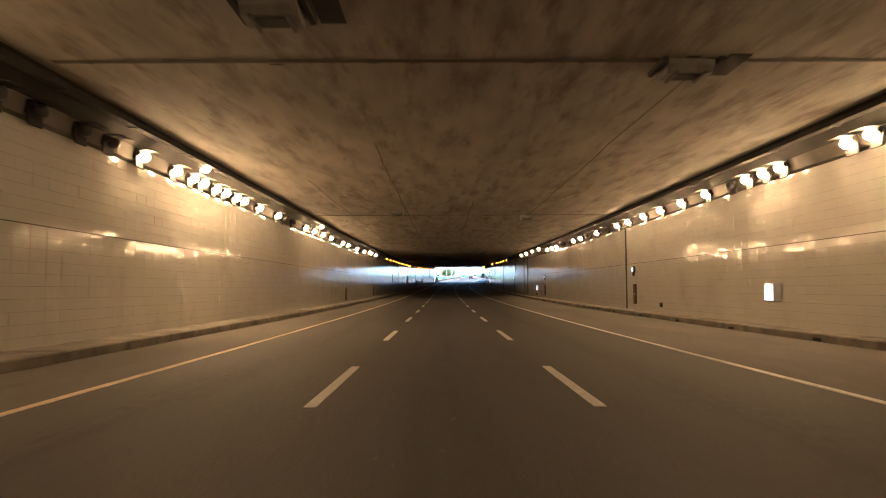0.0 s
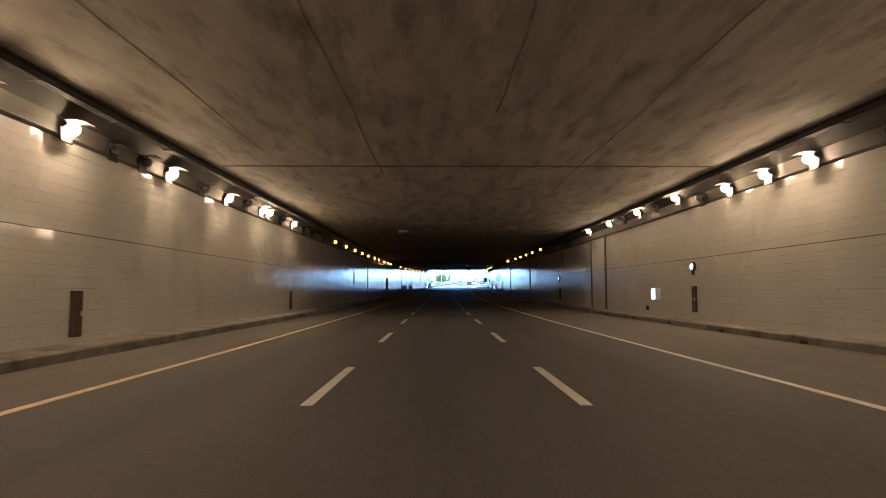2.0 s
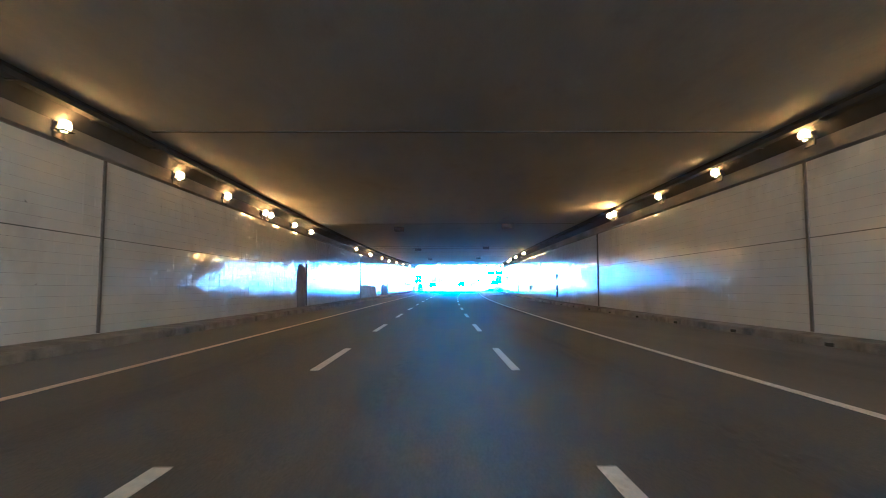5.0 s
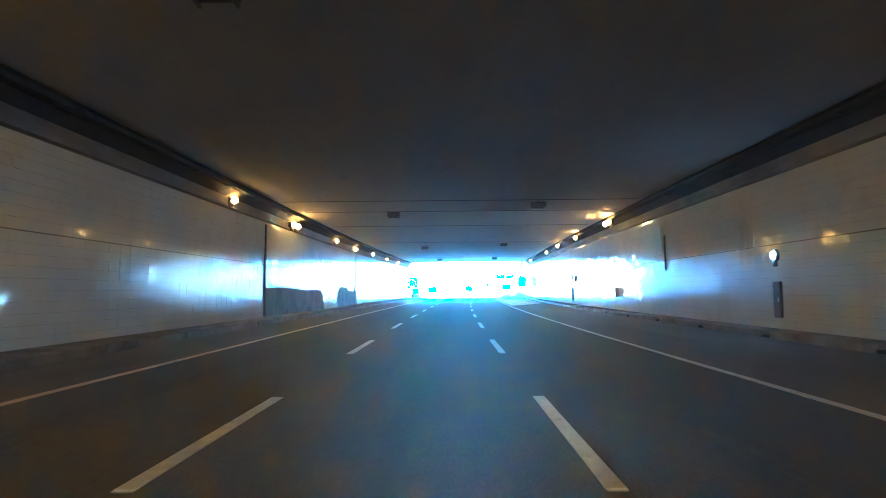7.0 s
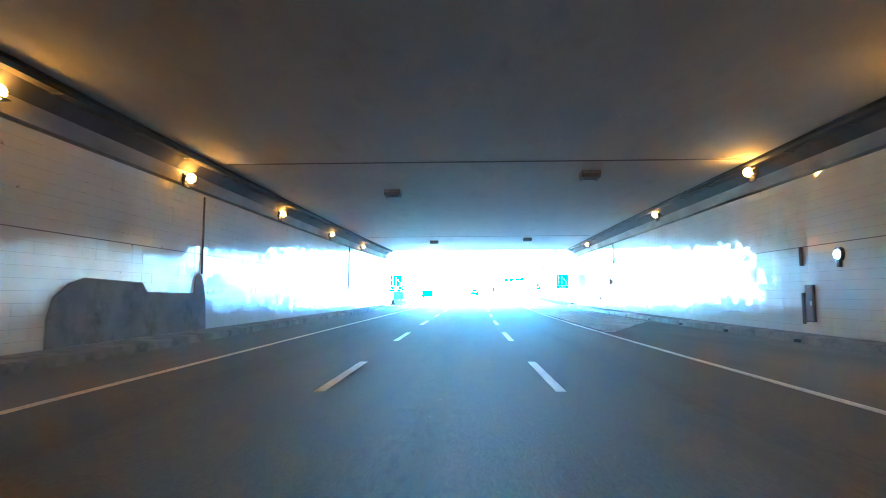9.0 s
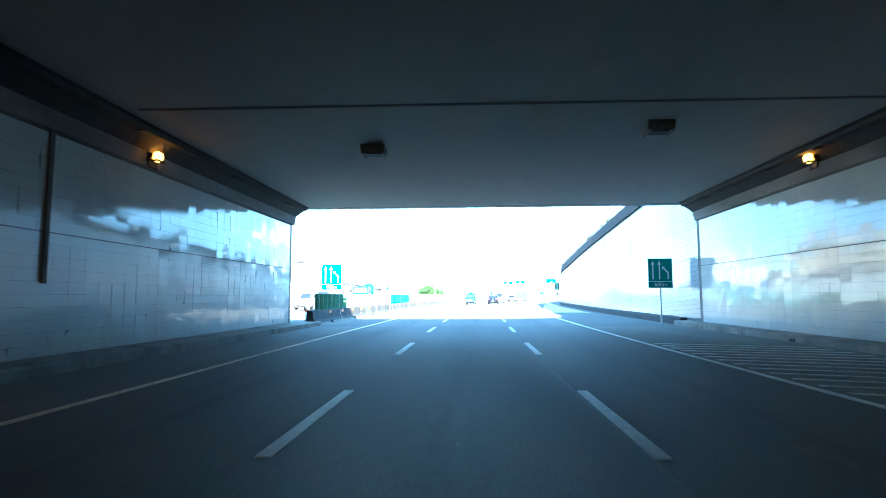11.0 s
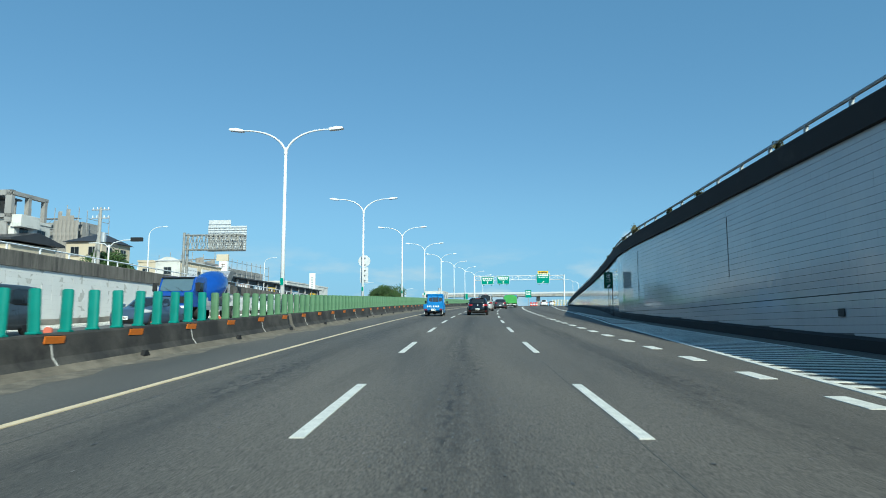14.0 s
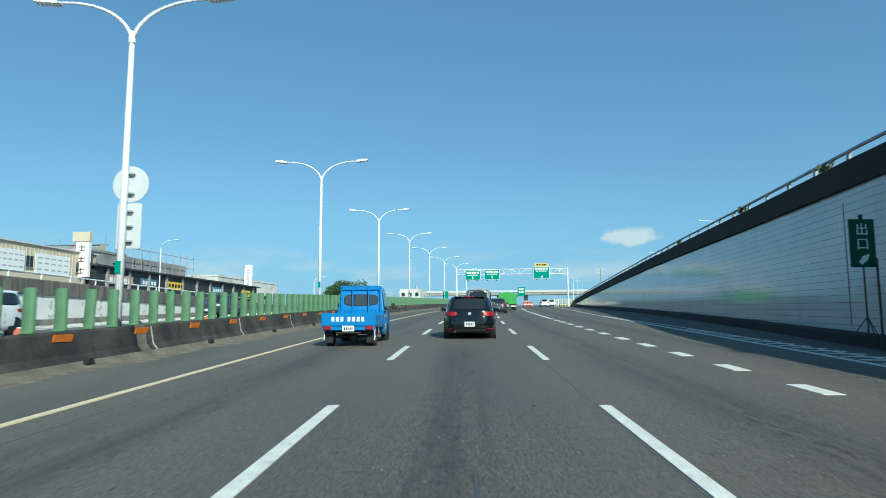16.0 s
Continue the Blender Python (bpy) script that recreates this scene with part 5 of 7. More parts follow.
def pickup_truck(m):
    """A small cab-over pickup: y ahead, rear of the bed at y = 0."""
    t = thing("pickup_truck", m, "bright blue small pickup truck with an empty drop-side bed", "truck")
    W, bed, L = 1.50, 2.02, 3.72
    part("bed_floor", box(1.50, bed, 0.06, y=bed / 2, z=0.56), TRUCK_BLUE, t)
    tg = part("tailgate", box(1.52, 0.035, 0.36, y=0.0, z=0.60, bevel=0.008), TRUCK_BLUE, t, "blue tailgate with white painted bars")
    for x in (-0.42, -0.29, -0.16, 0.04, 0.17, 0.30, 0.43):
        part("painted_bar", box(0.08, 0.006, 0.13, x=x - 0.02, y=-0.020, z=0.72), SIGN_WHITE, tg)
    part("hinge_rail", box(1.50, 0.06, 0.13, y=0.03, z=0.47, bevel=0.01), TRUCK_BLUE, t)
    for sg in (-1, 1):
        sb = part("side_board", box(0.035, bed - 0.02, 0.34, x=sg * 0.755, y=bed / 2, z=0.60, bevel=0.008), TRUCK_BLUE, t, "dusty blue-grey side board")
        for y in (0.06, 0.66, 1.30, 1.94):
            part("stake", box(0.02, 0.05, 0.36, x=sg * 0.778, y=y, z=0.59), TRUCK_BLUE, sb)
        lamp = part("tail_lamp", box(0.22, 0.05, 0.10, x=sg * 0.60, y=-0.01, z=0.49, bevel=0.012), RED_LENS, t)
        part("mudflap", box(0.24, 0.015, 0.36, x=sg * 0.60, y=0.27, z=0.12), BLACK, t)
        part("fender_stay", rod((sg * 0.72, 0.22, 0.58), (sg * 0.72, 0.16, 0.20), 0.025, 0.02, 8), STEEL, t)
        part("fender_stay", rod((sg * 0.72, 0.98, 0.58), (sg * 0.72, 1.06, 0.36), 0.02, 0.02, 8), STEEL, t)
        part("chassis_rail", box(0.07, 3.2, 0.12, x=sg * 0.36, y=1.75, z=0.42), NEAR_BLACK, t)
        wheel(t, sg * 0.62, 0.62, 0.28, 0.165, RUSTY_RIM, 0)
        wheel(t, sg * 0.64, L - 0.62, 0.28, 0.165, RUSTY_RIM, 0)
    part("axle", rod((-0.60, 0.62, 0.28), (0.60, 0.62, 0.28), 0.05, 0.05, 10), NEAR_BLACK, t)
    part("differential", ellipsoid(0.15, 0.15, 0.13), NEAR_BLACK, t, m=pose(0.05, 0.62, 0.28))
    part("exhaust", rod((-0.30, -0.02, 0.36), (-0.30, 1.0, 0.38), 0.03, 0.03, 10), NEAR_BLACK, t)
    part("bumper_bar", rod((-0.35, -0.01, 0.40), (0.35, -0.01, 0.40), 0.025, 0.025, 8), BLACK, t)
    plate(t, -0.028, 0.52)
    # cab
    yc = bed + 0.06
    prof = [(yc, 0.42), (yc, 1.10), (yc + 0.06, 1.62), (yc + 0.14, 1.76), (yc + 0.30, 1.82), (yc + 0.85, 1.80), (yc + 1.02, 1.72), (yc + 1.40, 1.15), (yc + 1.58, 1.00), (yc + 1.64, 0.75), (yc + 1.64, 0.34), (yc + 1.40, 0.30), (yc + 0.15, 0.32)]
    b = extrude(prof, 1.46, "x", 0.035)
    for v in b.verts:
        if v.co.z > 1.1:
            v.co.x *= 1 - 0.13 * (v.co.z - 1.1) / 0.7
    cab = part("cab", b, TRUCK_BLUE, t)
    # back panel, ribs, split window
    A, B = Vector((-0.70, yc, 1.10)), Vector((0.70, yc, 1.10))
    C, D = Vector((0.665, yc + 0.06, 1.62)), Vector((-0.665, yc + 0.06, 1.62))
    back = lambda z, x: Vector((x, yc + 0.06 * (z - 1.10) / 0.52, z))
    part("window_seal", patch(back, -0.545, 0.545, 1.205, 1.575, 0.006, 12, 4.0, Vector((0, -1, 0))), BLACK, t)
    part("rear_window", patch(back, -0.515, 0.515, 1.23, 1.55, 0.012, 12, 4.0, Vector((0, -1, 0))), GLASS_THIN, t, "dark split rear window")
    for x in (-0.20, 0.20):
        part("window_bar", box(0.020, 0.02, 0.34, x=x, y=yc + 0.022, z=1.22), BLACK, t)
    for i in range(11):
        part("rib", box(0.035, 0.022, 0.40, x=-0.60 + 0.12 * i, y=yc - 0.004, z=0.70, bevel=0.006), TRUCK_BLUE, cab)
    part("header_board", box(1.50, 0.03, 0.40, y=bed, z=0.60), TRUCK_BLUE, t)
    guard = part("cab_guard", box(1.30, 0.05, 0.045, y=yc - 0.05, z=1.80, bevel=0.008), TRUCK_BLUE, t)
    for x in (-0.62, -0.25, 0.25, 0.62):
        part("guard_post", box(0.032, 0.03, 0.95, x=x, y=yc - 0.05, z=0.86, bevel=0.006), TRUCK_BLUE, guard)
    for sg in (-1, 1):
        e = lambda z: sg * (0.73 - (0.0 if z < 1.1 else 0.095 * (z - 1.1) / 0.7))
        q = [Vector((e(1.12), yc + 0.16, 1.12)), Vector((e(1.12), yc + 1.32, 1.12)), Vector((e(1.68), yc + 0.98, 1.68)), Vector((e(1.68), yc + 0.20, 1.68))]
        if sg < 0:
            q = [q[1], q[0], q[3], q[2]]
        part("side_window", pane(q, (0.03, 0.03, 0.04, 0.04), 0.008), GLASS, t)
        part("door_seam", box(0.006, 0.02, 0.80, x=sg * 0.732, y=yc + 0.14, z=0.42), BLACK, cab)
        part("door_seam", box(0.006, 0.02, 0.62, x=sg * 0.732, y=yc + 1.22, z=0.55), BLACK, cab)
        part("door_handle", box(0.03, 0.13, 0.04, x=sg * 0.742, y=yc + 0.26, z=1.00, bevel=0.008), BLACK, t)
        part("decal", box(0.006, 0.55, 0.10, x=sg * 0.733, y=yc + 0.55, z=0.86), DECAL, t, "pale swoosh stripe on the door")
        for z in (0.50, 0.56, 0.62):
            part("painted_bar", box(0.006, 0.20, 0.03, x=sg * 0.733, y=yc + 0.55, z=z), SIGN_WHITE, t)
        part("wheel_arch", rod((sg * 0.60, L - 0.62, 0.30), (sg * 0.736, L - 0.62, 0.30), 0.345, 0.345, 22), BLACK, t)
        mir = part("mirror", box(0.12, 0.07, 0.20, x=sg * 0.90, y=yc + 1.16, z=1.12, bevel=0.025, seg=2), BLACK, t)
        part("mirror_arm", rod((sg * 0.70, yc + 1.20, 1.20), (sg * 0.88, yc + 1.18, 1.20), 0.015, 0.015, 8), BLACK, mir)
        part("headlamp", box(0.24, 0.04, 0.14, x=sg * 0.52, y=yc + 1.64, z=0.66, bevel=0.02), LAMP_GLASS, t)
    q = [Vector((0.70, yc + 1.40, 1.15)), Vector((-0.70, yc + 1.40, 1.15)), Vector((-0.645, yc + 1.02, 1.72)), Vector((0.645, yc + 1.02, 1.72))]
    part("windscreen", pane(q, (0.05, 0.05, 0.05, 0.06), 0.01), GLASS, t)
    return t


pickup_truck(at(300.9, -3.30, 0.0, 0.3))
car("hatchback", "black five-door hatchback with red tail lamps", 4.20, 1.78, 1.45, BLACK_PAINT, at(304.15, 0.12))
car("van", "silver van in the traffic queue", 4.6, 1.75, 1.95, SILVER_PAINT, at(322, 0.45), "van", "van")
car("sedan", "dark grey sedan in the traffic queue", 4.5, 1.78, 1.45, GREY_PAINT, at(342, 1.9), "sedan")
car("hatchback", "white car in the exit lane", 4.3, 1.8, 1.5, WHITE_PAINT, at(403.5, 9.5), "hatch")
car("sedan", "white car at the end of the exit lane", 4.5, 1.8, 1.45, WHITE_PAINT, at(424, 11.5), "sedan")


def tarp_truck(m):
    t = thing("tarp_truck", m, "lorry with a bright green tarpaulin over its load", "truck")
    part("tarp", extrude([(-1.08, 0.95), (-1.12, 1.75), (-0.95, 2.05), (-0.3, 2.22), (0.3, 2.20), (0.95, 2.04), (1.12, 1.75), (1.08, 0.95)], 4.6, "y", 0.06), TRUCK_GREEN, t, m=pose(0, 2.35, 0))
    part("bed", box(2.26, 4.7, 0.30, y=2.35, z=0.72, bevel=0.02), TRUCK_GREEN, t, "green drop-side bed")
    part("chassis", box(0.9, 6.2, 0.25, y=3.1, z=0.45), NEAR_BLACK, t)
    part("bumper", box(2.1, 0.10, 0.16, y=0.05, z=0.42, bevel=0.02), SIGN_WHITE, t)
    for sg in (-1, 1):
        part("tail_lamp", box(0.26, 0.05, 0.12, x=sg * 0.9, y=-0.02, z=0.56), RED_LENS, t)
        part("mudflap", box(0.5, 0.02, 0.45, x=sg * 0.78, y=0.75, z=0.12), BLACK, t)
        wheel(t, sg * 0.88, 1.35, 0.42, 0.30)
        wheel(t, sg * 0.92, 5.4, 0.42, 0.24)
        part("mirror", box(0.16, 0.08, 0.34, x=sg * 1.25, y=6.0, z=1.75, bevel=0.02), BLACK, t)
    part("cab", extrude([(4.85, 0.5), (4.85, 2.25), (5.1, 2.4), (6.1, 2.38), (6.5, 1.5), (6.6, 0.5)], 2.15, "x", 0.05), TRUCK_BLUE, t, "blue driver's cab")
    part("rear_window", box(1.5, 0.02, 0.4, y=4.84, z=1.7), GLASS, t)
    plate(t, -0.02, 0.60)
    return t


tarp_truck(at(361, 3.1))


def mixer_truck(m):
    """A concrete mixer: y ahead, rear at y = 0."""
    t = thing("mixer_truck", m, "blue concrete mixer lorry with a blue drum", "truck")
    part("chassis", box(0.9, 7.6, 0.28, y=3.9, z=0.75), NEAR_BLACK, t)
    cab = part("cab", extrude([(6.0, 0.75), (6.0, 2.65), (6.2, 2.78), (7.5, 2.72), (7.95, 1.75), (8.0, 0.75)], 2.35, "x", 0.06), MIXER_BLUE, t)
    part("bumper", box(2.35, 0.16, 0.42, y=7.98, z=0.42, bevel=0.04), SIGN_WHITE, t, "pale front bumper")
    part("grille", box(1.9, 0.03, 0.40, y=8.02, z=1.02), BLACK, cab)
    part("visor", box(2.1, 0.22, 0.07, y=7.62, z=2.62, bevel=0.02), BLACK, cab)
    part("front_panel", box(2.28, 0.03, 0.20, y=8.015, z=1.46, bevel=0.01), MIXER_BLUE, cab)
    for x in (-0.5, 0.3):
        part("wiper", rod((x, 8.0, 1.74), (x + 0.55, 7.84, 2.06), 0.015, 0.012, 6), BLACK, cab)
    for sg in (-1, 1):
        part("step", box(0.12, 0.7, 0.08, x=sg * 1.12, y=6.8, z=0.60, bevel=0.01), BLACK, cab)
        part("door_seam", box(0.012, 0.02, 1.5, x=sg * 1.176, y=6.42, z=0.95), BLACK, cab)
        part("tank", rod((sg * 0.85, 4.2, 0.95), (sg * 0.85, 5.4, 0.95), 0.30, 0.30, 16), STEEL, t)
        part("drum_support", box(0.10, 0.12, 1.1, x=sg * 0.6, y=4.6, z=1.0, bevel=0.01), STEEL, t)
    q = [Vector((1.12, 7.95, 1.75)), Vector((-1.12, 7.95, 1.75)), Vector((-1.1, 7.5, 2.72)), Vector((1.1, 7.5, 2.72))]
    part("windscreen", pane(q, (0.04, 0.04, 0.03, 0.10), 0.03), SKY_GLASS, t)
    for sg in (-1, 1):
        part("side_window", box(0.02, 0.85, 0.62, x=sg * 1.178, y=6.95, z=1.75), GLASS, t)
        part("headlamp", box(0.36, 0.05, 0.16, x=sg * 0.90, y=8.06, z=0.56, bevel=0.02), LAMP_GLASS, t)
        mir = part("mirror", box(0.28, 0.14, 0.55, x=sg * 1.42, y=7.85, z=1.75, bevel=0.03), BLACK, t)
        part("mirror_arm", rod((sg * 1.15, 7.75, 2.3), (sg * 1.40, 7.85, 2.2), 0.02, 0.02, 8), BLACK, mir)
        for y in (1.35, 2.60, 6.75):
            wheel(t, sg * 1.02, y, 0.50, 0.30)
        part("side_guard", box(0.05, 2.6, 0.30, x=sg * 1.1, y=4.6, z=0.62), STEEL, t)
    # drum: a turned profile, leaning up to the rear
    prof = [(0.0, 0.55), (0.12, 0.62), (0.7, 0.88), (1.5, 1.06), (2.2, 1.10), (2.9, 1.04), (3.6, 0.84), (3.9, 0.55)]
    bm = bmesh.new()
    rings = [[bm.verts.new((r * math.cos(a), y, r * math.sin(a))) for a in (2 * math.pi * i / 28 for i in range(28))] for y, r in prof]
    for p, w in zip(rings, rings[1:]):
        for i in range(28):
            bm.faces.new((p[i], p[(i + 1) % 28], w[(i + 1) % 28], w[i]))
    bm.faces.new(rings[0])
    bm.faces.new(rings[-1][::-1])
    bmesh.ops.recalc_face_normals(bm, faces=bm.faces)
    part("drum", bm, MIXER_BLUE, t, "glossy blue mixing drum", m=pose(0, 1.15, 2.95, -20, 0, 0), smooth=True)
    part("hopper", extrude([(-0.5, 0), (0.5, 0), (0.8, 0.7), (-0.8, 0.7)], 0.9, "y", 0.02), STEEL, t, m=pose(0, 0.75, 2.9))
    part("frame", box(1.5, 0.12, 1.6, y=1.15, z=1.0, bevel=0.02), STEEL, t, "grey steel drum stand")
    part("chute", extrude([(-0.25, 0.0), (0.25, 0.0), (0.3, 0.25), (0.22, 0.25), (0.18, 0.06), (-0.18, 0.06), (-0.22, 0.25), (-0.3, 0.25)], 1.4, "y"), STEEL, t, m=pose(0, 0.25, 1.7, 35, 0, 0))
    part("ladder", box(0.45, 0.05, 1.5, x=0.8, y=0.5, z=1.4), STEEL, t)
    return t


BACK = Matrix.Rotation(math.pi, 4, "Z")
mixer_truck(at(294.3, -17.3) @ BACK @ Matrix.Scale(0.92, 4))

car("suv", "white sport utility car on the opposite carriageway", 4.7, 1.85, 1.75, WHITE_PAINT, at(307.2, -18.0) @ BACK, "suv")
car("suv", "white sport utility car beside a grey van", 4.7, 1.85, 1.75, WHITE_PAINT, at(269.6, -18.2) @ BACK, "suv")
car("van", "dark grey van on the opposite carriageway", 4.7, 1.80, 1.95, GREY_PAINT, at(276.0, -18.2) @ BACK, "van", "van")
car("sedan", "white sedan on the opposite carriageway", 4.6, 1.80, 1.45, WHITE_PAINT, at(255.5, -19.0) @ BACK, "sedan")
car("sedan", "blue-grey sedan on the opposite carriageway", 4.5, 1.78, 1.45, BLUEGREY_PAINT, at(281.6, -14.6) @ BACK, "sedan")
car("pickup", "dark pickup car on the opposite carriageway", 5.0, 1.85, 1.75, GREY_PAINT, at(335, -20.2) @ BACK, "pickup")
# ---- signs ----
def lettering(body, size, depth=0.004):
    """Letters in the built-in font as a mesh, upright in the x-z plane, facing -y, centred."""
    cu = bpy.data.curves.new("letters", "FONT")
    cu.body, cu.size, cu.extrude = body, size, depth
    cu.align_x, cu.align_y = "CENTER", "CENTER"
    ob = bpy.data.objects.new("letters", cu)
    scene.collection.objects.link(ob)
    bpy.context.view_layer.update()
    me = bpy.data.meshes.new_from_object(ob.evaluated_get(bpy.context.evaluated_depsgraph_get()))
    bpy.data.objects.remove(ob)
    me.transform(Matrix.Rotation(math.pi / 2, 4, "X"))
    return me


def arrow(h, w=0.05, head=0.16):
    """An upright arrow in the x-z plane from z = 0."""
    return extrude([(-w / 2, 0), (w / 2, 0), (w / 2, h - head), (head * 0.45, h - head), (0, h), (-head * 0.45, h - head), (-w / 2, h - head)], 0.008, "y")


def bend_arrow(h, w=0.05):
    return extrude([(w / 2, 0), (w / 2, h * 0.46), (-h * 0.26, h * 0.76), (-h * 0.20, h * 0.84), (-h * 0.40, h * 0.84), (-h * 0.36, h * 0.62), (-h * 0.31, h * 0.69), (-w / 2, h * 0.40), (-w / 2, 0)], 0.008, "y")


def bars(parent, x0, x1, z, h, y, material, n=4, name="bar"):
    """Unreadable writing: a row of plain bars."""
    step = (x1 - x0) / n
    for i in range(n):
        part(name, box(step * 0.78, 0.006, h, x=x0 + step * (i + 0.5), y=y, z=z - h / 2), material, parent)


def lane_sign(m, side):
    t = thing("lane_sign", m, "green lane sign with white arrows and 600m" + (" on a lamp pole" if side < 0 else " beside the tunnel mouth"), "road sign", "lane signs at the tunnel mouth")
    w, h = 1.20, 1.48
    b = part("board", box(w, 0.03, h, bevel=0.012), SIGN_WHITE, t, "white-edged sign board")
    part("face", box(w - 0.06, 0.006, 1.10, y=-0.019, z=0.35), SIGN_GREEN, b)
    part("face", box(w - 0.06, 0.006, 0.29, y=-0.019, z=0.03), SIGN_GREEN, b)
    for x in (-0.36, -0.04):
        part("arrow", arrow(0.92, 0.06, 0.2), SIGN_WHITE, b, m=pose(x, -0.026, 0.44))
    part("arrow", bend_arrow(0.75, 0.075), SIGN_WHITE, b, m=pose(0.38, -0.026, 0.44))
    part("writing", lettering("600m", 0.27), SIGN_WHITE, b, m=pose(0, -0.024, 0.175))
    for z in (0.4, 1.1):
        part("clamp", box(0.30, 0.08, 0.05, y=0.05, z=z), STEEL, t)
    if side > 0:
        part("post", rod((0, 0.07, -1.75), (0, 0.07, 1.3), 0.04, 0.04, 10), STEEL, t)
    return t


lane_sign(at(POLES[0] - 0.20, -8.68, 1.84, -2) @ Matrix.Scale(1.08, 4), -1)
lane_sign(at(233.6, 9.35, 1.78, 0), 1)

first = thing("round_sign", at(POLES[3] + 0.16, -8.29, 3.78), "round traffic sign seen from its pale back, over a blank plate", "road sign")
disc = rod((0, 0.0, 0.46), (0, 0.025, 0.46), 0.46, 0.46, 32)
part("disc", disc, SIGN_BACK, first)
part("plate", box(0.62, 0.02, 1.14, y=0.01, z=-1.16, bevel=0.008), SIGN_BACK, first)
for z in (-1.0, -0.62, -0.25, 0.2, 0.7):
    part("clamp", box(0.24, 0.10, 0.04, y=-0.06, z=z), STEEL, first)


def exit_sign(m):
    """A board on a folding tripod."""
    t = thing("exit_sign", m, "dark green exit sign with white characters on a tripod", "road sign")
    b = part("board", box(0.66, 0.03, 1.22, z=1.78, bevel=0.02), SIGN_DARKGREEN, t)
    part("writing", lettering("出", 0.34), SIGN_WHITE, b, m=pose(0, -0.020, 2.72))
    part("writing", lettering("口", 0.34), SIGN_WHITE, b, m=pose(0, -0.020, 2.35))
    part("arrow", moved(arrow(0.34, 0.11, 0.2), Matrix.Translation((-0.09, -0.02, 1.88)) @ Matrix.Rotation(radians(45), 4, "Y")), SIGN_WHITE, b)
    part("knob", box(0.07, 0.05, 0.12, z=3.00), BLACK, t)
    part("post", rod((0, 0.02, 0.0), (0, 0.02, 1.8), 0.022, 0.022, 8), DARK_STEEL, t)
    for a in (0.3, 2.4, 4.5):
        part("leg", rod((0, 0.02, 0.55), (0.38 * math.cos(a), 0.02 + 0.38 * math.sin(a), 0.0), 0.014, 0.014, 6), DARK_STEEL, t)
    return t


exit_sign(at(299.2, 10.02, 0.30, 3))
tagged(part("marker_post", rod((0, 0, 0), (0, 0, 2.3), 0.03, 0.03, 8), DARK_STEEL, m=at(299.1, 10.28, 0.0)), "thin dark steel post at the wall foot", "post")


def truss(t, length, w, h, x0, z0, y0=0.0, n=8, r=0.06, mt=None):
    """A four-chord lattice beam along x, each bar a part."""
    for z in (z0, z0 + h):
        for y in (y0 - w / 2, y0 + w / 2):
            part("chord", rod((x0, y, z), (x0 + length, y, z), r, r, 8), mt or POLE, t)
    for i in range(n + 1):
        x = x0 + length * i / n
        for y in (y0 - w / 2, y0 + w / 2):
            part("upright", rod((x, y, z0), (x, y, z0 + h), r * 0.6, r * 0.6, 6), mt or POLE, t)
            if i < n:
                up = i % 2 == 0
                part("diagonal", rod((x, y, z0 + (0 if up else h)), (x + length / n, y, z0 + (h if up else 0)), r * 0.5, r * 0.5, 6), mt or POLE, t)
        part("tie", rod((x, y0 - w / 2, z0 + h), (x, y0 + w / 2, z0 + h), r * 0.5, r * 0.5, 6), mt or POLE, t)


gantry = thing("sign_gantry", at(416.4, 0, 0), "white lattice gantry with three green signs over the road", "gantry")
for x in (-8.4, 14.6):
    for y in (-0.45, 0.45):
        part("leg", rod((x, y, -0.3), (x, y, 8.0), 0.16, 0.14, 12), POLE, gantry)
    for z in (1.5, 3.5, 5.5):
        part("brace", rod((x, -0.45, z), (x, 0.45, z + 1.4), 0.05, 0.05, 6), POLE, gantry)
truss(gantry, 23.0, 0.9, 1.05, -8.4, 6.75, 0, 14)


def gantry_sign(parent, x, w, top, bottom, yellow=False):
    b = part("sign_board", box(w, 0.06, top - bottom, x=x, y=-0.62, z=bottom, bevel=0.02), SIGN_WHITE, parent, "green board with white bars and an arrow")
    part("face", box(w - 0.12, 0.01, top - bottom - 0.12, x=x, y=-0.655, z=bottom + 0.06), SIGN_GREEN, b)
    bars(b, x - w * 0.42, x + w * 0.42, top - 0.45, 0.42, -0.665, SIGN_WHITE, 5)
    bars(b, x - w * 0.36, x + w * 0.36, top - 0.95, 0.18, -0.665, SIGN_WHITE, 4)
    part("arrow", moved(arrow(0.75, 0.12, 0.4), Matrix.Translation((x - (0.2 if yellow else 0), -0.665, bottom + 0.12)) @ Matrix.Rotation(radians(45 if yellow else 0), 4, "Y")), SIGN_WHITE, b)
    for dx in (-w * 0.3, w * 0.3):
        part("lamp", box(0.25, 0.35, 0.18, x=x + dx, y=-1.0, z=bottom - 0.28, bevel=0.03), BLACK, parent)
    if yellow:
        p = part("top_plate", box(w * 0.8, 0.05, 0.62, x=x, y=-0.62, z=top + 0.02), SIGN_YELLOW, parent, "yellow plate with dark bars")
        bars(p, x - w * 0.33, x + w * 0.33, top + 0.33, 0.3, -0.65, BLACK, 4)


gantry_sign(gantry, -4.9, 3.2, 7.56, 5.6)
gantry_sign(gantry, -0.85, 3.15, 7.73, 5.66)
gantry_sign(gantry, 9.3, 3.3, 8.24, 5.72, True)

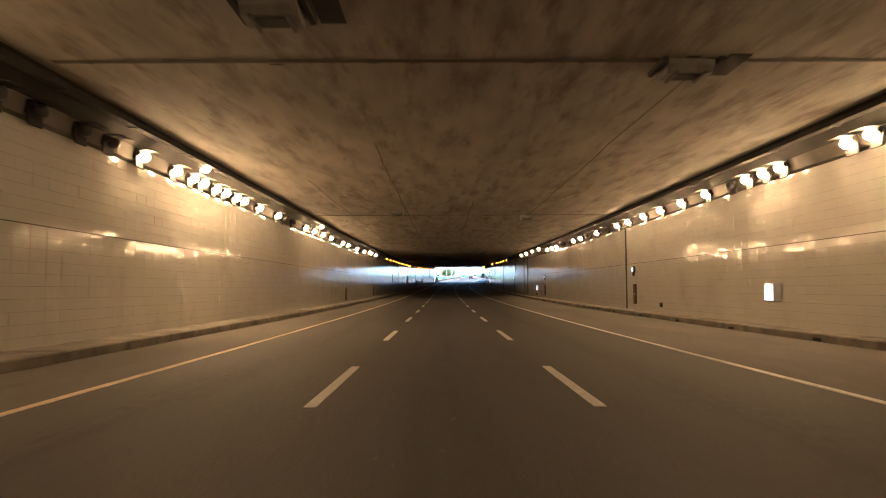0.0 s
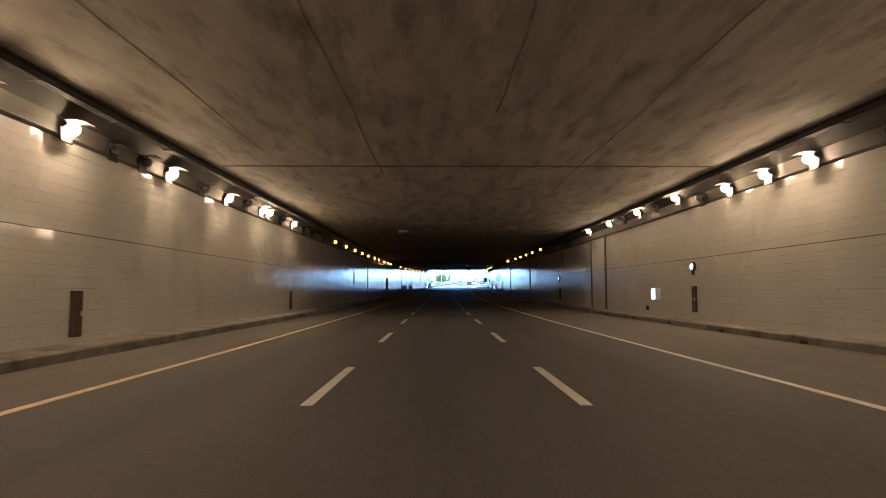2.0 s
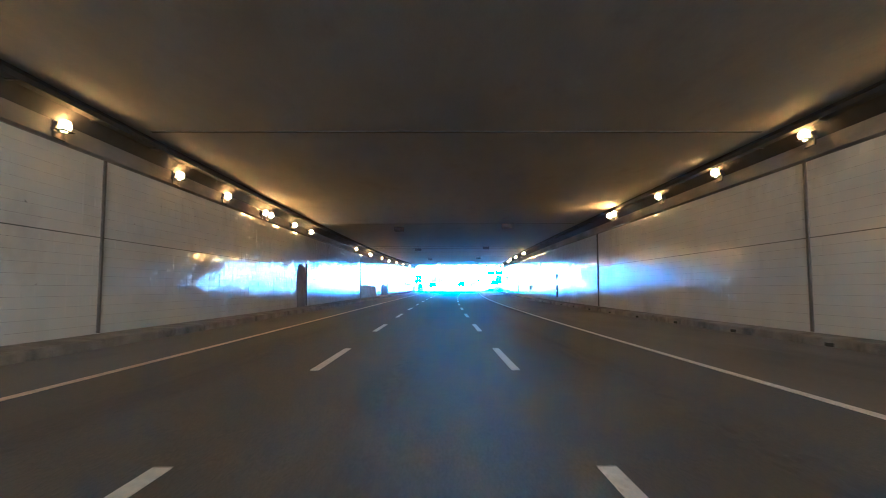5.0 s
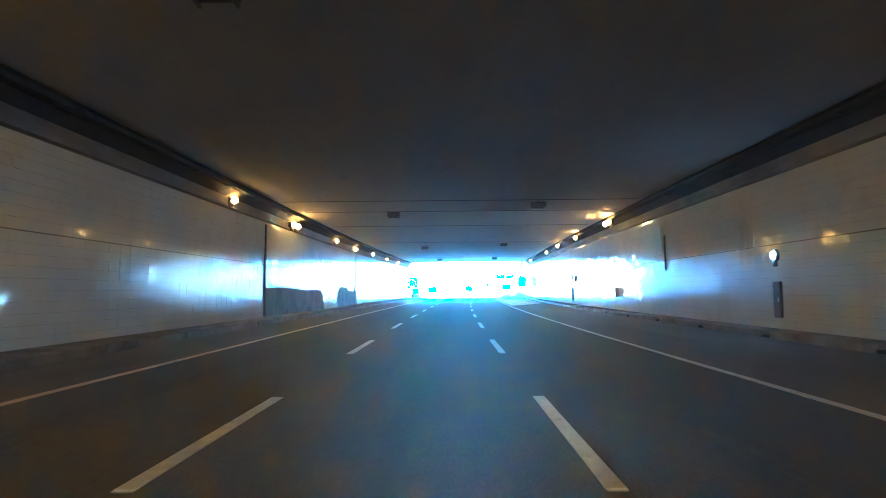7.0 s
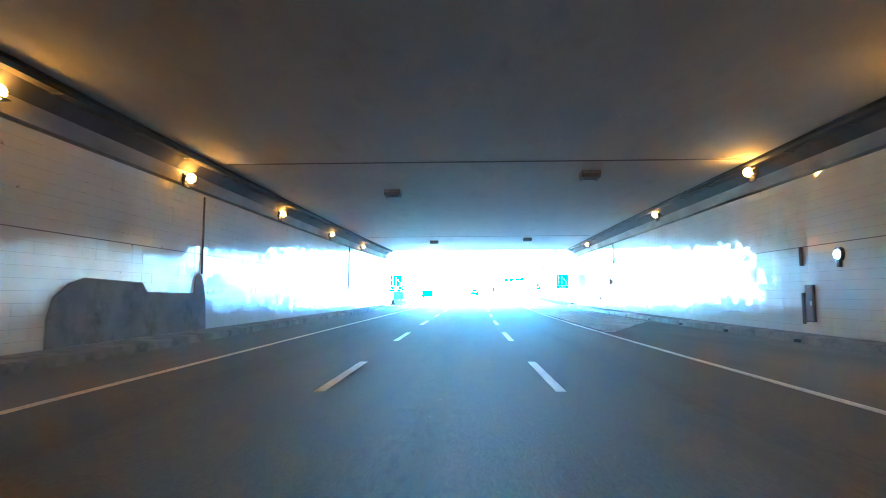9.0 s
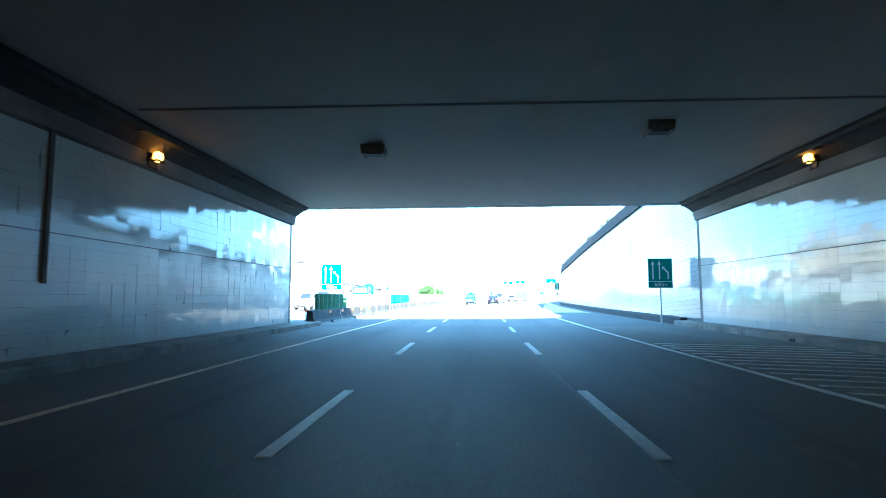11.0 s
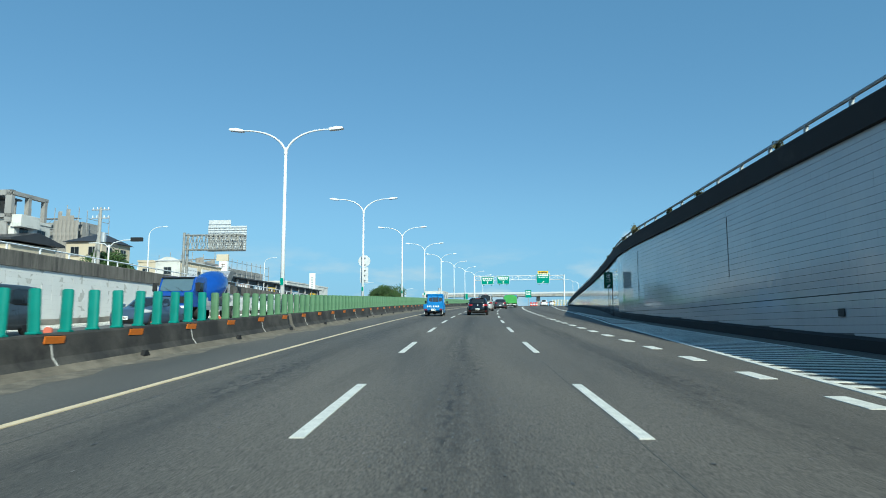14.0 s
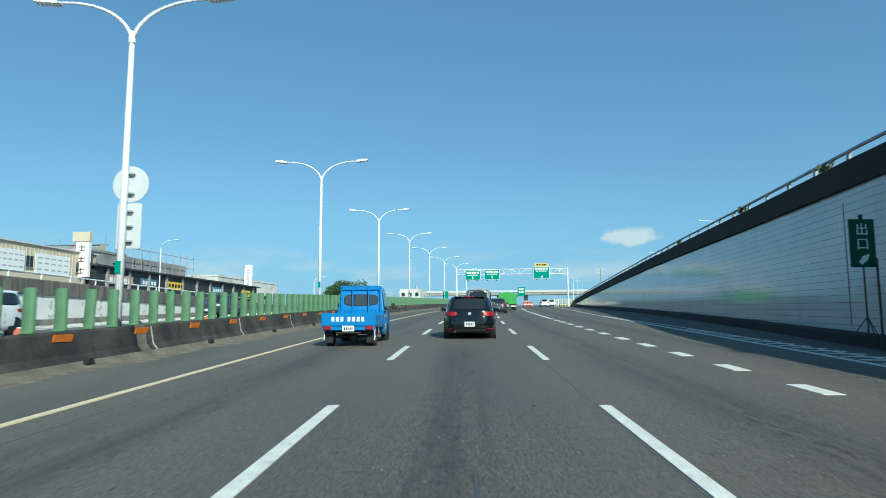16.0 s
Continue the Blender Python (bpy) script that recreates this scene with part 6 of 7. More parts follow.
# gantry of the opposite carriageway, signs seen from behind
g2 = thing("sign_gantry", at(307.5, -27.0, 0), "grey lattice cantilever gantry with slatted sign backs", "gantry")
for y in (-0.35, 0.35):
    part("leg", rod((0, y, 1.5), (0, y, 7.6), 0.13, 0.12, 12), GREY_LATTICE, g2)
for z in (3.0, 4.4, 5.6):
    part("brace", rod((0, -0.35, z), (0, 0.35, z + 1.0), 0.04, 0.04, 6), GREY_LATTICE, g2)
truss(g2, 5.6, 0.7, 1.35, 0, 6.02, 0, 13, 0.05, GREY_LATTICE)
sb = part("sign_back", box(3.7, 0.03, 2.4, x=3.75, y=0.45, z=5.9), SIGN_BACK, g2)
for k in range(10):
    part("slat", box(3.7, 0.05, 0.07, x=3.75, y=0.41, z=5.98 + 0.235 * k), STEEL, sb)
sb = part("sign_back", box(2.15, 0.03, 0.55, x=3.0, y=0.45, z=8.31), SIGN_BACK, g2)
part("slat", box(2.15, 0.05, 0.06, x=3.0, y=0.41, z=8.42), STEEL, sb)

# ---- fixtures on the tunnel walls ----
def wall_pose(s, v, right=True):
    """On a tunnel wall, x out of the wall."""
    return at(s, WR, v) @ Matrix.Rotation(math.pi, 4, "Z") if right else at(s, WL, v)


def lit_box(m):
    t = thing("lit_sign_box", m, "small glowing white sign box on the tiled wall", "sign", "lit boxes on the tunnel wall")
    part("case", box(0.24, 0.56, 0.56, x=0.125, z=-0.28, bevel=0.015), STEEL, t)
    part("lit_face", box(0.008, 0.48, 0.48, x=0.249, z=-0.24), BOX_GLOW, t)
    return t


for i, s in enumerate((19.4, 69.3, 170.8)):
    first = lit_box(wall_pose(s, 1.28)) if i == 0 else copy_thing(first, wall_pose(s, 1.28))


def hydrant_niche(m):
    t = thing("hydrant_cabinet", m, "narrow rust-red cabinet door in the tiled wall", "cabinet", "cabinets in the tunnel wall")
    part("frame", box(0.06, 0.44, 1.06, x=0.02, z=-0.53, bevel=0.01), DARK_STEEL, t)
    d = part("door", box(0.03, 0.36, 0.98, x=0.05, z=-0.49, bevel=0.008), RUST_DOOR, t)
    part("handle", box(0.03, 0.03, 0.12, x=0.07, y=0.12, z=-0.06), STEEL, d)
    for z in (0.1, 0.2):
        part("bar", box(0.006, 0.22, 0.05, x=0.066, z=z), DARK_STEEL, d)
    return t


spots = [wall_pose(s, 1.10) for s in (34.1, 65.0, 94.1, 151.7, 186.6)] + [wall_pose(s, 0.90, False) for s in (54.0, 75.3)]
for i, m in enumerate(spots):
    first = hydrant_niche(m) if i == 0 else copy_thing(first, m)


def round_lamp(m):
    t = thing("marker_lamp", m, "round white marker lamp in a dark ring", "lamp", "round lamps on the tunnel wall")
    part("ring", rod((0, 0, 0), (0.10, 0, 0), 0.20, 0.18, 20), DARK_STEEL, t)
    part("lens", rod((0.09, 0, 0), (0.125, 0, 0), 0.13, 0.11, 20), BOX_GLOW, t)
    part("bracket", box(0.10, 0.10, 0.22, x=0.05, z=-0.34), DARK_STEEL, t)
    return t


for i, s in enumerate((34.2, 65.0, 94.15, 151.7, 185.0)):
    first = round_lamp(wall_pose(s, 2.42)) if i == 0 else copy_thing(first, wall_pose(s, 2.42))
first = thing("call_box", wall_pose(213.5, 2.2), "small grey box on the tiled wall", "box")
part("case", box(0.16, 0.42, 0.42, x=0.08, z=-0.21, bevel=0.02), STEEL, first)
part("window", box(0.01, 0.26, 0.24, x=0.164, z=-0.12), GLASS, first)
for s, v in ((29.9, 0.62), (70.8, 0.6), (217.3, 1.0)):
    ob = thing("wall_socket", wall_pose(s, v), "small dark outlet box low on the tiled wall", "box", "outlet boxes on the wall")
    part("case", box(0.08, 0.20, 0.22, x=0.04, z=-0.11, bevel=0.01), DARK_STEEL, ob)
    part("lid", box(0.02, 0.16, 0.18, x=0.085, z=-0.09, bevel=0.006), NEAR_BLACK, ob)


def wall_joint(s, v0, v1, width, right, mat_):
    ob = part("joint_strip", box(0.05, width, v1 - v0, x=0.012, bevel=0.006), mat_, m=wall_pose(s, v0, right))
    tagged(ob, "dark vertical joint strip on the tiled wall", "joint", kind="structure")


for s, v0, v1, w in ((35.7, 0.26, 4.8, 0.13), (78.8, 0.26, 4.8, 0.34), (82.5, 0.26, 4.8, 0.22), (92.8, 3.3, 4.8, 0.12), (113.0, 0.26, 4.8, 0.12), (136.3, 0.26, 4.8, 0.20), (161.8, 2.3, 3.9, 0.10), (187.0, 0.5, 1.4, 0.14), (187.0, 2.2, 2.75, 0.16), (212.4, 3.4, 4.8, 0.10)):
    wall_joint(s, v0, v1, w, True, JOINT)
for s, v0, v1, w in ((101.4, 1.9, 3.2, 0.12), (112.8, 0.26, 4.8, 0.12), (137.9, 0.26, 3.0, 0.18), (163.0, 0.26, 4.7, 0.16), (163.0, 1.2, 3.2, 0.26), (188.9, 2.1, 4.7, 0.06), (213.9, 1.7, 4.9, 0.14)):
    wall_joint(s, v0, v1, w, False, JOINT)


def wall_patch(outline):
    """Bare cement where the tiles are gone: outline in (s, v)."""
    bm = bmesh.new()
    fine = []
    for (a, b), (c, d) in zip(outline, outline[1:] + outline[:1]):
        n = max(1, int(abs(c - a) / 1.5))
        fine += [(a + (c - a) * i / n, b + (d - b) * i / n) for i in range(n)]
    lo = [bm.verts.new(P(s, WL + 0.002, v)) for s, v in fine]
    hi = [bm.verts.new(P(s, WL + 0.030, v)) for s, v in fine]
    bm.faces.new(hi)
    for i in range(len(fine)):
        j = (i + 1) % len(fine)
        bm.faces.new((lo[i], lo[j], hi[j], hi[i]))
    bmesh.ops.recalc_face_normals(bm, faces=bm.faces)
    tagged(part("wall_patch", bm, CEMENT), "bare grey cement patch on the tiled wall", "patch", kind="structure")


wall_patch([(135.3, 0.25), (135.2, 1.6), (135.35, 2.5), (135.7, 2.9), (136.4, 2.93), (137.2, 2.75), (137.6, 2.3), (137.6, 0.25)])
wall_patch([(163.2, 0.25), (163.2, 1.62), (166.0, 1.70), (171.5, 1.52), (174.2, 1.58), (175.3, 1.5), (176.0, 1.1), (176.2, 0.25)])
wall_patch([(181.1, 0.25), (181.1, 0.9), (181.3, 1.35), (181.8, 1.66), (182.4, 1.80), (185.0, 1.74), (185.3, 1.48), (188.3, 1.45), (188.4, 1.98), (188.65, 2.12), (188.95, 1.95), (189.2, 1.3), (189.3, 0.25)])
# ---- town beyond the opposite carriageway ----
def window(parent, w, h, m, bar=True):
    """A framed window let into a wall; y is out of the wall."""
    f = part("window", extrude([(-w / 2 - 0.06, -0.06), (w / 2 + 0.06, -0.06), (w / 2 + 0.06, h + 0.06), (-w / 2 - 0.06, h + 0.06)], 0.10, "y"), FRAME, parent, m=m)
    part("pane", box(w, 0.02, h, y=-0.055), GLASS, f)
    if bar:
        part("mullion", box(0.05, 0.03, h, y=-0.07), FRAME, f)
    part("sill", box(w + 0.24, 0.16, 0.06, y=-0.08, z=-0.12), HOUSE_GREY, f)


def house(label, s, u, w, d, v0, v1, material, cols=3, rows=2, tank=True, roof="parapet", name="house", side_cols=2, win=(1.2, 1.2)):
    """A block whose near side is at s and whose right side is at u; w runs away from the road, d along it."""
    t = thing(name, at(s, u - w / 2, v0), label, "building")
    h = v1 - v0
    part("wall", box(w, d, h, y=d / 2), material, t)
    if roof == "parapet":
        part("parapet", extrude([(-w / 2 - 0.1, -0.1), (w / 2 + 0.1, -0.1), (w / 2 + 0.1, d + 0.1), (-w / 2 - 0.1, d + 0.1)], 0.35, "z"), material, t, m=pose(0, 0, h + 0.1))
    elif roof == "hip":
        bm = bmesh.new()
        e = [bm.verts.new(p) for p in ((-w / 2 - 0.4, -0.4, h), (w / 2 + 0.4, -0.4, h), (w / 2 + 0.4, d + 0.4, h), (-w / 2 - 0.4, d + 0.4, h), (-w * 0.18, d / 2, h + 1.5), (w * 0.18, d / 2, h + 1.5))]
        for q in ((0, 1, 5, 4), (1, 2, 5), (2, 3, 4, 5), (3, 0, 4), (3, 2, 1, 0)):
            bm.faces.new([e[i] for i in q])
        bmesh.ops.recalc_face_normals(bm, faces=bm.faces)
        part("roof", bm, ROOF_DARK, t)
    if tank:
        k = part("water_tank", rod((w * 0.2, d * 0.4, h + 0.3), (w * 0.2, d * 0.4, h + 1.7), 0.6, 0.6, 16), STEEL, t)
        part("tank_stand", box(1.3, 1.3, 0.5, x=w * 0.2, y=d * 0.4, z=h + 0.1), HOUSE_GREY, t)
    fl = h / rows
    for r in range(rows):
        z = fl * r + fl * 0.35
        for c in range(cols):
            window(t, win[0], win[1], pose(-w / 2 + w * (c + 0.5) / cols, 0.02, z))
        for c in range(side_cols):
            window(t, win[0], win[1], pose(w / 2 - 0.02, d * (c + 0.5) / side_cols, z, 0, 0, 90))
    return t


wh = house("white three-storey house with open concrete roof frames", 326.5, -60.2, 17.0, 6.5, 2.0, 12.0, HOUSE_WHITE, 3, 3, False, win=(1.4, 1.3))
part("roof_room", box(4.6, 5.0, 3.1, x=-6.0, y=2.9, z=10.2), HOUSE_WHITE, wh)
part("room_window", box(2.6, 0.08, 0.55, x=-6.0, y=0.38, z=12.0), GLASS, wh, "wide dark window strip")
part("terrace_wall", box(9.4, 0.25, 1.7, x=0.6, y=-0.2, z=10.0), HOUSE_WHITE, wh)
part("terrace_door", box(1.1, 0.1, 2.0, x=-0.4, y=4.6, z=10.3), FRAME, wh)
for x, w in ((-3.5, 0.5), (-1.2, 0.25), (4.6, 0.9), (7.9, 0.9)):
    part("frame_column", box(w, 0.6, 4.2, x=x, y=-0.3, z=9.6, bevel=0.01), HOUSE_GREY, wh)
part("frame_beam", box(4.2, 0.6, 0.7, x=6.25, y=-0.3, z=13.1, bevel=0.01), HOUSE_GREY, wh)
part("frame_beam", box(4.2, 0.6, 0.5, x=6.25, y=-0.3, z=10.2, bevel=0.01), HOUSE_GREY, wh)
for y in (2.6, 5.6):
    part("frame_column", box(0.6, 0.5, 3.4, x=8.1, y=y, z=10.0), HOUSE_GREY, wh)
part("frame_beam", box(0.6, 6.4, 0.5, x=8.1, y=2.8, z=13.2), HOUSE_GREY, wh)
part("frame_wall", box(3.0, 0.3, 6.0, x=6.3, y=-0.35, z=3.8), HOUSE_GREY, wh)
part("roof_slab", box(9.6, 6.4, 0.22, x=0.0, y=2.4, z=13.45), ROOF_DARK, wh, "dark sheet roof over the terrace")
for x in (-3.2, -1.0, 1.2, 3.4):
    part("terrace_post", rod((x, -0.2, 11.6), (x, -0.2, 13.45), 0.06, 0.06, 6), DARK_STEEL, wh)
part("back_wall", box(8.0, 0.2, 3.3, x=0.4, y=5.0, z=10.2), HOUSE_GREY, wh)
part("roof_tank", box(3.0, 2.2, 1.3, x=-0.6, y=3, z=13.67, bevel=0.04), SIGN_WHITE, wh)
part("side_balcony", box(1.5, 3.4, 1.6, x=8.9, y=1.4, z=9.0, bevel=0.02), HOUSE_WHITE, wh)
part("balcony", box(7.0, 1.3, 1.1, x=-2.4, y=-0.6, z=7.1, bevel=0.02), HOUSE_WHITE, wh)
annex = house("cream annex under a dark sheet roof", 323, -57.5, 15, 8, 1.0, 8.4, HOUSE_CREAM, 4, 2, False)
part("sheet_roof", extrude([(-0.8, 7.9), (-0.8, 8.15), (4.0, 9.3), (9.0, 8.2), (9.0, 7.9)], 16.2, "x", 0.02), ROOF_DARK, annex, "dark sheet roof with a shallow ridge")
house("plain white flat-roofed shed behind the wall", 300, -66, 20, 9, 1.0, 10.5, HOUSE_WHITE, 4, 2, True)


def scaffold(m, w, d, h):
    """A block under scaffolding: slabs and columns behind poles and netting."""
    t = thing("scaffolded_building", m, "grey building shell wrapped in scaffolding and netting", "building")
    part("core", box(w - 1.2, d - 1, h - 1.0, y=d / 2 + 0.5), HOUSE_GREY, t)
    n = max(3, int(w / 2.2))
    for i in range(n + 1):
        x = -w / 2 + w * i / n
        part("pole", rod((x, -0.9, 0), (x, -0.9, h + 1.2 + 0.5 * (i % 2)), 0.06, 0.06, 6), SCAFF, t)
    for k in range(int(h / 1.8) + 1):
        part("ledger", rod((-w / 2, -0.9, 1.8 * k + 0.4), (w / 2, -0.9, 1.8 * k + 0.4), 0.05, 0.05, 6), SCAFF, t)
        part("deck", box(w, 0.8, 0.08, y=-0.5, z=1.8 * k + 0.3), SCAFF, t)
    k2 = n * 3
    for i in range(k2):
        if i >= k2 * 0.3 or i % 2 == 1:
            hh = h * random.uniform(0.92, 1.07) if i >= k2 * 0.45 else h * random.uniform(0.4, 0.8)
            b = tube([(0, 0, 0.5), (0.05, 0.03, hh * 0.5), (0.0, 0.0, hh)], w / k2 * 0.52, 8)
            bmesh.ops.scale(b, vec=(1, 0.35, 1), verts=b.verts)
            part("netting", b, NET, t, m=pose(-w / 2 + w * (i + 0.5) / k2, -1.05, 0))
    for k in range(int(h / 1.8)):
        for i in range(n):
            part("brace", rod((-w / 2 + w * i / n, -0.92, 1.8 * k + 0.4), (-w / 2 + w * (i + 1) / n, -0.92, 1.8 * k + 2.2), 0.03, 0.03, 5), SCAFF, t)
    m2 = int(d / 2.2)
    for i in range(m2 + 1):
        part("pole", rod((w / 2 + 0.9, d * i / m2, 0), (w / 2 + 0.9, d * i / m2, h + 0.8), 0.06, 0.06, 6), SCAFF, t)
    for k in range(int(h / 1.8) + 1):
        part("ledger", rod((w / 2 + 0.9, 0, 1.8 * k + 0.4), (w / 2 + 0.9, d, 1.8 * k + 0.4), 0.05, 0.05, 6), SCAFF, t)
    return t


scaffold(at(352, -74.8, 1.0), 9.0, 6.0, 15.4)
scaffold(at(372, -62, 0.5), 12, 24, 9.2)
house("cream house with a dark hipped roof", 338, -56.2, 5.6, 7, 1.0, 10.2, HOUSE_CREAM, 2, 3, False, "hip")
house("pale cream block with open upper storey", 358, -57.5, 6.0, 9, 1.0, 8.6, HOUSE_CREAM, 2, 2, False)
house("grey low block with a terrace", 362, -53, 7, 10, 1.0, 8.4, HOUSE_GREY, 2, 2, False)

# shop row beside the road
shop = thing("container_office", at(334, -45.2 + 1.7, 2.2), "cream corrugated container office with banner boards", "building")
part("wall", box(3.5, 15.5, 4.7, y=7.75), HOUSE_CREAM, shop)
part("gable", box(3.56, 0.08, 4.74, y=-0.03), HOUSE_WHITE, shop, "white end wall")
part("gable_ridge", extrude([(-1.78, 4.7), (1.78, 4.7), (0.4, 5.25), (-0.4, 5.25)], 0.3, "y"), HOUSE_WHITE, shop, m=pose(0, 0.1, 0))
for i in range(30):
    part("corrugation", box(0.05, 0.10, 2.6, x=1.77, y=0.4 + 0.51 * i, z=2.0), HOUSE_CREAM, shop)
part("roof", box(3.9, 15.9, 0.12, y=7.75, z=4.7), SIGN_BACK, shop)
window(shop, 1.0, 0.9, pose(0, -0.05, 2.9))
window(shop, 0.9, 1.0, pose(1.73, 5.4, 2.6, 0, 0, 90))
window(shop, 0.9, 1.0, pose(1.73, 12.6, 2.6, 0, 0, 90))
for y, n in ((2.9, 3.6), (8.6, 5.0)):
    b = part("banner", box(0.06, n, 1.9, x=1.83, y=y, z=2.1), SIGN_WHITE, shop, "white banner with grey bars")
    for j, z in enumerate((2.5, 3.1, 3.6)):
        for i in range(5):
            part("bar", box(0.01, n * 0.12, 0.13, x=1.868, y=y - n * 0.38 + n * 0.19 * i, z=z - 0.1), BANNER_INK, b)
sign = thing("shop_sign", at(346.4, -41.5, 1.4), "tall white shop sign with brown character shapes", "sign")
part("board", box(1.4, 0.5, 3.7, z=2.5, bevel=0.02), SIGN_WHITE, sign)
part("top_board", box(1.9, 0.5, 1.05, x=-0.2, z=6.25, bevel=0.02), HOUSE_CREAM, sign)
part("side_board", box(1.1, 0.4, 2.3, x=-1.35, z=3.2, bevel=0.02), PINK_BOARD, sign)
part("post", box(0.3, 0.3, 6.3, y=0.2), STEEL, sign)
for k, z in enumerate((5.5, 4.3, 3.1)):
    part("glyph_bar", box(0.75, 0.02, 0.10, y=-0.256, z=z + 0.12), RUST_DOOR, sign)
    part("glyph_bar", box(0.10, 0.02, 0.62, x=-0.05, y=-0.257, z=z - 0.26), RUST_DOOR, sign)
    part("glyph_bar", box(0.62, 0.02, 0.09, y=-0.256, z=z - 0.22), RUST_DOOR, sign)
row = thing("shop_row", at(347, -45.0, 1.0), "long dark-fronted single-storey shop row with a low sheet roof", "building")
part("wall", box(9.0, 46.0, 4.2, y=23), SHOP_DARK, row)
bm = extrude([(-5.2, 4.9), (5.0, 4.1), (5.0, 4.3), (-5.2, 5.15)], 47.0, "y")
part("roof", bm, ROOF_DARK, row, m=pose(0, 23, 0))
for i, (y, w, mt) in enumerate(((4.5, 5.0, PINK_BOARD), (10.5, 3.6, SHOP_BLUE), (17.0, 4.5, SIGN_YELLOW), (30.0, 4.0, SHOP_BLUE), (41.0, 3.5, SIGN_YELLOW))):
    b = part("sign_board", box(0.10, w, 1.0, x=4.58, y=y, z=2.4), mt, row)
    for j in range(5):
        part("bar", box(0.02, w * 0.11, 0.45, x=4.64, y=y - w * 0.36 + w * 0.18 * j, z=2.68), SIGN_WHITE if mt is not SIGN_YELLOW else BLACK, b)
for i in range(11):
    part("column", box(0.25, 0.3, 4.0, x=4.62, y=2 + 4.2 * i), HOUSE_GREY, row)
for i in range(12):
    part("roof_vent", rod((2.5, 3 + 3.7 * i, 4.3), (2.5, 3 + 3.7 * i, 4.75), 0.22, 0.30, 10), STEEL, row)
sign = thing("shop_sign", at(393.2, -43.7, 1.0), "slim white upright sign with dark bars", "sign")
part("board", box(1.4, 0.35, 4.5, z=2.5, bevel=0.02), SIGN_WHITE, sign)
part("post", box(0.25, 0.25, 2.6), STEEL, sign)
for i in range(8):
    part("bar", box(0.5, 0.01, 0.22, y=-0.18, z=3.0 + 0.42 * i), BANNER_INK, sign)
house("white low hall with a long flat roof", 398, -52, 16, 30, 0.0, 6.3, HOUSE_WHITE, 3, 1, False)
house("white block with roof plant far along the road", 520, -36.5, 8, 12, -1.0, 6.4, HOUSE_WHITE, 3, 2, True)

# petrol station sign
lpg = thing("filling_station_sign", at(282.5, -45.6, 2.6), "tall white filling station sign with a red stripe of bars", "sign")
part("box_sign", box(6.4, 1.6, 6.2, z=9.4, bevel=0.05), SIGN_WHITE, lpg)
st = part("stripe", box(6.0, 0.02, 1.9, y=-0.82, z=12.7), SIGN_RED_SOFT, lpg)
bars(st, -2.6, 1.9, 13.65, 1.2, -0.835, SIGN_WHITE, 5)
part("post", box(1.1, 0.9, 9.4, x=2.4), SIGN_WHITE, lpg)
part("underside", box(6.2, 1.4, 0.06, z=9.33), DARK_STEEL, lpg)
part("disc", rod((4.8, -0.3, 10.65), (4.8, 0.3, 10.65), 1.30, 1.30, 36), SIGN_WHITE, lpg)
part("disc_ring", rod((4.8, -0.31, 10.65), (4.8, -0.28, 10.65), 1.12, 1.12, 36), BANNER_INK, lpg)
part("disc_face", rod((4.8, -0.33, 10.65), (4.8, -0.30, 10.65), 0.98, 0.98, 36), SIGN_WHITE, lpg)
part("disc_mark", box(0.22, 0.02, 0.7, x=4.8, y=-0.335, z=10.2), HOUSE_CREAM, lpg)
part("disc_mark", box(0.55, 0.02, 0.22, x=4.8, y=-0.336, z=10.75), HOUSE_CREAM, lpg)
for i, z in enumerate((8.75, 8.10, 7.45, 6.85, 6.25, 5.6)):
    b = part("price_board", box(2.7, 0.3, 0.52, x=4.7, z=z), (SIGN_WHITE, SIGN_WHITE, SIGN_WHITE, HOUSE_CREAM, SIGN_RED, SIGN_WHITE)[i], lpg)
    if i == 2:
        part("writing", lettering("0-24H", 0.5), SIGN_GREEN, b, m=pose(4.7, -0.16, z + 0.26))
    elif i == 5:
        part("writing", lettering("LPG", 0.46), SIGN_RED, b, m=pose(4.15, -0.16, z + 0.26))
        part("display", box(1.2, 0.02, 0.36, x=5.3, y=-0.16, z=z + 0.08), BLACK, b)
    else:
        bars(b, 3.5, 5.9, z + 0.26, 0.28, -0.16, SIGN_WHITE if i == 4 else BANNER_INK, 6)
part("board_post", box(0.25, 0.25, 9.3, x=4.7, y=0.3), SIGN_WHITE, lpg)


def utility_pole(m):
    t = thing("utility_pole", m, "grey concrete utility pole with cross-arms and a transformer", "pole")
    part("pole", rod((0, 0, 0), (0, 0, 9.4), 0.20, 0.13, 12), CONCRETE, t)
    for z in (9.1, 8.2):
        a = part("cross_arm", box(2.0, 0.12, 0.12, z=z), STEEL, t)
        for x in (-0.85, -0.4, 0.4, 0.85):
            part("insulator", rod((x, 0, z + 0.12), (x, 0, z + 0.34), 0.06, 0.04, 8), SIGN_WHITE, a)
    part("transformer", rod((0.4, 0.1, 5.7), (0.4, 0.1, 6.7), 0.28, 0.28, 14), STEEL, t)
    part("stay", rod((-1.2, 0, 0), (-0.1, 0, 6.5), 0.10, 0.08, 8), CONCRETE, t)
    return t


utility_pole(at(314.5, -40.2, 1.9))


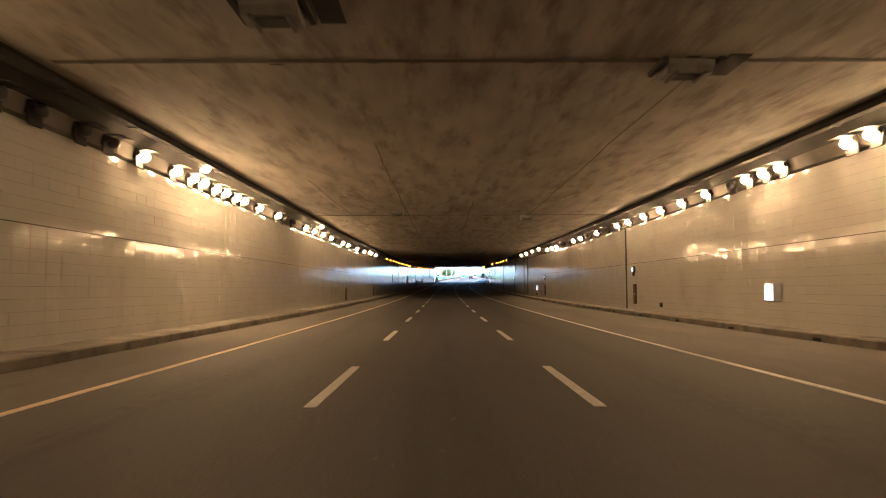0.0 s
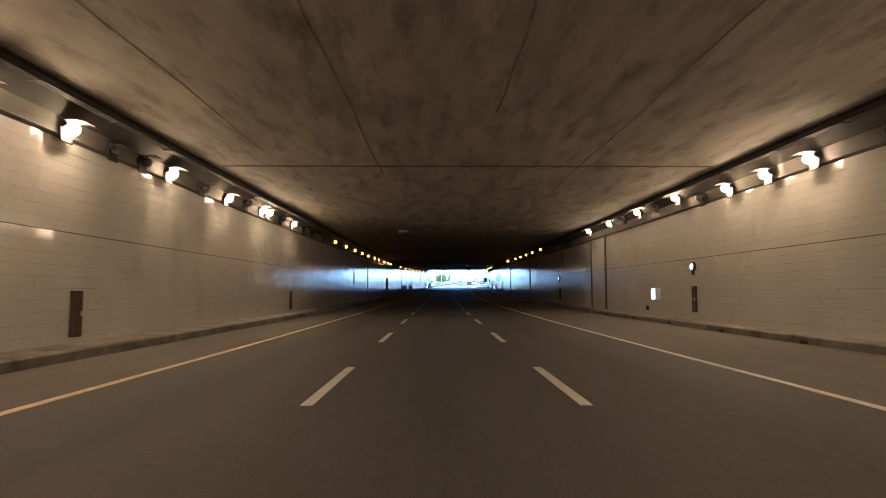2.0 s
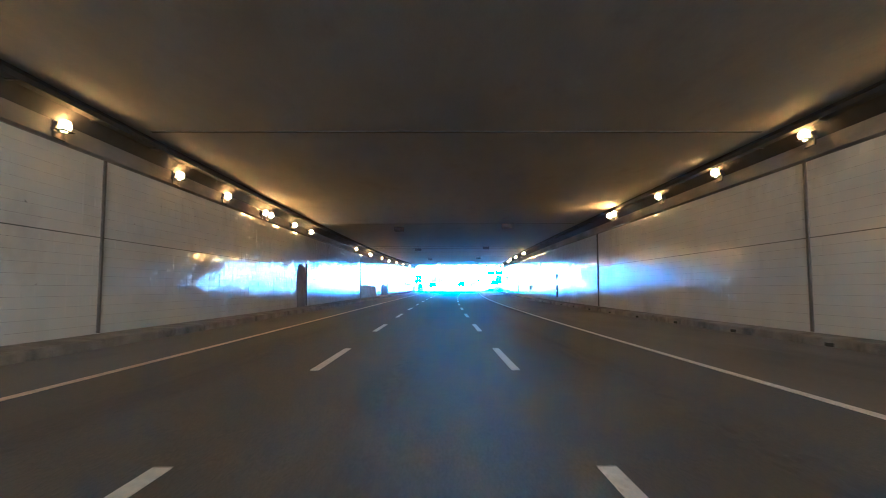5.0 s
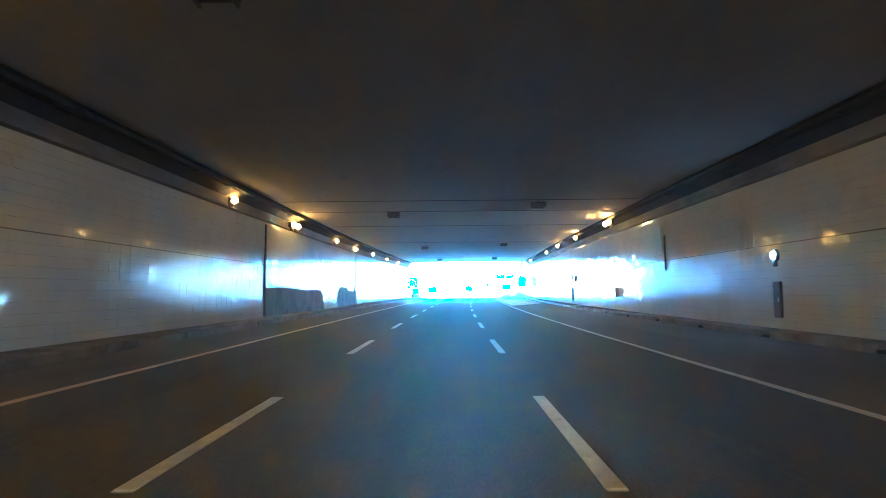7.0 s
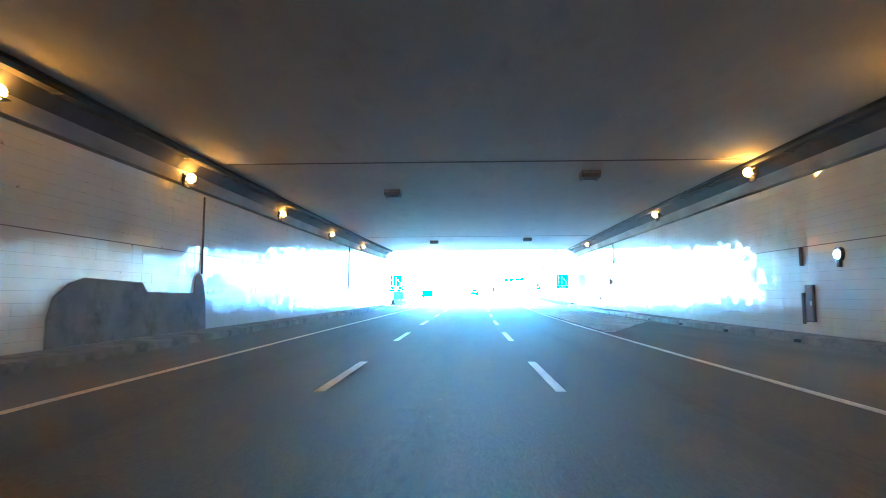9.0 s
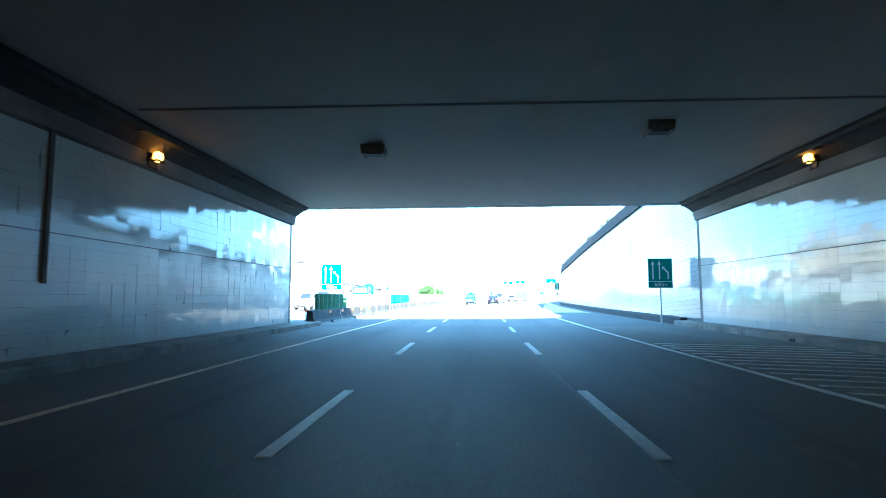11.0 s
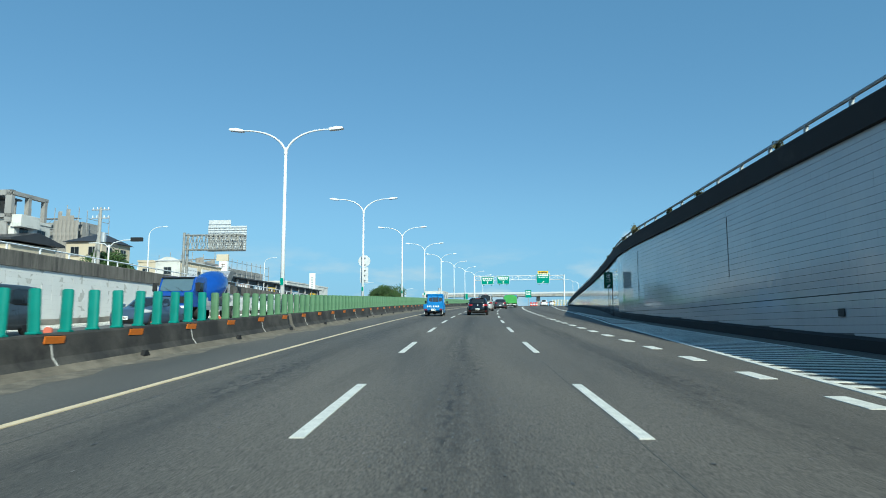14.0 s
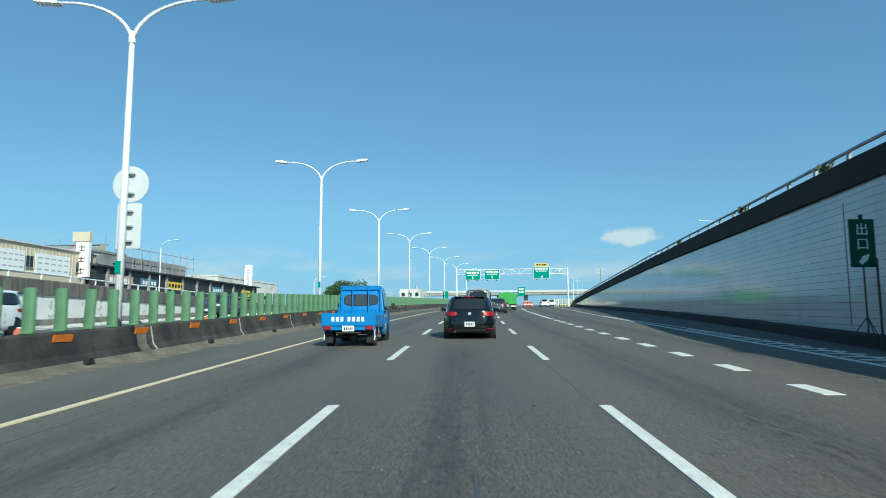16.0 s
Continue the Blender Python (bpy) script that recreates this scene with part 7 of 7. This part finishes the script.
def single_lamp(m, flip=1, h=7.0):
    t = thing("street_lamp", m, "pale single-arm street lamp beside the shop road", "street lamp", "single-arm lamps")
    part("pole", rod((0, 0, 0), (0, 0, h), 0.09, 0.06, 10), POLE, t)
    part("arm", tube([(0, 0, h - 0.05), (0.25 * flip, 0, h + 0.45), (0.8 * flip, 0, h + 0.75), (1.7 * flip, 0, h + 0.85)], 0.04), POLE, t)
    part("lamp_head", box(0.6, 0.22, 0.10, x=1.95 * flip, z=h + 0.80, bevel=0.03), POLE, t)
    return t


single_lamp(at(321.6, -38.9, 1.8), 1, 7.4)
single_lamp(at(359, -40.2, 0.4), 1, 7.8)
single_lamp(at(392, -31.0, 0.0), 1, 4.8)
single_lamp(at(430, -30.0, -0.3), 1, 4.6)
first = thing("traffic_signal", at(313.5, -38.4, 1.9), "dark traffic signal head on a pale mast arm", "traffic light")
part("mast", rod((0, 0, 0), (0, 0, 5.3), 0.10, 0.08, 10), POLE, first)
part("arm", tube([(0, 0, 5.0), (0.5, 0, 5.5), (1.6, 0, 5.75), (3.0, 0, 5.8)], 0.05), POLE, first)
part("signal_head", box(1.3, 0.25, 0.42, x=3.0, z=5.6, bevel=0.03), BLACK, first)
part("arm", tube([(0, 0, 5.0), (-0.5, 0, 5.4), (-1.4, 0, 5.5), (-2.2, 0, 5.5)], 0.05), POLE, first)


# ---- trees ----
def tree(m, crown_r, crown_h, trunk_h, seed, label, n=900, leaf=0.32, flat=0.75):
    """A tapered trunk with forked limbs and a crown of leaf clumps."""
    rnd = random.Random(seed)
    t = thing("tree", m, label, "tree")
    bm = tube([(0, 0, -0.3), (0.06, 0.03, trunk_h * 0.5), (0.0, 0.1, trunk_h), (0.1, 0.1, trunk_h + crown_h * 0.5)], [0.22, 0.17, 0.13, 0.04], 8)
    for i in range(7):
        a = i * 0.9 + rnd.uniform(-0.3, 0.3)
        z = trunk_h * rnd.uniform(0.75, 1.1)
        r = crown_r * rnd.uniform(0.5, 0.85)
        tube([(0, 0, z), (r * 0.5 * math.cos(a), r * 0.5 * math.sin(a), z + crown_h * 0.2), (r * math.cos(a), r * math.sin(a), z + crown_h * rnd.uniform(0.3, 0.6))], [0.09, 0.06, 0.025], 6, bm)
    part("trunk", bm, BARK, t)
    lobes = [(rnd.uniform(0, 6.28), rnd.uniform(0.2, 0.75) * crown_r, rnd.uniform(0.1, 0.85) * crown_h, crown_r * rnd.uniform(0.28, 0.5)) for _ in range(16)]
    verts, faces = [], []
    for _ in range(n):
        a, r, z, q = rnd.choice(lobes)
        d = Vector((rnd.gauss(0, 1), rnd.gauss(0, 1), rnd.gauss(0, 0.8))).normalized() * q * rnd.uniform(0.6, 1.08)
        c = Vector((r * math.cos(a), r * math.sin(a), trunk_h * 0.9 + z * flat)) + d
        rot = Euler((rnd.uniform(0, 6.28), rnd.uniform(0, 6.28), rnd.uniform(0, 6.28))).to_matrix()
        for k in range(3):
            b = len(verts)
            o = c + Vector((rnd.uniform(-1, 1), rnd.uniform(-1, 1), rnd.uniform(-1, 1))) * leaf * 0.8
            rot2 = rot @ Euler((k * 1.1, k * 0.7, k * 2.1)).to_matrix()
            verts += [tuple(o + rot2 @ Vector(p)) for p in ((-leaf * 0.5, 0, 0), (0, leaf * 0.24, 0.02), (leaf * 0.5, 0, 0), (0, -leaf * 0.24, -0.02))]
            faces.append((b, b + 1, b + 2, b + 3))
    me = bpy.data.meshes.new("crown")
    me.from_pydata(verts, [], faces)
    part("crown", me, LEAF, t)
    return t


tree(at(318, -41.0, 1.7), 2.5, 4.6, 1.7, 3, "dense dark green street tree below the utility pole", 2600)
tree(at(323, -44.5, 1.7), 2.2, 4.2, 1.7, 5, "dense green street tree beside the shop road", 2200)
tree(at(404, -27.6, -0.3), 3.6, 4.6, 2.0, 8, "broad dark green tree beyond the barrier", 5200, 0.30)
tree(at(408, -31.5, -0.3), 3.2, 4.2, 1.8, 9, "broad dark green tree with a rounded crown", 4800, 0.30)


def wall_plant(m, seed, n=70, reach=0.5):
    """A weed growing out of the coping."""
    rnd = random.Random(seed)
    t = thing("wall_plant", m, "scrubby weed growing on the dark coping", "plant", "weeds on the coping")
    st, verts, faces = None, [], []
    for i in range(7):
        a = rnd.uniform(0, 6.28)
        tip = Vector((math.cos(a) * reach * rnd.uniform(0.3, 1) * 0.6, math.sin(a) * reach * rnd.uniform(0.4, 1.2), rnd.uniform(0.25, 0.75) * reach * 1.4))
        st = rod((0, 0, -0.05), tip, 0.012, 0.005, 5, st)
        for _ in range(n // 7):
            c = tip * rnd.uniform(0.35, 1.05) + Vector((rnd.uniform(-1, 1), rnd.uniform(-1, 1), rnd.uniform(-1, 1))) * 0.10
            rot = Euler((rnd.uniform(0, 6.28), rnd.uniform(0, 6.28), rnd.uniform(0, 6.28))).to_matrix()
            b = len(verts)
            verts += [tuple(c + rot @ Vector(p)) for p in ((-0.07, 0, 0), (0, 0.03, 0), (0.07, 0, 0), (0, -0.03, 0))]
            faces.append((b, b + 1, b + 2, b + 3))
    part("stems", st, BARK, t)
    me = bpy.data.meshes.new("leaves")
    me.from_pydata(verts, [], faces)
    part("leaves", me, LEAF_DRY, t)
    return t


for i, (s, r) in enumerate(((252.5, 0.7), (255, 0.45), (262.8, 0.8), (263.5, 0.5), (272, 0.4), (279.5, 0.45), (284.2, 0.5), (291.5, 0.7), (292.2, 0.6), (296, 0.5), (303, 0.4), (312, 0.5), (326, 0.45))):
    wall_plant(at(s, WR + swing(s) + 0.05, panel_top(s) + 0.79, 0), 20 + i, int(80 + 120 * r), r * 0.62)

# ---- far end ----
sweep("green_fence", [(B_U - 0.36, 0.75), (B_U - 0.36, 1.55), (B_U - 0.40, 1.55), (B_U - 0.40, 0.75)], 408, 558, GREEN_POST, 8.0, label="continuous green anti-glare screen on the barrier", category="fence", kind="thing")
gore = thing("gore_barrier", at(436, 6.3, 0.0), "pale concrete gore wall with red and white crash barrels", "barrier")
part("wall", extrude([(-0.3, 0), (0.3, 0), (0.25, 1.2), (-0.25, 1.2)], 60, "y"), CONCRETE, gore, m=pose(0.8, 32, 0))
for i in range(3):
    b = part("barrel", rod((-0.9 + 0.75 * i, 0, 0), (-0.9 + 0.75 * i, 0, 1.0), 0.33, 0.30, 14), SIGN_RED, gore)
    part("band", rod((-0.9 + 0.75 * i, 0, 0.35), (-0.9 + 0.75 * i, 0, 0.6), 0.345, 0.335, 14), SIGN_WHITE, b)
gs = thing("exit_board", at(438, 4.6, 0.0), "green exit board with white bars at the gore", "road sign")
part("post", rod((0, 0, 0), (0, 0, 4.6), 0.08, 0.08, 8), STEEL, gs)
b = part("board", box(1.7, 0.05, 2.2, y=-0.1, z=2.4), SIGN_GREEN, gs)
bars(b, -0.6, 0.6, 4.1, 0.4, -0.13, SIGN_WHITE, 3)
bars(b, -0.6, 0.6, 3.4, 0.4, -0.13, SIGN_WHITE, 3)
fence = thing("ramp_railing", at(410, 15.0, 0.0, 25), "yellow and white railing across the end of the exit ramp", "railing")
for z in (0.35, 0.85, 1.35):
    part("rail", box(7.6, 0.06, 0.09, z=z), RAIL_YELLOW, fence)
for k in range(20):
    part("post", box(0.12, 0.10, 1.5, x=-3.8 + 0.4 * k), RAIL_YELLOW if k % 2 else SIGN_WHITE, fence)
br = thing("far_overpass", at(610, 20, 2.0), "pale road bridge crossing far ahead", "bridge")
part("deck", box(190, 9, 1.3, x=10, z=3.2), CONCRETE, br)
part("parapet", box(190, 0.3, 1.0, x=10, y=-4.6, z=4.5), SIGN_BACK, br)
for x in (-50, -20, 10, 40, 70):
    part("pier", box(2.0, 2.0, 12, x=x, z=-8.8), CONCRETE, br)
for s, u in ((452, 17.5), (470, 19.5), (495, 22)):
    single_lamp(at(s, u, 0.0), -1, 7.2)
for s, u in ((452, 24.6), (478, 33.0)):
    utility_pole(at(s, u, 0.0))
bs = thing("speed_sign", at(395, -8.0, 0.75), "small blue-green panel sign on the median", "road sign")
part("board", box(0.9, 0.04, 1.3, z=0.9), SIGN_GREEN, bs)
part("post", rod((0, 0.05, 0), (0, 0.05, 2.1), 0.05, 0.05, 8), STEEL, bs)
# unseen round-headed posts on the parapet of the mouth, placed to cast round shadows
for u in (6.6, 7.7):
    pl = thing("parapet_lamp", at(PORTAL + 0.3, u - 1.5, 7.75), "unseen round-headed post above the mouth, added for its shadow", "lamp", "lamps over the mouth")
    part("post", rod((0, 0, 0), (0, 0, 1.8), 0.05, 0.05, 8), STEEL, pl)
    part("head", ellipsoid(0.30, 0.30, 0.18, 14, 8), STEEL, pl, m=pose(0, 0, 1.9))


# rounded corner of the parapet over the mouth
def corner_arc(name, v0, v1, thick, label, material, category):
    pts = [(PORTAL + 0.3 + 4.6 * (1 - math.cos(a)), WR - 5.6 + 5.6 * math.sin(a)) for a in (math.pi / 2 * i / 10 for i in range(11))]
    bm = bmesh.new()
    rings = []
    for i, (s, u) in enumerate(pts):
        a = math.pi / 2 * i / 10
        ds, du = math.cos(a) * thick / 2, -math.sin(a) * thick / 2
        rings.append([bm.verts.new(P(s + e * ds, u + e * du, v)) for e, v in ((-1, v0), (1, v0), (1, v1), (-1, v1))])
    for p, q in zip(rings, rings[1:]):
        for j in range(4):
            bm.faces.new((p[j], p[(j + 1) % 4], q[(j + 1) % 4], q[j]))
    bm.faces.new(rings[0][::-1])
    bm.faces.new(rings[-1])
    bmesh.ops.recalc_face_normals(bm, faces=bm.faces)
    tagged(part(name, bm, material), label, category, kind="structure")


corner_arc("parapet_corner", 6.7, 7.75, 0.3, "rounded concrete corner of the parapet", CONCRETE, "beam")
corner_arc("corner_rail", 8.08, 8.18, 0.1, "curved steel handrail on the parapet corner", STEEL, "railing")

# ---- drains and cracks ----
for s in range(6, 226, 5):
    ob = part("kerb_drain", box(0.05, 0.34, 0.09, x=0.0, z=0.02, bevel=0.01), NEAR_BLACK, m=at(s + 0.3, UR, 0))
    tagged(ob, "dark drain slot in the kerb face", "drain", "drain slots in the kerb", kind="structure")
for s, v0, v1, w in ((254.4, 3.2, 6.0, 0.035), (255.0, 5.0, 6.1, 0.02), (244.4, 3.8, 5.5, 0.015), (276.5, 2.2, 4.6, 0.015), (291.2, 1.2, 4.3, 0.012), (300.5, 0.6, 3.9, 0.02)):
    ob = part("wall_crack", box(0.016, w, v1 - v0, x=-0.004), JOINT, m=at(s, WR + 0.016, v0))
    tagged(ob, "thin dark vertical crack in the white panels", "crack", kind="structure")


def delineator():
    t = thing("delineator", Matrix(), "small white delineator with a red band", "post", "delineators of the opposite carriageway")
    part("post", box(0.10, 0.05, 0.75, bevel=0.01), SIGN_WHITE, t)
    part("band", rod((0, -0.03, 0.62), (0, 0.03, 0.62), 0.11, 0.11, 14), SIGN_RED_SOFT, t)
    part("foot", box(0.22, 0.22, 0.05), BLACK, t)
    return t


for k in range(24):
    m = at(240 + 5.2 * k, -10.2, 0)
    first = delineator() if k == 0 else first
    if k == 0:
        first.matrix_basis = m
    else:
        copy_thing(first, m)


# ---- gaps of the median barrier, laid on in black at the lamp poles, plate on the panels, lamps behind the wall ----
FACE = [(0.006, 0.0), (-0.014, 0.085), (-0.184, 0.305), (-0.264, 0.715), (-0.30, 0.756), (-0.34, 0.70), (-0.28, 0.30), (-0.12, 0.0)]
for sp in POLES[1:7]:
    end = thing("barrier_end", at(sp, B_U, 0), "pale broken concrete barrier end with a gap's shade as a black strip", "barrier", "broken barrier ends beside the poles")
    inv = end.matrix_basis.inverted()
    # Black strip on the unbroken face stands in for the gap's shade.
    gap = sweep("gap", [(B_U + u, v) for u, v in FACE], sp - 0.44, sp - 0.26, BLACK, 1.0, parent=end)
    pier = sweep("pier", [(B_U + u + 0.004, v + 0.003) for u, v in FACE], sp - 0.26, sp + 0.16, DUST, 1.0, parent=end)
    crumb = sweep("rubble", [(B_U + 0.24, 0.012), (B_U + 0.16, 0.05), (B_U + 0.02, 0.12), (B_U - 0.03, 0.0)], sp - 0.35, sp + 0.55, DUST, 0.3, parent=end)
    for o in (gap, pier, crumb):
        o.matrix_parent_inverse = inv
plate_ob = part("wall_plate", box(0.03, 0.30, 0.22, bevel=0.006), DARK_STEEL, m=at(268.8, WR - 0.014, 0.85))
tagged(plate_ob, "small dark steel plate on the white panels", "plate")
single_lamp(at(360, 28.0, 1.6), -1, 8.0)
single_lamp(at(395, 29.2, 0.6), -1, 7.8)
# ---- wall panels: one by one along a stretch, joined beyond it ----
def tiles(wall, u, sg, s0, s1, top, row, length, seam, near, material, v_low, rows=None, gap=0.006, thick=0.012, bed=0.010, tilt=0.008):
    """Glazed panels on a wall. sg: which way the wall faces in u. near: the stretch whose panels are separate parts. seam: depth below the top of the wide joint."""
    n = int((s1 - s0) / length)
    face = u if callable(u) else (lambda s: u)
    count = rows or int(top(s0) / row)
    verts, faces = [], []
    shared = None
    single = 0
    for i in range(n):
        a, b = s0 + i * length + gap / 2, s0 + (i + 1) * length - gap / 2
        ta, tb = top(a), top(b)
        for k in range(count):
            hi, lo = k * row + bed / 2, (k + 1) * row - bed / 2
            if seam and abs(k * row - seam) < row / 2:
                hi += 0.022
            if min(ta, tb) - lo < v_low:
                if min(ta, tb) - hi < v_low + 0.04:
                    continue
                la, lb = v_low, v_low
                cut = True
            else:
                la, lb, cut = ta - lo, tb - lo, False
            jog = random.uniform(-0.0015, 0.0015)
            if near[0] <= a < near[1] and single < 300 and not cut and not (seam and abs(k * row - seam) < row / 2):
                if shared is None:
                    shared = to_mesh(box(thick, b - a, lo - hi), "panel")
                    shared.materials.append(material)
                m = at((a + b) / 2, face(a) + sg * (thick / 2 + jog), (ta + tb) / 2 - lo)
                part("panel", shared, material, wall, m=m @ Matrix.Rotation(math.atan(grade(a) + (tb - ta) / (b - a)), 4, "X"))
                single += 1
                continue
            f = [(a, la), (b, lb), (b, tb - hi), (a, ta - hi)]
            q = len(verts)
            tip = random.uniform(-tilt, tilt) * length
            nod = random.uniform(-tilt, tilt) * row
            verts += [tuple(P(s, face(s) + sg * (thick + jog + (tip if j in (0, 3) else -tip) + (nod if j < 2 else -nod)), v)) for j, (s, v) in enumerate(f)] + [tuple(P(s, face(s), v)) for s, v in f]
            faces.append((q, q + 1, q + 2, q + 3))
            faces += [(q + j, q + (j + 1) % 4, q + 4 + (j + 1) % 4, q + 4 + j) for j in range(4)]
    me = bpy.data.meshes.new("panels")
    me.from_pydata(verts, [], faces)
    bm = bmesh.new()
    bm.from_mesh(me)
    bmesh.ops.recalc_face_normals(bm, faces=bm.faces)
    bm.to_mesh(me)
    bm.free()
    tagged(part("panels", me, material, wall), "glazed wall panels in level rows", kind="stuff")


walls = {o.name: o for o in scene.collection.objects if o.name.startswith("wall_")}
tiles(walls["wall_right"], WR + 0.03, -1, -8.0, PORTAL, lambda s: TILE_TOP, 0.255, 0.55, 2.04, (60.0, 70.0), TILE, 0.24, gap=0.002, bed=0.004, thick=0.007)
tiles(walls["wall_left"], WL - 0.03, 1, -8.0, PORTAL, lambda s: TILE_TOP, 0.255, 0.55, 2.04, (26.0, 36.0), TILE, 0.24, gap=0.002, bed=0.004, thick=0.007)
tiles(walls["wall_cutting"], lambda s: WR + 0.03 + swing(s), -1, PORTAL + 0.03, W_END, panel_top, 0.2174, 0.33, 4.13, (282.0, 286.6), PANEL_SHADE, 0.36, rows=34, gap=0.005, bed=0.010, tilt=0.003)
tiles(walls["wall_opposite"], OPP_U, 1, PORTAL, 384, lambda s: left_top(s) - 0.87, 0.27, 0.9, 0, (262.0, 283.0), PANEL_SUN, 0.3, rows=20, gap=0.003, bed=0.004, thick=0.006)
